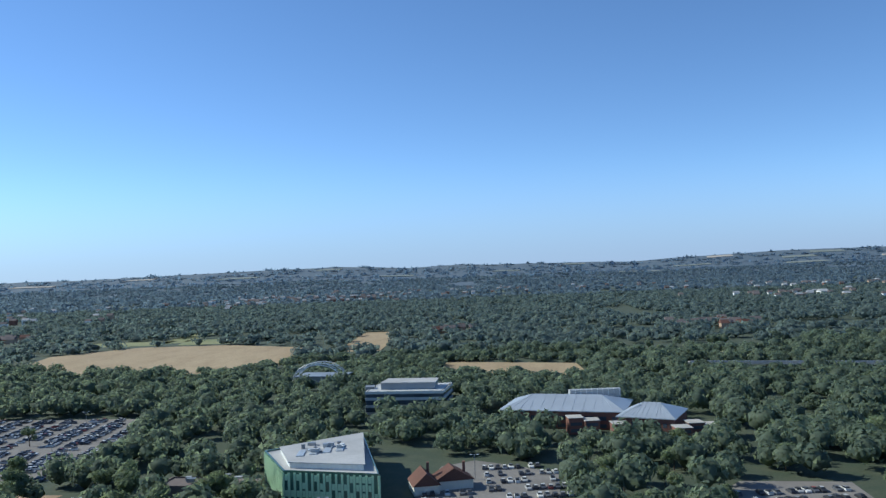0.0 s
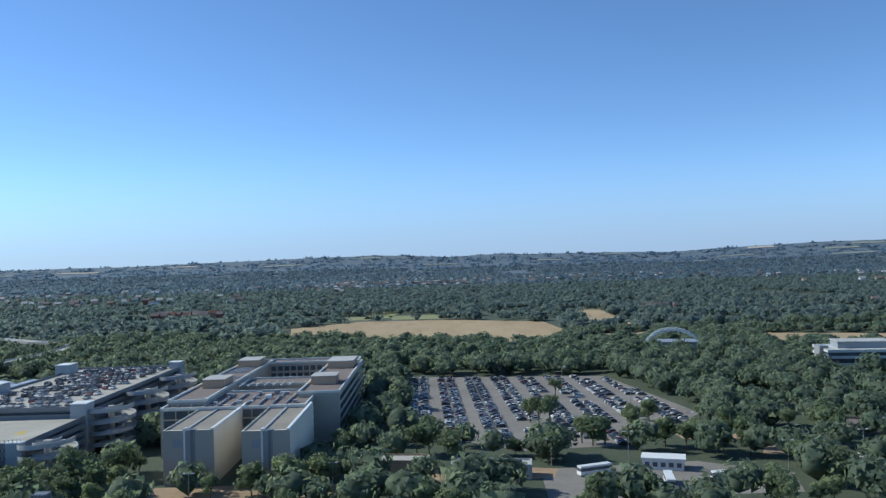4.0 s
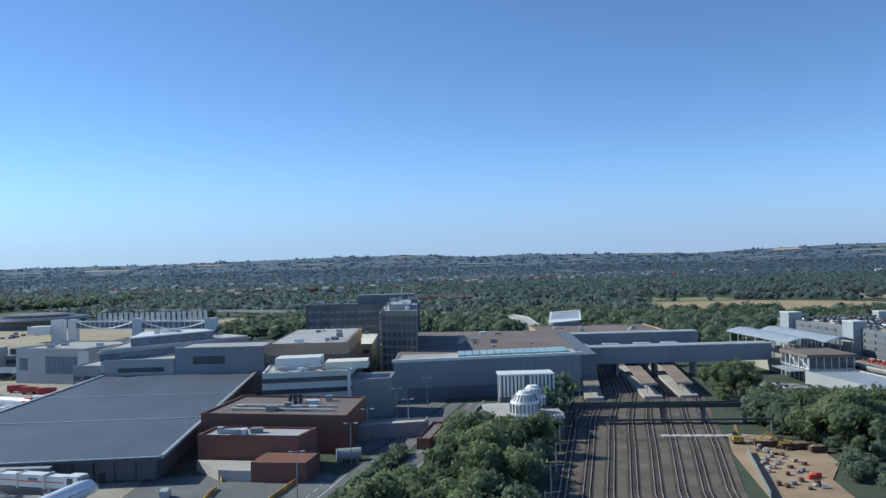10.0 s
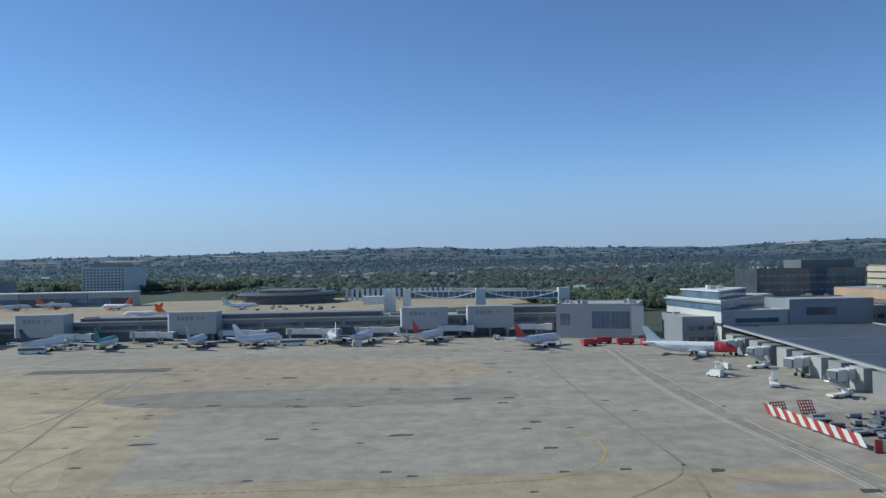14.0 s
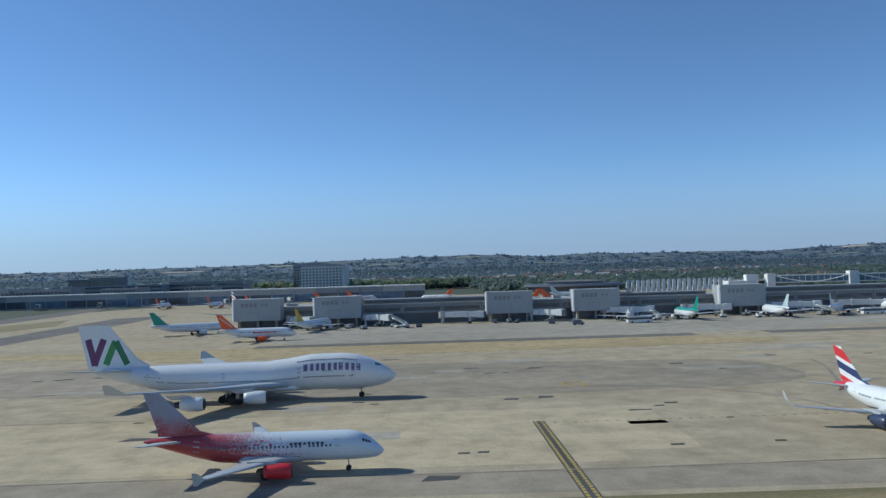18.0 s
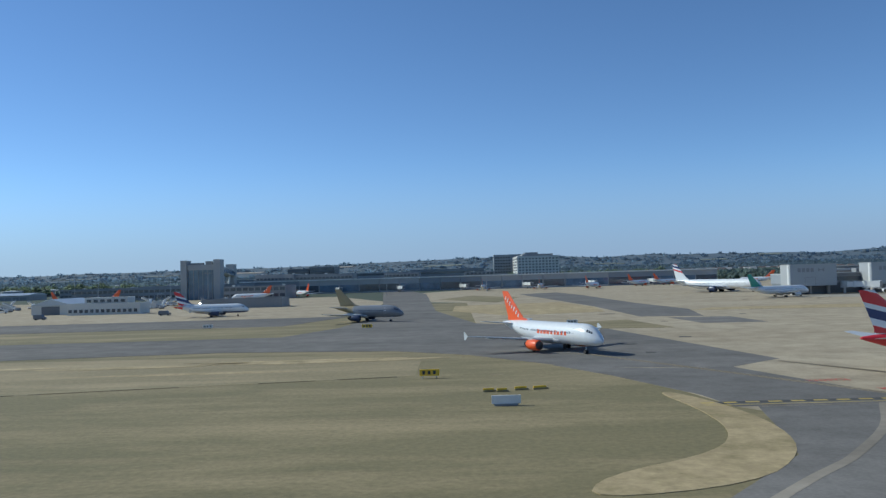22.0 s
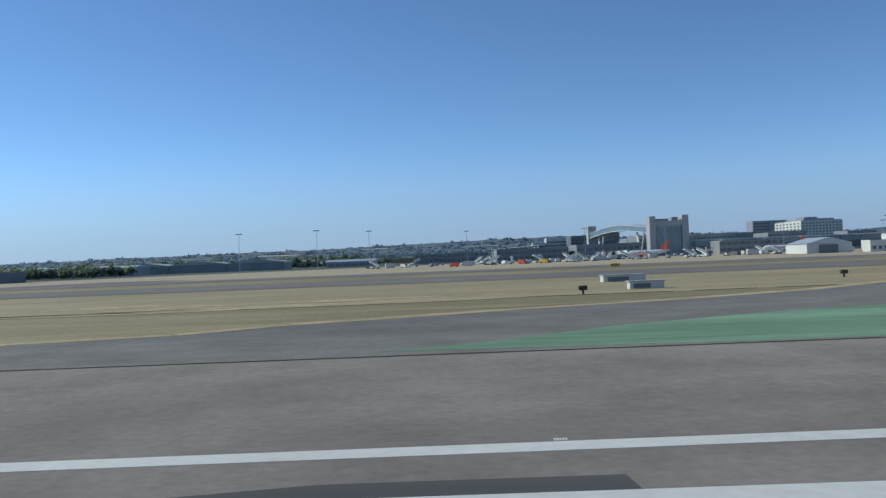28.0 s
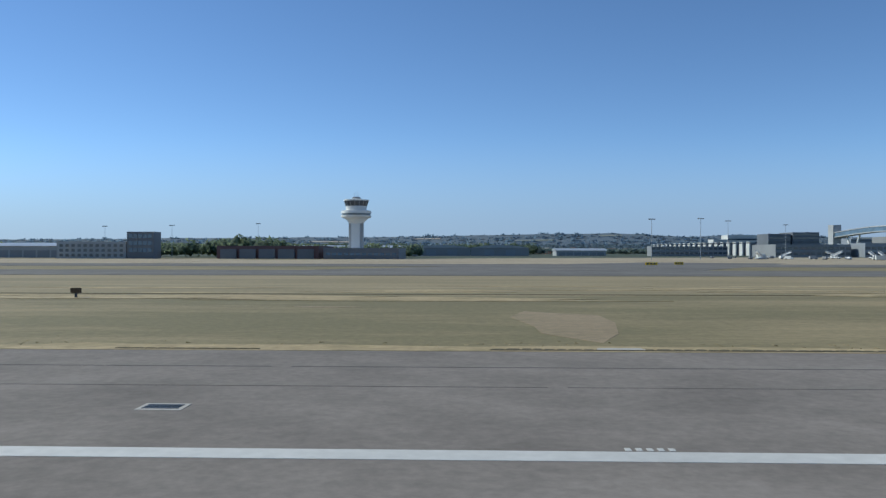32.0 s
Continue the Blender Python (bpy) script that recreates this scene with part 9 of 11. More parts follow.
for x, y in ((-910, 342), (-894, 344), (-902, 350), (-885, 340)):
    v = thing("fire_truck", "red fire truck parked by the terminal", "truck", (x, y, 0.06), rr.uniform(-20, 30), "red trucks by the terminal")
    part("body", Mesh().box(-3.6, 1.6, -1.25, 1.25, 0.6, 3.0), DULLRED, v)
    part("cab", Mesh().box(1.7, 3.6, -1.2, 1.2, 0.6, 2.8), DULLRED, v)
    part("cab_glass", Mesh().box(2.2, 3.65, -1.1, 1.1, 1.7, 2.5), GLASS, v)
    part("axle", Mesh().tube((-2, -1.2, 0.55), (-2, 1.2, 0.55), 0.55, n=10), RUBBER, v)
    part("axle", Mesh().tube((2.4, -1.2, 0.55), (2.4, 1.2, 0.55), 0.55, n=10), RUBBER, v)
for x, y, t in ((-1152, 362, 3), (-880, 146, 2), (-1040, 372, 5)):
    coach(x, y, 0.06, t, "white apron bus with dark windows", None, "apron buses")


# ---- aircraft ----
WH = (0.76, 0.77, 0.78)
OR = (0.80, 0.115, 0.022)
RD = (0.58, 0.03, 0.04)
NV = (0.025, 0.045, 0.15)
PALE = masked("white_airliner", WH, [])
EZW = masked("white_airliner_orange_tail_cone", WH, [])
UPPER = [(0.246, 0, -1, -6.33), (0.53, 0, -1, -9.26)]
LOWER = [(-0.19, 0, 1, 5.24), (-0.048, 0, 1, 4.11)]
BERLIN = masked("orange_sweep_airliner", WH, [(OR, [[(-1, 0, -0.33, 22.5), (1, 0, 0, -30.4)]] + [[u, v, (-1, 0, -1.45, -9.5), (1, 0, 0, -20.5)] for u in UPPER for v in LOWER])])
EZFIN = masked("orange_fin", OR, [])
BA = masked("white_navy_airliner", WH, [(NV, [[(0, 0, -1, -2.35)]]), (RD, [[(-1, 0, 0, 24.6)]])])
BAFIN = masked("red_white_blue_fin", WH, [(RD, [[(0.28, 0, 1, 2.2), (-0.28, 0, -1, -3.9)]]), (RD, [[(0.28, 0, 1, -1.8), (-0.28, 0, -1, 0.8)]]), (NV, [[(0.28, 0, 1, 0.2), (-0.28, 0, -1, -1.5)]])])


def stroke(x0, z0, x1, z1, w):
    """The four half spaces of one painted bar."""
    k = math.hypot(x1 - x0, z1 - z0)
    dx, dz = (x1 - x0) / k, (z1 - z0) / k
    off, along, end = -dz * x0 + dx * z0, dx * x0 + dz * z0, dx * x1 + dz * z1
    return [(-dz, 0, dx, off - w), (dz, 0, -dx, -off - w), (dx, 0, dz, along - 0.4), (-dx, 0, -dz, -end - 0.4)]


WAFIN = masked("white_fin_purple_green", WH, [((0.13, 0.04, 0.14), [stroke(-60.9, 14.4, -59.6, 9.3, 0.75), stroke(-57.6, 14.4, -59.6, 9.3, 0.75)]), ((0.06, 0.27, 0.08), [stroke(-55.0, 13.9, -56.9, 9.4, 0.75)]), ((0.03, 0.17, 0.07), [stroke(-54.6, 13.9, -52.4, 9.4, 0.7)])])


def speckled(name, lo, hi, kx, kz, pale):
    """Red breaking up into fine specks on a pale ground, along kx * x + kz * z."""
    m, n, l, b = shader(name)
    pos = n.new("ShaderNodeTexCoord").outputs["Object"]
    dot = n.new("ShaderNodeVectorMath")
    dot.operation = "DOT_PRODUCT"
    dot.inputs[1].default_value = (kx, 0, kz)
    l.new(pos, dot.inputs[0])
    vor = n.new("ShaderNodeTexVoronoi")
    vor.inputs["Scale"].default_value, vor.inputs["Randomness"].default_value = 5.5, 0.6
    l.new(pos, vor.inputs["Vector"])
    part_ = n.new("ShaderNodeMapRange")
    part_.inputs["From Min"].default_value, part_.inputs["From Max"].default_value = lo, hi
    part_.inputs["To Min"].default_value, part_.inputs["To Max"].default_value = 0.02, 0.82
    l.new(dot.outputs["Value"], part_.inputs["Value"])
    lt = n.new("ShaderNodeMath")
    lt.operation = "LESS_THAN"
    l.new(vor.outputs["Distance"], lt.inputs[0]), l.new(part_.outputs[0], lt.inputs[1])
    l.new(mix(n, l, lt.outputs[0], (0.36, 0.045, 0.055), pale), b.inputs["Base Color"])
    b.inputs["Roughness"].default_value, b.inputs["Coat Weight"].default_value = 0.28, 0.3
    return m


ROS = speckled("red_speckled_airliner", -15.0, 0.5, 1.0, 1.6, (0.66, 0.72, 0.78))
ROSFIN = speckled("red_speckled_fin", 4.0, 9.5, 0.0, 1.0, (0.32, 0.33, 0.40))
KHAKI = masked("khaki_dark_airliner", (0.20, 0.21, 0.23), [((0.28, 0.225, 0.125), [[(-1, 0, 0, 14.0)]])])
KFIN = masked("khaki_fin", (0.28, 0.225, 0.125), [])
GREENT = masked("green_tail_airliner", WH, [((0.03, 0.30, 0.22), [[(0, 0, 1, 4.4)]])])
GRFIN = masked("green_fin", (0.03, 0.28, 0.20), [])
YELFIN = masked("yellow_fin", (0.70, 0.45, 0.03), [])
REDNOSE = masked("red_nosed_airliner", WH, [(RD, [[(1, 0, 0, -3.5)]])])
REDFIN = masked("red_fin", (0.55, 0.04, 0.04), [])
GREYFIN = masked("pale_teal_fin", (0.50, 0.60, 0.62), [])
OREN = plain("orange_engine", OR, 0.35, coords="Object", vary=0.05)
RDEN = plain("red_engine", RD, 0.35, coords="Object", vary=0.05)
PURT = plain("purple_grey_lettering", (0.20, 0.15, 0.27), 0.5, coords="Object")
DKT = plain("dark_lettering", (0.05, 0.05, 0.055), 0.5, coords="Object")
WHT = plain("white_lettering", (0.78, 0.78, 0.78), 0.5, coords="Object")
DBLUE = plain("navy_lettering", (0.03, 0.05, 0.15), 0.5, coords="Object")
GRNT = plain("green_lettering", (0.06, 0.28, 0.08), 0.5, coords="Object")
ORT = plain("orange_lettering", OR, 0.5, coords="Object")

h320, h319 = narrow_hull(37.57), narrow_hull(33.84)
FAR = "aircraft at the stands"
QUEUE = "aircraft queueing for the runway"
a = aircraft("airliner", "white airliner with red and blue fin and navy belly", (-1426.1, 106.9, 0.05), 0, h319, BA, BAFIN, NAVY, tip="fence", group=QUEUE, marks=[("name_bars", title(7.2, 13.2, -0.06, 0.2, 15), DBLUE), ("emblem", [(5.2, 9.5, 0.36, 0.42), (4.2, 5.6, 0.18, 0.40)], REDP)])
a = aircraft("airliner", "orange and white airliner with a city name on its side", (-1334.5, 105.8, 0.05), 0, h320, BERLIN, EZFIN, OREN, tip="sharklet", tip_paint=EZFIN, group=QUEUE, marks=[("name_bars", title(5.9, 11.4, 0.45, 0.26, 8), WHT), ("bear_shape", [(24.9, 26.1, -0.35, 0.25), (24.5, 25.1, 0.05, 0.35), (25.8, 26.5, -0.5, -0.1)], RDEN), ("bar_code", [(30.2, 31.2, 0.12, 0.3)], DKT)])
cu = bpy.data.curves.new("words", "FONT")
cu.body, cu.size, cu.extrude, cu.align_x = "BERLIN", 2.6, 0.02, "LEFT"
tmp = bpy.data.objects.new("words", cu)
me = bpy.data.meshes.new_from_object(tmp)
bpy.data.objects.remove(tmp)
me.materials.append(DKT)
word = part("city_name", me, None, a, "dark city name BERLIN on the side")
word.matrix_basis = pose(-19.1, -2.03, 2.45, 90, -5, 0) @ Matrix.Diagonal((0.66, 1.0, 1.0, 1.0))
a = aircraft("airliner", "airliner fading from speckled red tail to pale nose", (-1257.4, 106.5, 0.05), 0, h319, ROS, ROSFIN, RDEN, tip="fence", group=QUEUE, marks=[("name_bars", title(8.3, 13.2, 0.36, 0.2, 8), DKT)])
a = aircraft("jumbo_jet", "white four-engined jumbo jet with purple and green fin marks", (-1260.9, 169.2, 0.05), 0, jumbo_hull(), PALE, WAFIN, CHROME, size="jumbo", tip="winglet", group=QUEUE, marks=[("name_bars", [(7.8 + k * 1.3, 8.5 + k * 1.3 + 0.2 * (k % 3 == 0), 0.15, 0.56) for k in range(10)], PURT), ("small_name_bars", title(14.0, 16.4, 0.12, 0.06, 4), GRNT), ("code_bars", title(52.0, 56, 0.15, 0.06, 5), DKT), ("red_panel", [(44, 48, -1.15, -0.8)], RDEN)])
a = aircraft("airliner", "white airliner with orange fin turning off the taxiway", (-1483.3, 141.3, 0.07), -61, h319, EZW, EZFIN, OREN, tip="fence", group=QUEUE, marks=[("name_bars", title(8.5, 18.5, 0.1, 0.42, 9), ORT)])
a = aircraft("airliner", "white airliner with red, white and blue fin heading for the runway", (-1173.0, 112.2, 0.05), -82, h319, BA, BAFIN, NAVY, tip="sharklet", group=QUEUE, marks=[("emblem", [(5.2, 9.5, 0.36, 0.42), (4.2, 5.6, 0.18, 0.40)], REDP)])
a = aircraft("airliner", "white airliner with a navy belly on the north apron", (-1597.0, 336.7, 0.06), 2, h319, BA, BAFIN, NAVY, tip="fence", group=FAR)
a = aircraft("airliner", "dark grey airliner with a khaki tail on the taxiway", (-1527.0, 262, 0.07), -20, narrow_hull(27), KHAKI, KFIN, NAVY, group=FAR)
a = aircraft("wide_body_airliner", "white wide-body airliner with a red, white and blue fin", (-1336, 462, 0.05), -52, wide_hull(), PALE, BAFIN, NAVY, size="wide", group=FAR)
a = aircraft("airliner", "white and orange airliner at the pier end", (-1305, 326, 0.05), 4, h319, EZW, EZFIN, OREN, tip="fence", group=FAR, marks=[("name_bars", title(8.5, 18.5, 0.1, 0.42, 9), ORT)])
a = aircraft("airliner", "green-tailed airliner parked near the pier end", (-1345, 378, 0.05), 20, h320, PALE, GRFIN, CHROME, group=FAR)
a = aircraft("airliner", "yellow-tailed airliner at the pier end", (-1296, 388, 0.05), 70, h320, PALE, YELFIN, CHROME, group=FAR)
a = aircraft("airliner", "airliner with a red nose and pale tail at the pier", (-870, 296, 0.05), -26, h320, REDNOSE, GREYFIN, CHROME, group=FAR)
a = aircraft("airliner", "white airliner with a red fin at the pier", (-924, 350, 0.05), 42, h319, PALE, REDFIN, NAVY, tip="fence", group=FAR)
a = aircraft("airliner", "white airliner parked beside the round satellite", (-1117, 690, 0.05), 4, h319, PALE, GREYFIN, CHROME, group=FAR, windows=False)
a = aircraft("airliner", "airliner with red, white and blue fin at the dark pier", (-847, 179, 0.05), 84, h319, BA, BAFIN, NAVY, tip="fence", group=FAR)
a = aircraft("airliner", "all-white airliner nosed in to the dark pier", (-802.5, 176, 0.05), 78, h320, PALE, PALE, CHROME, tip="fence", group=FAR)
for x, y, t, fp, ep, lab in ((-973, 384, 62, REDFIN, NAVY, "white airliner with a red fin at the pier"), (-1006, 386, 75, NAVY, CHROME, "white airliner with a navy fin at the pier"), (-1050, 384, 55, PALE, CHROME, "white airliner at the pier"), (-1024, 388, 100, PALE, NAVY, "pale airliner at the pier"), (-1126, 388, 92, GRFIN, CHROME, "airliner with a green fin at the pier"), (-1150, 386, 75, NAVY, CHROME, "airliner with a dark blue fin at the pier"), (-1084, 386, 88, GREYFIN, CHROME, "airliner with a pale fin at the pier")):
    aircraft("airliner", lab, (x, y, 0.05), t, h319, GREENT if fp is GRFIN else PALE, fp, ep, tip="fence", group=FAR, windows=False)
for x, y, t in ((-1385, 690, 60), (-1430, 712, 80), (-1330, 745, 40), (-1300, 760, 30), (-1480, 726, 85), (-1250, 720, 160), (-1190, 600, 170), (-1140, 585, 10)):
    aircraft("airliner", "white and orange airliner at the far pier", (x, y, 0.05), t, h319, EZW, EZFIN, OREN, tip="fence", group=FAR, windows=False, marks=[("name_bars", title(8.5, 18.5, 0.1, 0.42, 9), ORT)])
for x, y, t in ((-1790, 600, 78), (-1773, 582, 172), (-1668, 600, 174), (-1640, 690, 120), (-1775, 1000, 172), (-1800, 1100, 160)):
    aircraft("airliner", "white and orange airliner on the north apron", (x, y, 0.05), t, h319, EZW, EZFIN, OREN, tip="fence", group=FAR, windows=False, marks=[("name_bars", title(8.5, 18.5, 0.1, 0.42, 9), ORT)])


# ---- north terminal, hotel, control tower ----
nt = thing("north_pier", "very long blue-grey pier under a pale roof edge", "building")
path = [(-1720, 800), (-1560, 790), (-1420, 785), (-1250, 790)]
k = 0
for (xa, ya), (xb, yb) in zip(path, path[1:]):
    n = int((xb - xa) / 20)
    for i in range(n):
        x0, x1 = xa + (xb - xa) * i / n, xa + (xb - xa) * (i + 1) / n
        y = ya + (yb - ya) * i / n
        part("wall", Mesh().box(x0, x1 - 0.2, y, y + 22, -0.3, 13.0), GREYP if (k // 3) % 3 else BLUEG, nt)
        part("glazing", Mesh().box(x0 + 0.6, x1 - 0.8, y - 0.25, y, 1.5, 8.0), GLASS if (k // 2) % 2 else GLASSB, nt)
        part("roof", Mesh().box(x0, x1, y - 1.2, y + 23, 13.0, 14.0), WHITE, nt)
        k += 1
for x, y0, y1, z, w in ((-1640, 815, 850, 19, 60), (-1560, 812, 850, 18, 36), (-1690, 812, 860, 20, 40), (-1480, 815, 845, 17, 30)):
    b = block("terminal_block", "grey terminal block behind the north pier", rect(x - w / 2, x + w / 2, y0 + 10, y1 + 10), z, MIDG, ROOFG)
    window_row(b, (x - w / 2 + 1, y0 + 9.95), (x + w / 2 - 1, y0 + 9.95), 14.6, 2.2, int(w / 4), 0.25, GLASS, 0.08)
    roof_plant(b, x - w / 2 + 4, x + w / 2 - 4, y0 + 14, y1 + 4, z + 0.1, 4, int(-x))
# western cluster of the north terminal
for pts, z, wall, roof, lab in (
    ([(-1790, 720), (-1700, 712), (-1698, 770), (-1788, 778)], 12, BLUEG, ROOFG, "low blue-grey terminal block"),
    ([(-1860, 740), (-1795, 735), (-1793, 800), (-1858, 806)], 11, MIDG, ROOFG, "low grey terminal block"),
    ([(-1734, 1100), (-1705, 1098), (-1705, 1140), (-1734, 1143)], 28.5, DARKG, ROOFG, "tall dark glazed terminal hall"),
    ([(-1703, 1096), (-1669, 1094), (-1669, 1140), (-1703, 1143)], 30.5, DARKG, ROOFG, "taller dark glazed terminal hall"),
    ([(-1774, 1210), (-1755, 1207), (-1753, 1240), (-1772, 1244)], 22.5, WHITEF, ROOFG, "white terminal block with a stepped roof"),
    ([(-1754, 1207), (-1700, 1202), (-1698, 1240), (-1752, 1244)], 29, WHITEF, ROOFG, "pale terminal block behind the hall"),
    ([(-1690, 960), (-1560, 950), (-1558, 1000), (-1688, 1010)], 20, BLUEG, ROOFG, "dark blue-grey terminal block"),
    ([(-1560, 980), (-1470, 975), (-1468, 1020), (-1558, 1026)], 22, MIDG, ROOFG, "grey flat-roofed terminal block"),
    ([(-1690, 640), (-1640, 636), (-1638, 670), (-1688, 676)], 10, MIDG, ROOFG, "low grey pier block"),
    ([(-1940, 880), (-1860, 875), (-1858, 905), (-1938, 910)], 10, MIDG, ROOFG, "low grey pier block"),
):
    b = block("terminal_block", lab, pts, z, wall, roof)
    x0, x1, y0, y1 = min(p[0] for p in pts), max(p[0] for p in pts), min(p[1] for p in pts), max(p[1] for p in pts)
    roof_plant(b, x0 + 5, x1 - 5, y0 + 8, y1 - 8, z + 0.1, 4, int(-x0))
    for zz in range(2, int(z) - 2, 5):
        if y0 < 900:
            window_row(b, pts[0], pts[1], zz, 2.4, int((x1 - x0) / 5), 0.2, GLASS, 0.1)
        else:
            part("window_band", Mesh().beam((*pts[0], zz + 1.2), (*pts[1], zz + 1.2), 0.3, 2.4), GLASS, b)
# arched passenger bridge between two pale towers
ab = thing("skybridge", "arched passenger bridge between two pale stair towers", "bridge")
for x0, x1, y0, y1, z in ((-1736, -1731, 674, 686, 33.4), (-1708.5, -1703, 675, 687, 33.8), (-1752.5, -1744, 866, 878, 33.4)):
    t = part("tower", Mesh().box(x0, x1, y0, y1, -0.3, z), GREYP, ab)
    part("tower_joint", Mesh().box(x0 - 0.15, x1 + 0.15, y0 - 0.15, y0, 0, 0.3).box(x0 - 0.15, x1 + 0.15, y0 - 0.15, y0, z - 4, z - 3.8), MIDG, t)
part("lift_hall", Mesh().box(-1731, -1708.5, 677, 686, 0, 25), GLASSB, ab)
part("lift_roof", Mesh().box(-1731.5, -1708, 676, 687, 25, 29.4), GREYP, ab)
part("roof_rail", Mesh().box(-1729, -1719, 678, 685, 29.4, 31.2).box(-1716, -1711, 678, 685, 29.4, 32.4), MIDG, ab)
for k in range(6):
    part("mullion", Mesh().box(-1730 + k * 3.9, -1729.6 + k * 3.9, 676.7, 677, 0, 25), GREYP, ab)
N = 16
prev = None
for i in range(N + 1):
    f = i / N
    y = 686 + (868 - 686) * f
    z = 22.5 + 4.6 * math.sin(math.pi * f)
    p = Vector((-1731 - 16 * f, y, z))
    if prev is not None:
        part("deck", Mesh().beam(prev, p, 9, 4.2), GLASSB, ab)
        part("roof", Mesh().beam(prev + Vector((0, 0, 2.6)), p + Vector((0, 0, 2.6)), 10, 0.9), GREYP, ab)
        part("sill", Mesh().beam(prev + Vector((0, 0, -2.4)), p + Vector((0, 0, -2.4)), 9.6, 0.8), GREYP, ab)
    prev = p
for f in (0.16, 0.84):
    y = 686 + 182 * f
    for s in (-14, 14):
        part("strut", Mesh().tube((-1731 - 16 * f, y, 0), (-1731 - 16 * f, y + s, 21.5), 1.0, n=8), WHITE, ab)
# hotel on the skyline
HOTW = plain("hotel_panel", (0.60, 0.59, 0.56), 0.6, vary=0.06)
ho = thing("hotel", "pale hotel with rows of square windows and a darker wing", "hotel")
part("front_wall", Mesh().box(-1420, -1363, 1100, 1186, 0, 37.5), HOTW, ho)
part("roof", Mesh().box(-1419, -1364, 1101, 1185, 37.5, 38.1), ROOFG, ho)
part("dark_wing", Mesh().box(-1447, -1395, 1200, 1225, 0, 43), BLUEG, ho)
part("penthouse", Mesh().box(-1412, -1370, 1110, 1170, 38.1, 40.6), MIDG, ho)
part("plant_room", Mesh().box(-1408, -1390, 1116, 1140, 40.6, 43), MIDG, ho)
for z in range(9):
    window_row(ho, (-1419, 1099.95), (-1364, 1099.95), 2 + z * 3.9, 1.9, 12, 0.45, GLASS, 0.12)
    window_row(ho, (-1420.05, 1184), (-1420.05, 1102), 2 + z * 3.9, 1.9, 7, 0.5, GLASS, 0.12)
    window_row(ho, (-1446, 1199.9), (-1422, 1199.9), 3 + z * 4.3, 2.2, 6, 0.3, GLASS, 0.1)
# low apron buildings
hg = thing("hangar", "small pale hangar with a pitched roof", "hangar")
part("wall", Mesh().prism([(-1724, 412), (-1702, 410), (-1700, 440), (-1722, 442)], -0.2, 5.0), WHITEF, hg)
part("roof", Mesh().add([(-1724.5, 411.5, 5), (-1701.5, 409.5, 5), (-1713, 410.5, 8.2), (-1722.5, 442.5, 5), (-1699.5, 440.5, 5), (-1711, 441.5, 8.2)], [(0, 1, 2), (5, 4, 3), (0, 2, 5, 3), (1, 4, 5, 2)]), ROOFM, hg)
part("door", Mesh().box(-1718, -1707, 410.6, 411.2, 0, 4.4), DARKG, hg)
b = block("apron_building", "white two-storey apron building with dark windows", [(-1699, 398), (-1661, 395), (-1660, 405), (-1698, 408.6)], 5.2, WHITEF, ROOFG)
window_row(b, (-1698.5, 397.9), (-1662, 395.0), 1.2, 1.6, 13, 0.4, GLASS, 0.1)
part("upper_storey", Mesh().prism([(-1690, 398.4), (-1668, 396.6), (-1667, 404), (-1689, 406)], 5.2, 8.6), WHITEF, b)
window_row(b, (-1689.5, 398.2), (-1668.5, 396.5), 6.2, 1.4, 6, 0.4, GLASS, 0.1)
b = block("apron_building", "grey apron building beside the stands", [(-1645, 440), (-1600, 437), (-1599, 452), (-1644, 455)], 4.6, MIDG, ROOFG)
for x, y, r, h in ((-2110, 1200, 15, 10), (-2150, 1165, 15, 10), (-2182, 1125, 14, 10.5)):
    tk = thing("storage_tank", "pale cylindrical storage tank", "tank", (x, y, 0), 0, "storage tanks")
    part("shell", Mesh().tube((0, 0, -0.2), (0, 0, h), r, n=28), GREYP, tk)
    part("lid", Mesh().tube((0, 0, h), (0, 0, h + 0.9), r, r * 0.15, 28), WHITE, tk)
    part("ladder", Mesh().box(r - 0.1, r + 0.3, -0.4, 0.4, 0, h), STEEL, tk)
# control tower
CTW = plain("tower_white", (0.72, 0.72, 0.70), 0.6, vary=0.06)
ct = thing("control_tower", "white control tower with a flared cab and dark glass rings", "tower", (-2208, 505, 0))


def drum(stations, n=32):
    return Mesh().rings([[(r * math.cos(2 * math.pi * i / n), r * math.sin(2 * math.pi * i / n), z) for i in range(n)] for r, z in stations])


part("shaft", Mesh().box(-2.6, 2.6, -4.0, 4.0, -0.3, 25), CTW, ct)
part("shaft_rib", Mesh().box(-4.4, -2.6, -2.6, 2.6, -0.3, 24), GREYP, ct)
part("shaft_rib", Mesh().box(2.6, 4.4, -2.6, 2.6, -0.3, 24), GREYP, ct)
part("flare", drum([(4.2, 22.0), (6.4, 24.6), (9.2, 26.0)]), CTW, ct)
part("lower_gallery", drum([(9.2, 26.0), (9.4, 27.2)]), CTW, ct)
part("gallery_glass", drum([(9.0, 27.2), (9.0, 28.4)]), GLASS, ct)
part("upper_gallery", drum([(9.4, 28.4), (9.3, 30.0), (6.4, 30.4)]), CTW, ct)
part("cab_base", drum([(6.3, 30.4), (6.6, 33.0)]), CTW, ct)
part("cab_glass", drum([(6.7, 33.0), (7.6, 36.2)]), GLASS, ct)
for i in range(16):
    a = 2 * math.pi * i / 16
    part("mullion", Mesh().beam((6.75 * math.cos(a), 6.75 * math.sin(a), 33.0), (7.65 * math.cos(a), 7.65 * math.sin(a), 36.2), 0.2, 0.2), GREYP, ct)
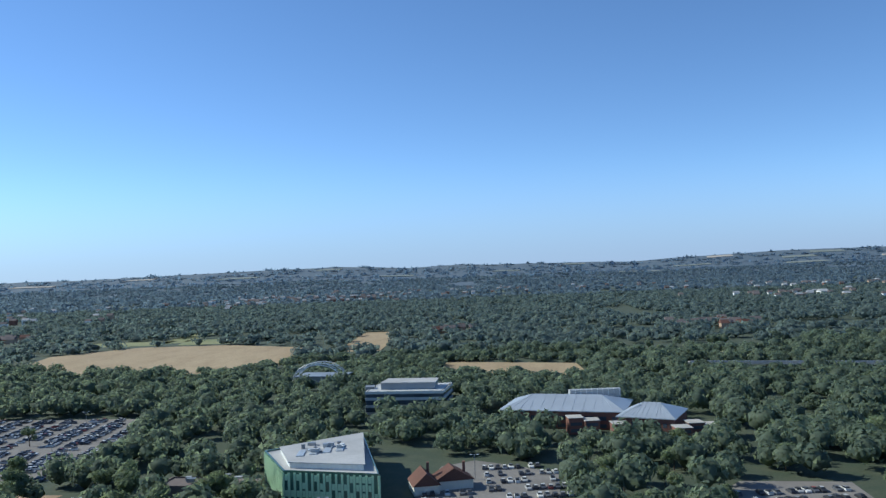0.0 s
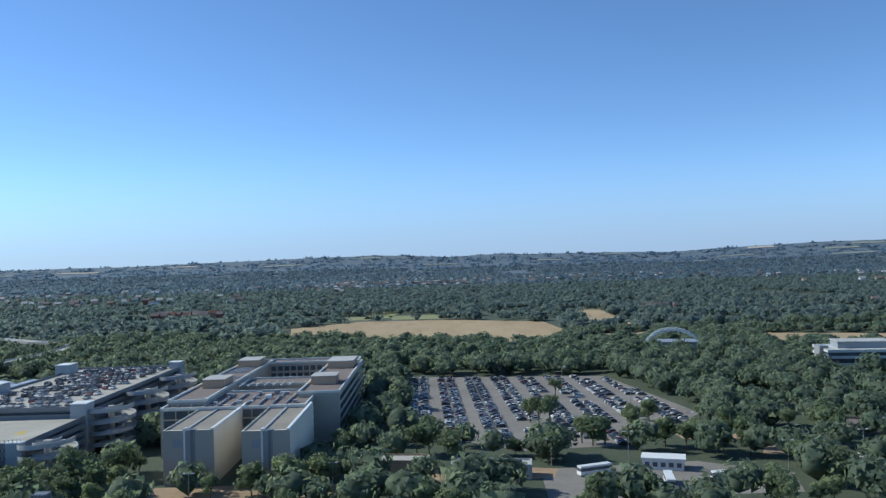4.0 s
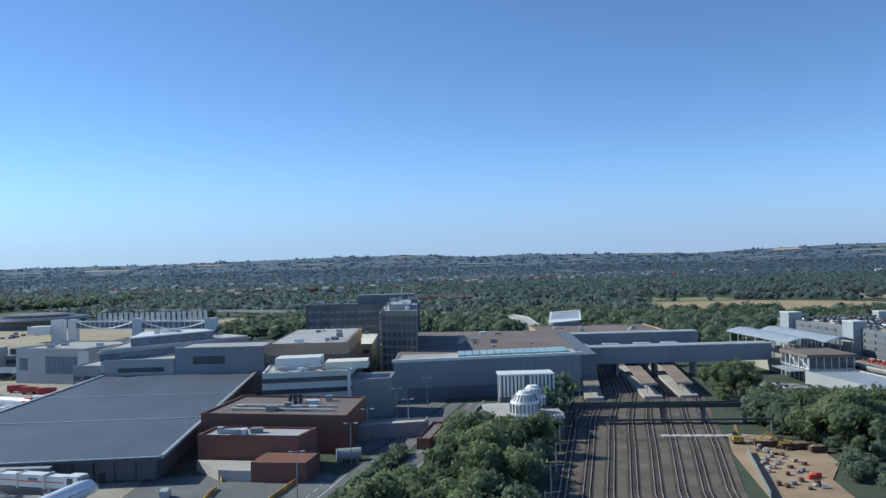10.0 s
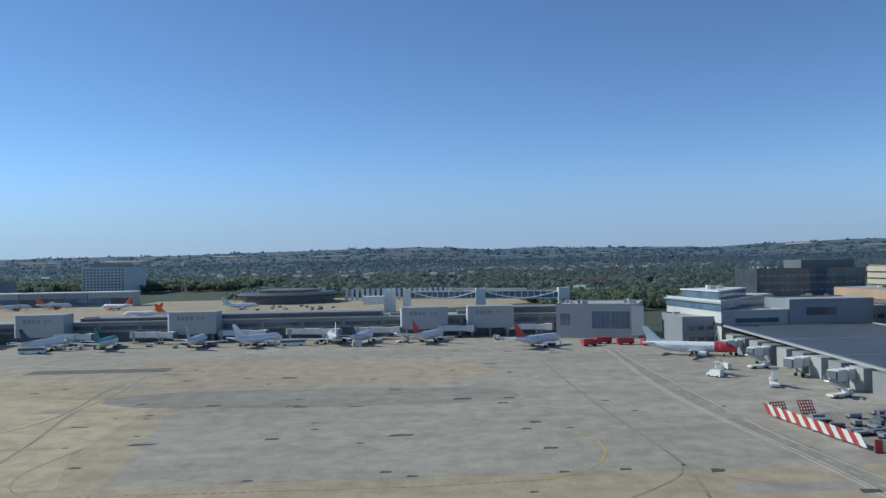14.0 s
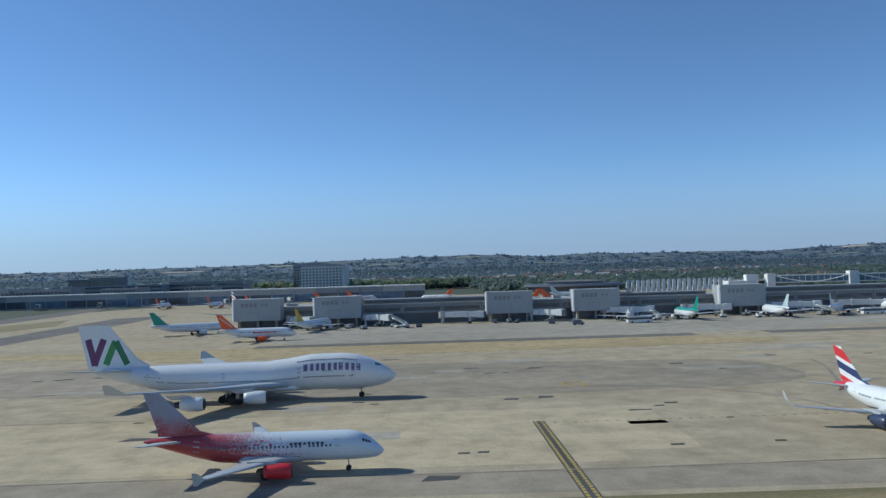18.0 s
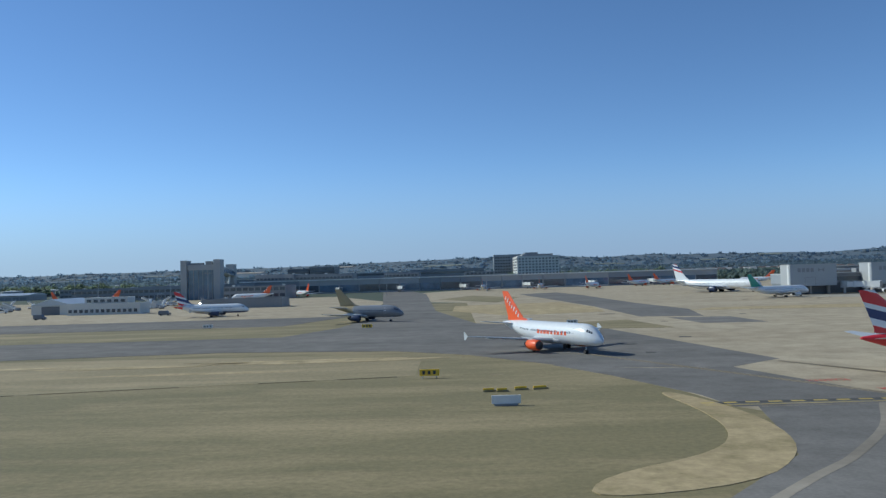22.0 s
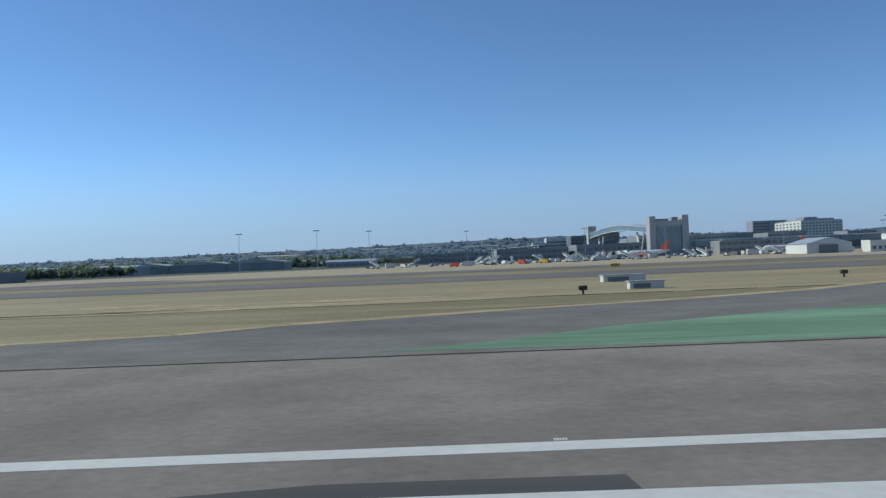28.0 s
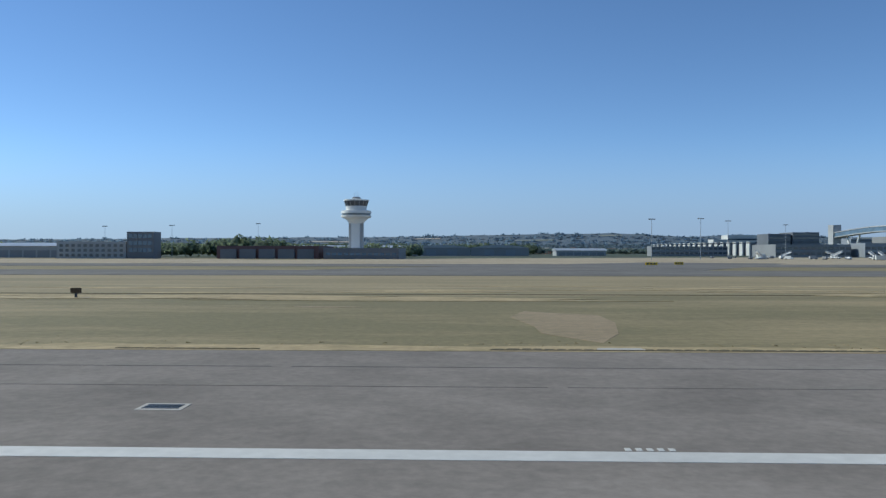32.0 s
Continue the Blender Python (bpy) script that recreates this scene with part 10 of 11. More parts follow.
part("cab_roof", drum([(8.0, 36.2), (8.0, 36.9), (3.0, 37.6)]), CTW, ct)
part("roof_drum", drum([(2.6, 37.5), (2.6, 38.6), (1.0, 39.0)]), MIDG, ct)
for dx, h in ((-1.2, 41.5), (0.4, 42.5), (1.6, 41)):
    part("aerial", Mesh().tube((dx, 0, 38.5), (dx, 0, h), 0.08, n=5), STEEL, ct)
b = block("tower_base_building", "low dark building at the foot of the control tower", [(-2226, 490), (-2180, 490), (-2178, 520), (-2224, 520)], 6.2, DARKG, ROOFG)
window_row(b, (-2225, 489.95), (-2181, 489.95), 2.2, 1.6, 12, 0.3, GLASSB, 0.1)
b = block("hangar", "long dark red-brown hangar with a flat roof", [(-2294, 498), (-2230, 496), (-2228, 540), (-2292, 544)], 7.4, plain("maroon_cladding", (0.13, 0.07, 0.07), 0.6, vary=0.15), ROOFD, "hangar")
for i in range(5):
    part("door_leaf", Mesh().box(-2291 + i * 12, -2281 + i * 12, 495.2, 496.4, 0, 6.0), DARKG, b)
b = block("office_building", "grey office with a dark glazed cube", [(-2396, 500), (-2352, 500), (-2352, 530), (-2396, 530)], 10, GREYP, ROOFG)
for z in (1.2, 4.2, 7.2):
    window_row(b, (-2395, 499.95), (-2353, 499.95), z, 1.8, 11, 0.45, GLASS, 0.1)
part("cube", Mesh().box(-2351, -2334, 499, 511, -0.2, 16.8), DARKG, b)
for z in (4.0, 8.4, 12.8):
    window_row(b, (-2350, 498.9), (-2335, 498.9), z, 2.6, 5, 0.16, GLASSB, 0.1)
for x0, x1, y, z in ((-2390, -2330, 842, 9.5), (-2040, -1985, 900, 6), (-2330, -2200, 760, 8), (-2480, -2400, 540, 8), (-2620, -2500, 560, 7)):
    hh = thing("hangar", "long pale hangar with a curved roof", "hangar", (0, 0, 0), 0, "far hangars")
    part("wall", Mesh().box(x0, x1, y, y + 40, -0.2, z), GREYP, hh)
    n = 10
    part("roof", Mesh().rings([[(x, y - 1 + 42 * i / n, z + 2.4 * math.sin(math.pi * i / n)) for i in range(n + 1)] + [(x, y + 41, z - 0.1), (x, y - 1, z - 0.1)] for x in (x0 - 1, x1 + 1)]), ROOFM, hh)
    window_row(hh, (x0 + 2, y - 0.02), (x1 - 2, y - 0.02), 0.3, z * 0.6, int((x1 - x0) / 9), 0.12, MIDG, 0.1, "door_leaf")
fp = thing("striped_pier", "far pier of alternating pale and dark glazed bays", "building")
for k in range(19):
    x, y, z = -1824 + k * 2.0, 1363 - k * 19.5, 16.6
    part("bay", Mesh().box(x, x + 6.0, y, y + 12, -0.2, z), DARKG, fp)
    part("white_end", Mesh().box(x - 1.7, x - 0.1, y, y + 12, -0.2, z - 1.5), WHITEF, fp)
    part("parapet", Mesh().box(x - 1.8, x + 6.1, y - 0.2, y + 12.2, z, z + 0.9), WHITEF, fp)
lh = thing("hangar", "long low grey hangar under three shallow curved roofs", "hangar")
for i in range(3):
    x0, x1 = -2256 + i * 60.6, -2196 + i * 60.6
    part("wall", Mesh().box(x0, x1, 842, 884, -0.2, 8.6), MIDG, lh)
    part("roof", Mesh().rings([[(x0 - 0.3 + (x1 - x0 + 0.6) * q / 12, y, 8.6 + 3.2 * math.sin(math.pi * q / 12)) for q in range(13)] + [(x1 + 0.3, y, 8.4), (x0 - 0.3, y, 8.4)] for y in (841, 885)]), GREYP, lh)
    for q in range(5):
        part("door_leaf", Mesh().box(x0 + 3 + q * 11, x0 + 13 + q * 11, 841.7, 842, 0, 6.8), BLUEG if q % 2 else MIDG, lh)
bf = thing("blast_fence", "distant red-brown striped blast fence", "fence")
RUST = plain("fence_rust", (0.42, 0.20, 0.13), 0.8)
for k in range(22):
    x, y = -2011 + k * 3.2, 1556 - k * 11.6
    part("panel", Mesh().box(x, x + 1.9, y, y + 1, 0, 5.4), RUST, bf)
# masts, signs and small airfield fixtures


def mast(x, y, h, group="floodlight masts"):
    m = thing("floodlight_mast", "tall slim floodlight mast", "mast", (x, y, 0), 0, group)
    part("pole", Mesh().tube((0, 0, 0), (0, 0, h), 0.22, 0.10, 6), STEEL, m)
    part("head", Mesh().box(-1.9, 1.9, -0.3, 0.3, h - 0.2, h + 0.2).box(-1.9, -1.2, -0.5, 0.3, h - 0.4, h + 0.2).box(1.2, 1.9, -0.5, 0.3, h - 0.4, h + 0.2).box(-0.4, 0.4, -0.5, 0.3, h - 0.4, h + 0.2), MIDG, m)


for x, y, h in ((-2030, 480, 24), (-1990, 520, 26), (-1960, 560, 26), (-1890, 640, 26), (-1800, 620, 24), (-1755, 560, 22), (-1690, 520, 20), (-2300, 620, 26), (-2360, 600, 24), (-2420, 620, 24), (-1560, 640, 22), (-1480, 660, 22), (-1650, 470, 20)):
    mast(x, y, h)


def taxi_sign(x, y, w, material, turn=0, label="low illuminated taxiway sign"):
    s = thing("taxiway_sign", label, "sign", (x, y, 0.05), turn, "taxiway signs")
    part("face", Mesh().box(-w / 2, w / 2, -0.12, 0.12, 0.35, 1.25), material, s)
    for k in range(3):
        part("character_bar", Mesh().box(-w * 0.36 + k * w * 0.27, -w * 0.22 + k * w * 0.27, -0.14, -0.12, 0.55, 1.05), DARKM, s)
    for sx in (-w * 0.35, w * 0.35):
        part("leg", Mesh().box(sx - 0.06, sx + 0.06, -0.06, 0.06, 0, 0.35), STEEL, s)


for x, y, w, m_ in ((-1747, 147.9, 2.6, YELLOW), (-1739.8, 146.9, 2.6, YELLOW), (-2015.9, 129.9, 2.2, YELLOW), (-2062.3, 120, 2.0, WHITE), (-1858.5, 240, 3, YELLOW), (-2078, 268, 4, YELLOW), (-2067, 276, 3, YELLOW), (-1531, 228, 3, YELLOW), (-1474, 222, 3, WHITE), (-1583, 250, 3, WHITE), (-1509.8, 114, 2.8, YELLOW)):
    taxi_sign(x, y, w, m_)
for x, y, w, d, h in ((-1881.5, 127, 6.6, 2.2, 0.95), (-1884.7, 100.2, 4.2, 1.4, 0.85)):
    s = thing("equipment_hut", "long low pale equipment hut on the grass", "hut", (x, y, 0.02), 2, "equipment huts")
    part("wall", Mesh().box(-w / 2, w / 2, -d / 2, d / 2, 0, h), WHITEF, s)
    part("roof", Mesh().box(-w / 2 - 0.15, w / 2 + 0.15, -d / 2 - 0.15, d / 2 + 0.15, h, h + 0.15), GREYP, s)
    part("panel", Mesh().box(-w * 0.4, w * 0.1, -d / 2 - 0.04, -d / 2, 0.1, h - 0.2), DARKG, s)
for x, y in ((-1721.7, 93.2), (-1709.9, 98.1), (-1706, 99), (-1894, 90.7), (-1855.5, 110), (-2177.5, 82), (-1700.5, 100)):
    s = thing("sensor_box", "small brown sensor box on a post", "box", (x, y, 0.02), 0, "sensor boxes in the grass")
    part("post", Mesh().box(-0.1, 0.1, -0.1, 0.1, 0, 0.5), DARKM, s)
    part("box", Mesh().box(-0.45, 0.45, -0.25, 0.25, 0.5, 1.0), BARK, s)
yb = thing("marker_box", "small yellow marker box on a sandy pad", "box", (-1613.3, 91.6, 0.03))
part("pad", Mesh().tube((0, 0, -0.1), (0, 0, 0.04), 3.2, n=20), SOIL, yb)
part("box", Mesh().box(-0.45, 0.45, -0.35, 0.35, 0.04, 0.62), YELLOW, yb)
part("lid", Mesh().box(-0.5, 0.5, -0.4, 0.4, 0.62, 0.68), GREYP, yb)
for x, y in ((-1132.8, 131.4), (-1129.6, 131.6), (-1368, 82.4), (-1500.6, 88.6), (-1290, 61)):
    s = thing("runway_board", "low white marker board", "sign", (x, y, 0.06), 0, "white marker boards")
    part("board", Mesh().box(-1.6, 1.6, -0.12, 0.12, 0.2, 1.1), WHITE, s)
    part("foot", Mesh().box(-1.3, 1.3, -0.3, 0.3, 0, 0.2), MIDG, s)
rr = random.Random(55)
for k in range(40):
    x = rr.uniform(-1900, -1610)
    dolly(x, rr.uniform(462, 520), rr.uniform(0, 180), rr, "ground equipment on the north apron")
def container(x, y, turn):
    """A closed white freight container with a door and a ribbed side."""
    c = thing("freight_container", "white closed freight container on the apron", "container", (x, y, 0.06), turn, "containers on the north apron")
    h = rr.uniform(2.2, 3.4)
    part("body", Mesh().box(-3, 3, -1.2, 1.2, 0.2, h), WHITEF, c)
    part("door", Mesh().box(3, 3.08, -1.1, 1.1, 0.3, h - 0.1), GREYP, c)
    part("skid", Mesh().box(-2.8, 2.8, -1.0, -0.7, 0, 0.2).box(-2.8, 2.8, 0.7, 1.0, 0, 0.2), DARKM, c)


for k in range(16):
    container(rr.uniform(-1960, -1640), rr.uniform(462, 560), rr.uniform(-20, 20))
for k in range(22):
    belt_loader(rr.uniform(-1960, -1640), rr.uniform(455, 600), rr.uniform(0, 360))
for k in range(30):
    dolly(rr.uniform(-1990, -1640), rr.uniform(470, 640), rr.uniform(0, 180), rr, "ground equipment on the north apron")
for k in range(12):
    van(rr.uniform(-1980, -1600), rr.uniform(450, 620), rr.uniform(0, 360), rr.choice((WHITE, WHITE, GREYP, YELLOW, REDP)), "service van on the north apron")
for k in range(9):
    van(rr.uniform(-1900, -1640), rr.uniform(450, 500), rr.uniform(0, 360), rr.choice((WHITE, WHITE, GREYP, YELLOW)), "service van on the north apron")
for x, y, t in ((-1800, 455, 160), (-1768, 462, 20), (-1835, 470, 150), (-1715, 470, 30), (-1880, 480, 150), (-1650, 470, 20)):
    belt_loader(x, y, t)
for x, y in ((-1720, 700), (-1680, 700), (-1760, 690), (-1560, 775), (-1500, 772), (-1440, 770), (-1380, 770), (-1320, 775), (-1620, 780)):
    jet_bridge(x, y, -70, 14, "jet bridges at the north pier")
for x, y, t in ((-1638, 365, 0), (-1690, 355, 0)):
    van(x, y, t, DARKG, "dark patrol car on the concrete apron")


# ---- trees and woods, then the joined cars ----
KEEP = [  # ground kept clear of trees
    [(-1110, 960), (-951, 875), (-805, 790), (-714, 716), (-640, 690), (-640, 550), (-662, 550), (-662, 690), (-690, 730), (-805, 828), (-951, 914), (-1110, 1000)],
    [(-364, 486), (-248, 468), (-230, 345), (-272, 284), (-322, 280), (-362, 318)], [(-180, 218), (-56, 224), (-44, 308), (-76, 334), (-94, 326), (-108, 268), (-150, 262)],
    [(-166, 300), (-150, 268), (-104, 258), (-86, 300), (-86, 336), (-122, 344)], [(-136, 436), (-80, 430), (-74, 480), (-130, 484)], [(-68, 392), (-36, 374), (-32, 352), (-16, 336), (20, 336), (46, 368), (40, 392), (-6, 426), (-52, 442)],
    [(-198, 578), (-150, 572), (-146, 612), (-190, 620)], [(-14, 222), (44, 222), (52, 280), (10, 286)], [(-320, 222), (-242, 222), (-236, 248), (-262, 268), (-320, 264)], [(-200, 290), (-156, 284), (-154, 306), (-198, 313)],
    [(-442, 244), (-388, 244), (-388, 306), (-452, 306)], [(-454, 286), (-380, 286), (-380, 434), (-454, 434)], [(-544, 250), (-460, 250), (-460, 436), (-544, 436)], [(-604, 246), (-540, 246), (-540, 430), (-604, 430)],
    [(-750, 282), (-590, 282), (-590, 500), (-750, 500)], [(-780, 60), (-600, 60), (-590, 300), (-590, 520), (-650, 520), (-660, 300)], [(-796, 110), (-715, 80), (-690, 300), (-796, 300)], [(-900, 250), (-715, 250), (-715, 520), (-900, 520)],
    [(-376, 254), (-316, 244), (-314, 274), (-374, 276)], [(-640, 134), (-395, 134), (-395, 200), (-640, 206)], [(80, 572), (430, 436), (430, 482), (96, 600)],
    [(-260, 309), (-231, 304), (-214, 274), (-204, 246), (-220, 258), (-241, 272), (-236, 292), (-259, 292)], [(-356, 264), (-333, 269), (-308, 261), (-312, 248), (-347, 241)],
] + FIELDS + [[(-570, 1000), (-320, 990), (-320, 1095), (-570, 1095)], [(190, 470), (440, 445), (440, 530), (200, 550)], [(80, 690), (250, 680), (250, 750), (80, 755)]]
BOXES = [(min(p[0] for p in k), max(p[0] for p in k), min(p[1] for p in k), max(p[1] for p in k)) for k in KEEP]


def free(x, y):
    for (x0, x1, y0, y1), k in zip(BOXES, KEEP):
        if x0 <= x <= x1 and y0 <= y <= y1 and inside(x, y, k):
            return False
    if x < -700 and y < 560:
        return False
    if x < -880 and y < 860 and x > -2700:
        return False
    if x < -1180 and y < 1160 or -2030 < x < -1640 and y < 1570:
        return False
    return True


rt = random.Random(77)
count = 0
# trees that the camera passes nearest
for _ in range(1500):
    x, y = rt.uniform(-560, 190), rt.uniform(205, 330)
    if free(x, y) and count < 190 and (y < 300 or rt.random() < 0.5):
        tree(x, y, 0, None, rt.uniform(0.55, 1.0), rt)
        count += 1
for k in range(26):
    tree(-629 + k * 6.2 + rt.uniform(-2, 2), 212 + rt.uniform(-4, 22), 0, None, rt.uniform(0.85, 1.0) * (0.98 if k < 12 else 0.68), rt)
for k in range(70):
    x, y = rt.uniform(-630, -470), rt.uniform(208, 242)
    if math.hypot(x + 512, y - 254) > 26:
        tree(x, y, 0, None, rt.uniform(0.85, 1.0) * (0.98 if x < -562 else 0.66 if x < -525 else 0.84), rt)
for x, y, s in ((-512, 252, 0.95), (-508, 250, 0.8)):
    tree(x, y, 0, 6, s, rt)
for x, y, r in LOT_ISLES:
    for k in range(3 if r > 9 else 1):
        tree(x + (0, 5, -3)[k], y + (0, 3, 5)[k], 0, None, 1.0 if r > 9 else 0.85, rt)
BELT = [(-742, 140), (-716, 140), (-706, 172), (-698, 208), (-692, 224), (-714, 226), (-718, 240), (-726, 190)]
put = 0
while put < 52:
    x, y = rt.uniform(-742, -690), rt.uniform(140, 240)
    if inside(x, y, BELT):
        tree(x, y, 0, None, rt.uniform(0.6, 0.95) if y < 225 else 0.5, rt)
        put += 1

for x, y, q in ((-462, 236, 1.0), (-457, 243, 1.1), (-451, 240, 1.0), (-455, 233, 0.9), (-446, 246, 0.8), (-466, 228, 0.9), (-404, 240, 0.9), (-392, 238, 1.0), (-383, 243, 0.9), (-415, 236, 0.7)):
    tree(x, y, 0, None, q, rt)
for _ in range(26):
    y = rt.uniform(236, 330)
    tree(rt.uniform(float(np.interp(y, BED_Y, BED_E)) + 6, -608 if y > 262 else -596), y, 0, None, rt.uniform(0.45, 0.75), rt)

for x, y, q, k in ((-617, 288, 1.15, 2), (-613, 292, 1.2, 2), (-620, 283, 0.95, 0), (-611, 284, 1.0, 4), (-623, 201, 0.95, 1), (-620, 208, 1.05, 3), (-617, 199, 0.85, 0), (-625, 193, 0.6, 4), (-616, 218, 1.0, 5), (-614, 232, 0.95, 1), (-622, 226, 0.9, 2)):
    tree(x, y, 0, k, q, rt)
near, far, back = [], [], []
for _ in range(110):
    y = rt.uniform(158, 232)
    x = rt.uniform(float(np.interp(y, (158, 176, 190, 206, 222, 232), (-640, -637, -628, -625, -630, -638))), -609)
    if x > -629 and y < 192:
        continue
    w = rt.uniform(2.5, 5.5)
    near.append((x, y, w, w * rt.uniform(0.7, 1.0)))
LOW = [[(-560, 600), (-150, 560), (60, 520), (60, 700), (-150, 780), (-560, 830)]]
for _ in range(8000):
    x, y = rt.uniform(-900, 900), rt.uniform(200, 760)
    if abs(x + 150) > 0.62 * y + 420 or not free(x, y):
        continue
    if y < 300 and x > -560 and rt.random() < 0.45:
        continue
    w = rt.uniform(8, 14)
    k = (0.66 if x > -300 else 0.9) if inside(x, y, LOW[0]) else 1.0
    near.append((x, y, w, w * rt.uniform(0.8, 1.05) * k))
for _ in range(620):
    x, y = rt.uniform(-632, -452), rt.uniform(206, 246)
    if math.hypot(x + 511, y - 252) < 14 or x > -548 and y > 241 or x < -612 and y < 216:
        continue
    w = rt.uniform(5, 9)
    near.append((x, y, w, (10 if x < -562 else 7 if x < -525 else 8.5) * rt.uniform(0.7, 1.05)))
for _ in range(260):
    w = rt.uniform(2.6, 5)
    near.append((rt.uniform(-622, -452), rt.uniform(202, 209), w, w * rt.uniform(0.6, 1.0)))
for _ in range(320):
    x, y = rt.uniform(-742, -690), rt.uniform(140, 240)
    if inside(x, y, BELT):
        w = rt.uniform(4, 7)
        near.append((x, y, w, w * rt.uniform(0.9, 1.1)))
for _ in range(19000):
    x, y = rt.uniform(-3600, 2200), rt.uniform(740, 2300)
    if not free(x, y):
        continue
    if noise.noise((x / 170, y / 210, 2)) < -0.42:
        continue
    w = rt.uniform(12, 24)
    far.append((x, y, w, rt.uniform(8, 12)))
for _ in range(24000):
    x, y = rt.uniform(-6500, 5200), rt.uniform(2250, 6000)
    if noise.noise((x / 330, y / 420, 5)) < -0.42 or any(abs(x - f[0]) < f[2] and abs(y - f[1]) < f[3] + 25 for f in HILL_FIELDS):
        continue
    w = rt.uniform(20, 46)
    back.append((x, y, w, rt.uniform(8, 10.5), max(0.0, hill_at(x, y))))
slope = []
for _ in range(3800):
    x, y = rt.uniform(-9000, 6300), rt.uniform(5700, 7270)
    if noise.noise((x / 420, y / 200, 9)) < -0.3 or any(abs(x - f[0]) < f[2] + 20 and -f[3] - 60 < y - f[1] < f[3] + 20 for f in HILL_FIELDS):
        continue
    slope.append((x, y, rt.uniform(40, 100), rt.uniform(2.5, 4.5), max(0.0, hill_at(x, y))))
hedge = []
for k in range(120):
    y = rt.uniform(148, 214)
    x = float(np.interp(y, (148, 155, 183, 205, 214), (-752, -750.5, -743, -738, -735.5))) + rt.uniform(-1.6, 1.6)
    w = rt.uniform(2.4, 3.8)
    hedge.append((x, y, w, w * rt.uniform(0.8, 1.1)))
wood("hedge", hedge, WOODS, "clipped green hedge between the roads", 1, 60, 8, 0.12)
# leaf colours made paler and bluer with distance, haze put into the base colour
FARWOODS = leafy("haze_tinted_far_leaves", (0.124, 0.166, 0.190), (0.160, 0.200, 0.220), "island", (1.3, 1.35, 1.4))
HILLWOODS = leafy("haze_tinted_hill_leaves", (0.132, 0.180, 0.226), (0.160, 0.206, 0.250), "island", (1.3, 1.4, 1.5))
wood("near_woodland", near, WOODS, "dense dark green summer woodland between the buildings", 2, 130, 1, 0.1)
wood("woodland", far, MIDWOODS, "unbroken dark woodland beyond the fields, lightly haze-tinted", 1, 26, 2, 0.13)
wood("far_woodland", back, FARWOODS, "far woods and hedgerows running to the hills, haze painted into the leaves", 1, 8, 3, 0.16)
wood("hill_woodland", slope, HILLWOODS, "woods on the long slope up to the ridge, haze painted into the leaves", 1, 5, 5, 0.16)
# north edge of the airfield
edge = []
for _ in range(1500):
    x = rt.uniform(-3600, -1180)
    y = rt.uniform(1165, 1330)
    if -2030 < x < -1640:
        continue
    w = rt.uniform(9, 16)
    edge.append((x, y, w, w * rt.uniform(0.9, 1.3)))
for _ in range(300):
    x, y = rt.uniform(-2560, -2180), rt.uniform(600, 720)
    w = rt.uniform(7, 11) * (1.45 if -2350 < x < -2290 else 1.0)
    edge.append((x, y, w, w * rt.uniform(0.9, 1.15)))
wood("airfield_wood", edge, WOODS, "belt of trees along the airfield's northern edge", 2, 60, 4)

# far houses, sheds and hedged plots
hs, roofs = Mesh(), Mesh()
for cx, cy, sx, sy, n in ((-600, 2450, 420, 420, 34), (262, 985, 45, 40, 24), (-716, 1165, 60, 40, 20), (700, 1720, 260, 180, 26), (-480, 2800, 420, 300, 50), (-1100, 1700, 360, 260, 34), (-60, 1050, 40, 25, 8), (1200, 2400, 500, 400, 40), (-1700, 2300, 600, 400, 60), (100, 3300, 900, 700, 60)):
    for _ in range(n):
        x, y = rt.gauss(cx, sx * 0.5), rt.gauss(cy, sy * 0.5)
        if not free(x, y):
            continue
        w, d, h = rt.uniform(4, 7), rt.uniform(3.5, 5.5), rt.uniform(4, 6)
        big = 1.8 if rt.random() < 0.04 and y > 1300 else 1
        w, d = w * big, d * big
        base = 5.5 if y > 1300 else 1
        hs.box(x - w, x + w, y - d, y + d, 0, h + base, rt.choice((0, 1, 2)) if y > 1300 else rt.choice((0, 0, 1)))
        roofs.add([(x - w - 0.5, y - d - 0.5, h + base), (x + w + 0.5, y - d - 0.5, h + base), (x + w + 0.5, y + d + 0.5, h + base), (x - w - 0.5, y + d + 0.5, h + base), (x - w - 0.5, y, h + base + 4), (x + w + 0.5, y, h + base + 4)], [(0, 1, 5, 4), (2, 3, 4, 5), (1, 2, 5), (3, 0, 4)], rt.choice((0, 0, 1)) if y > 1300 else rt.choice((0, 0, 2)))
solid("distant_houses", hs, [BRICKT, BRICK, WHITE], "scattered far houses and sheds among the trees", "houses", "", "stuff")
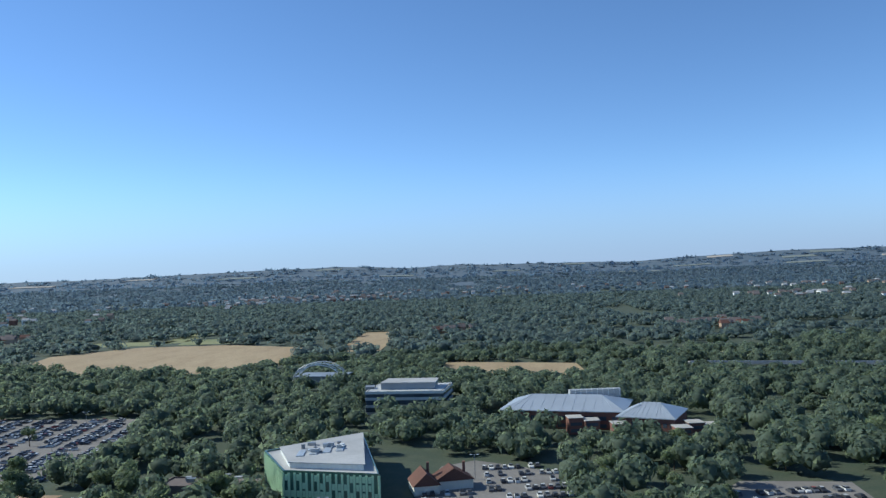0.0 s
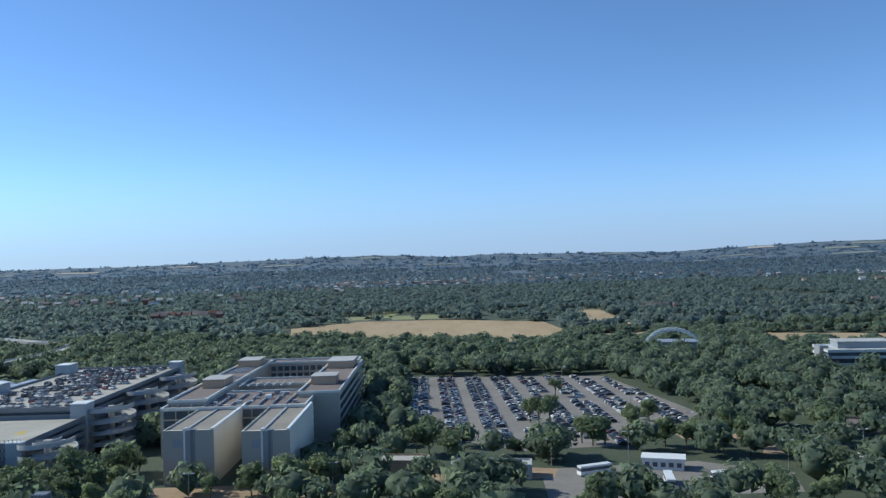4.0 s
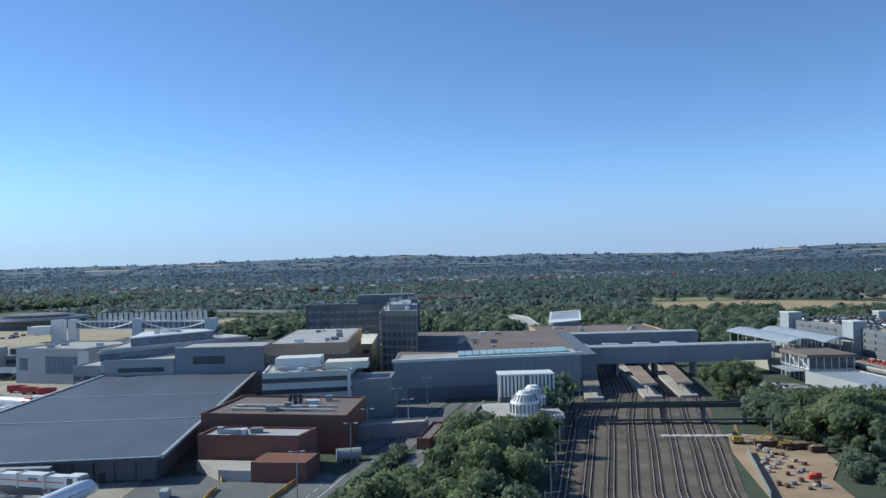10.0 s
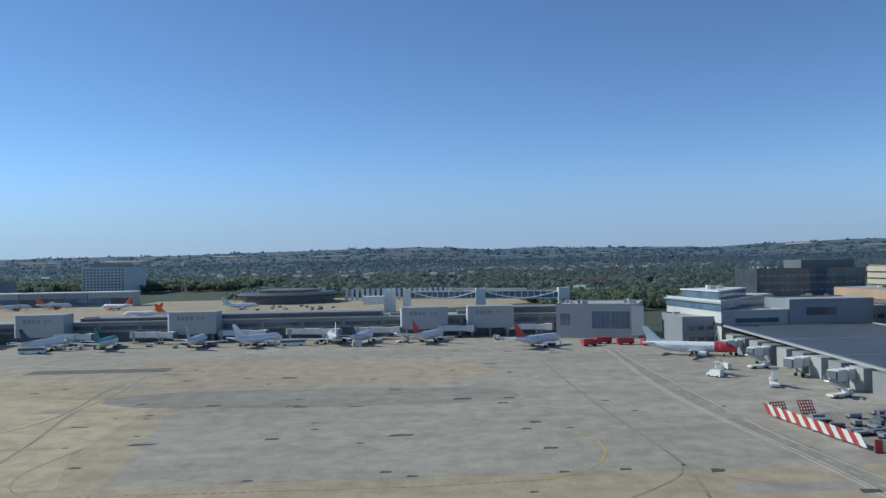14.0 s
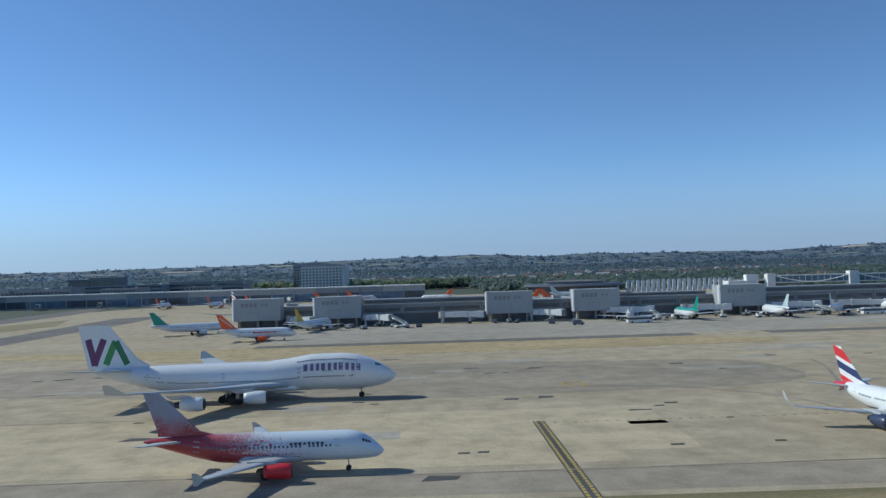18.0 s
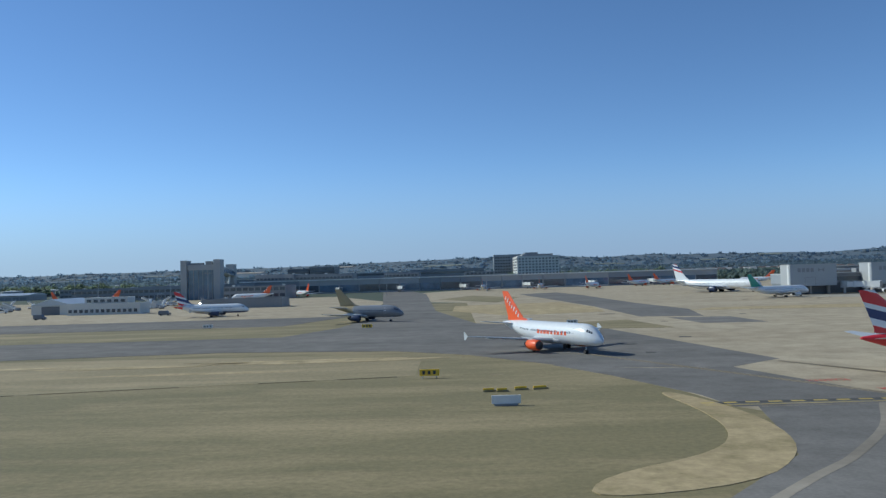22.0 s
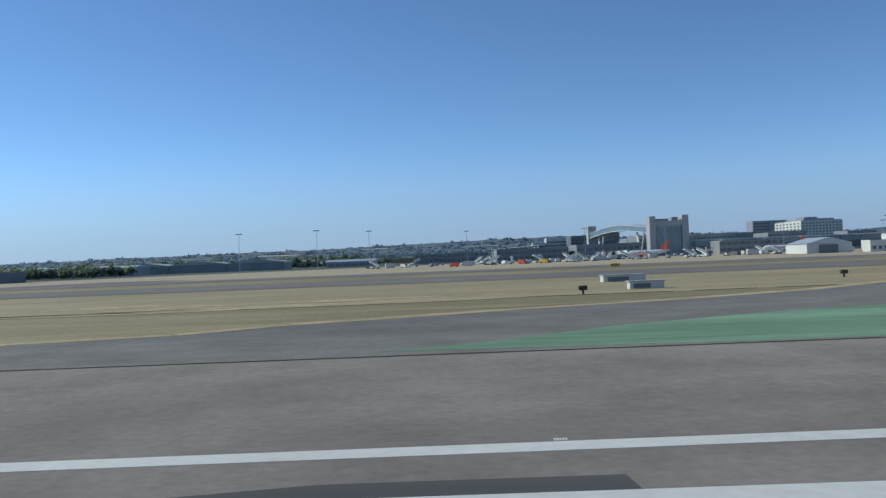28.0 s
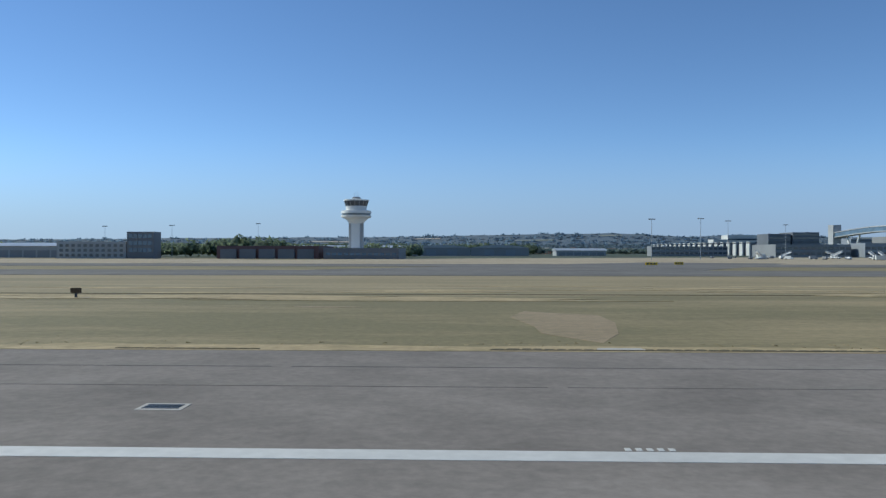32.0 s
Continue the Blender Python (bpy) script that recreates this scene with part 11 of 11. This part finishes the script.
solid("distant_roofs", roofs, [ROOFB, ROOFG, TILER], "tiled roofs of the far houses", "roofs", "", "stuff")
plots = Mesh()
for _ in range(40):
    x, y = rt.uniform(-3000, 3400), rt.uniform(1700, 5600)
    w, d = rt.uniform(40, 150), rt.uniform(40, 120)
    plots.prism([(x - w, y - d), (x + w * 0.8, y - d * 0.8), (x + w, y + d), (x - w * 0.7, y + d * 0.9)], 0, 0.6, rt.choice((0, 0, 1)))
solid("distant_fields", plots, [PASTURE, STUBBLE], "far fields between the woods", "fields", "", "stuff")
# motorway strip and lorry beyond the station
v = thing("motorway_bridge", "long pale elevated road curving through the trees", "bridge")
way = [(-1100, 985), (-951, 900), (-805, 814), (-714, 742), (-680, 722), (-657, 700), (-648, 646), (-652, 561)]
for (xa, ya), (xb, yb) in zip(way, way[1:]):
    part("deck", Mesh().beam((xa, ya, 6.2), (xb, yb, 6.2), 11, 1.2), CONC, v)
    k = math.dist((xa, ya), (xb, yb))
    ox, oy = (yb - ya) / k * 5.3, -(xb - xa) / k * 5.3
    for sg in (-1, 1):
        part("parapet", Mesh().beam((xa + ox * sg, ya + oy * sg, 7.3), (xb + ox * sg, yb + oy * sg, 7.3), 0.4, 1.0), GREYP, v)
    for j in range(int(k / 28) + 1):
        f = (j + 0.5) / (int(k / 28) + 1)
        x, y = xa + (xb - xa) * f, ya + (yb - ya) * f
        part("pier", Mesh().box(x - 1, x + 1, y - 3, y + 3, -0.2, 5.6), CONC, v)
lo = thing("lorry", "white box lorry on the road bridge", "lorry", (-810, 817, 6.8), 149)
part("box", Mesh().box(-6, 4, -1.3, 1.3, 1.0, 4.0), WHITE, lo)
part("cab", Mesh().box(4.3, 6.4, -1.25, 1.25, 0.6, 3.4), WHITE, lo)
part("axle_wheels", Mesh().tube((-4, -1.3, 0.5), (-4, 1.3, 0.5), 0.5, n=10).tube((4.8, -1.3, 0.5), (4.8, 1.3, 0.5), 0.5, n=10), RUBBER, lo)
car_rows("parked_cars", spots, "many parked cars on decks and in small car parks")
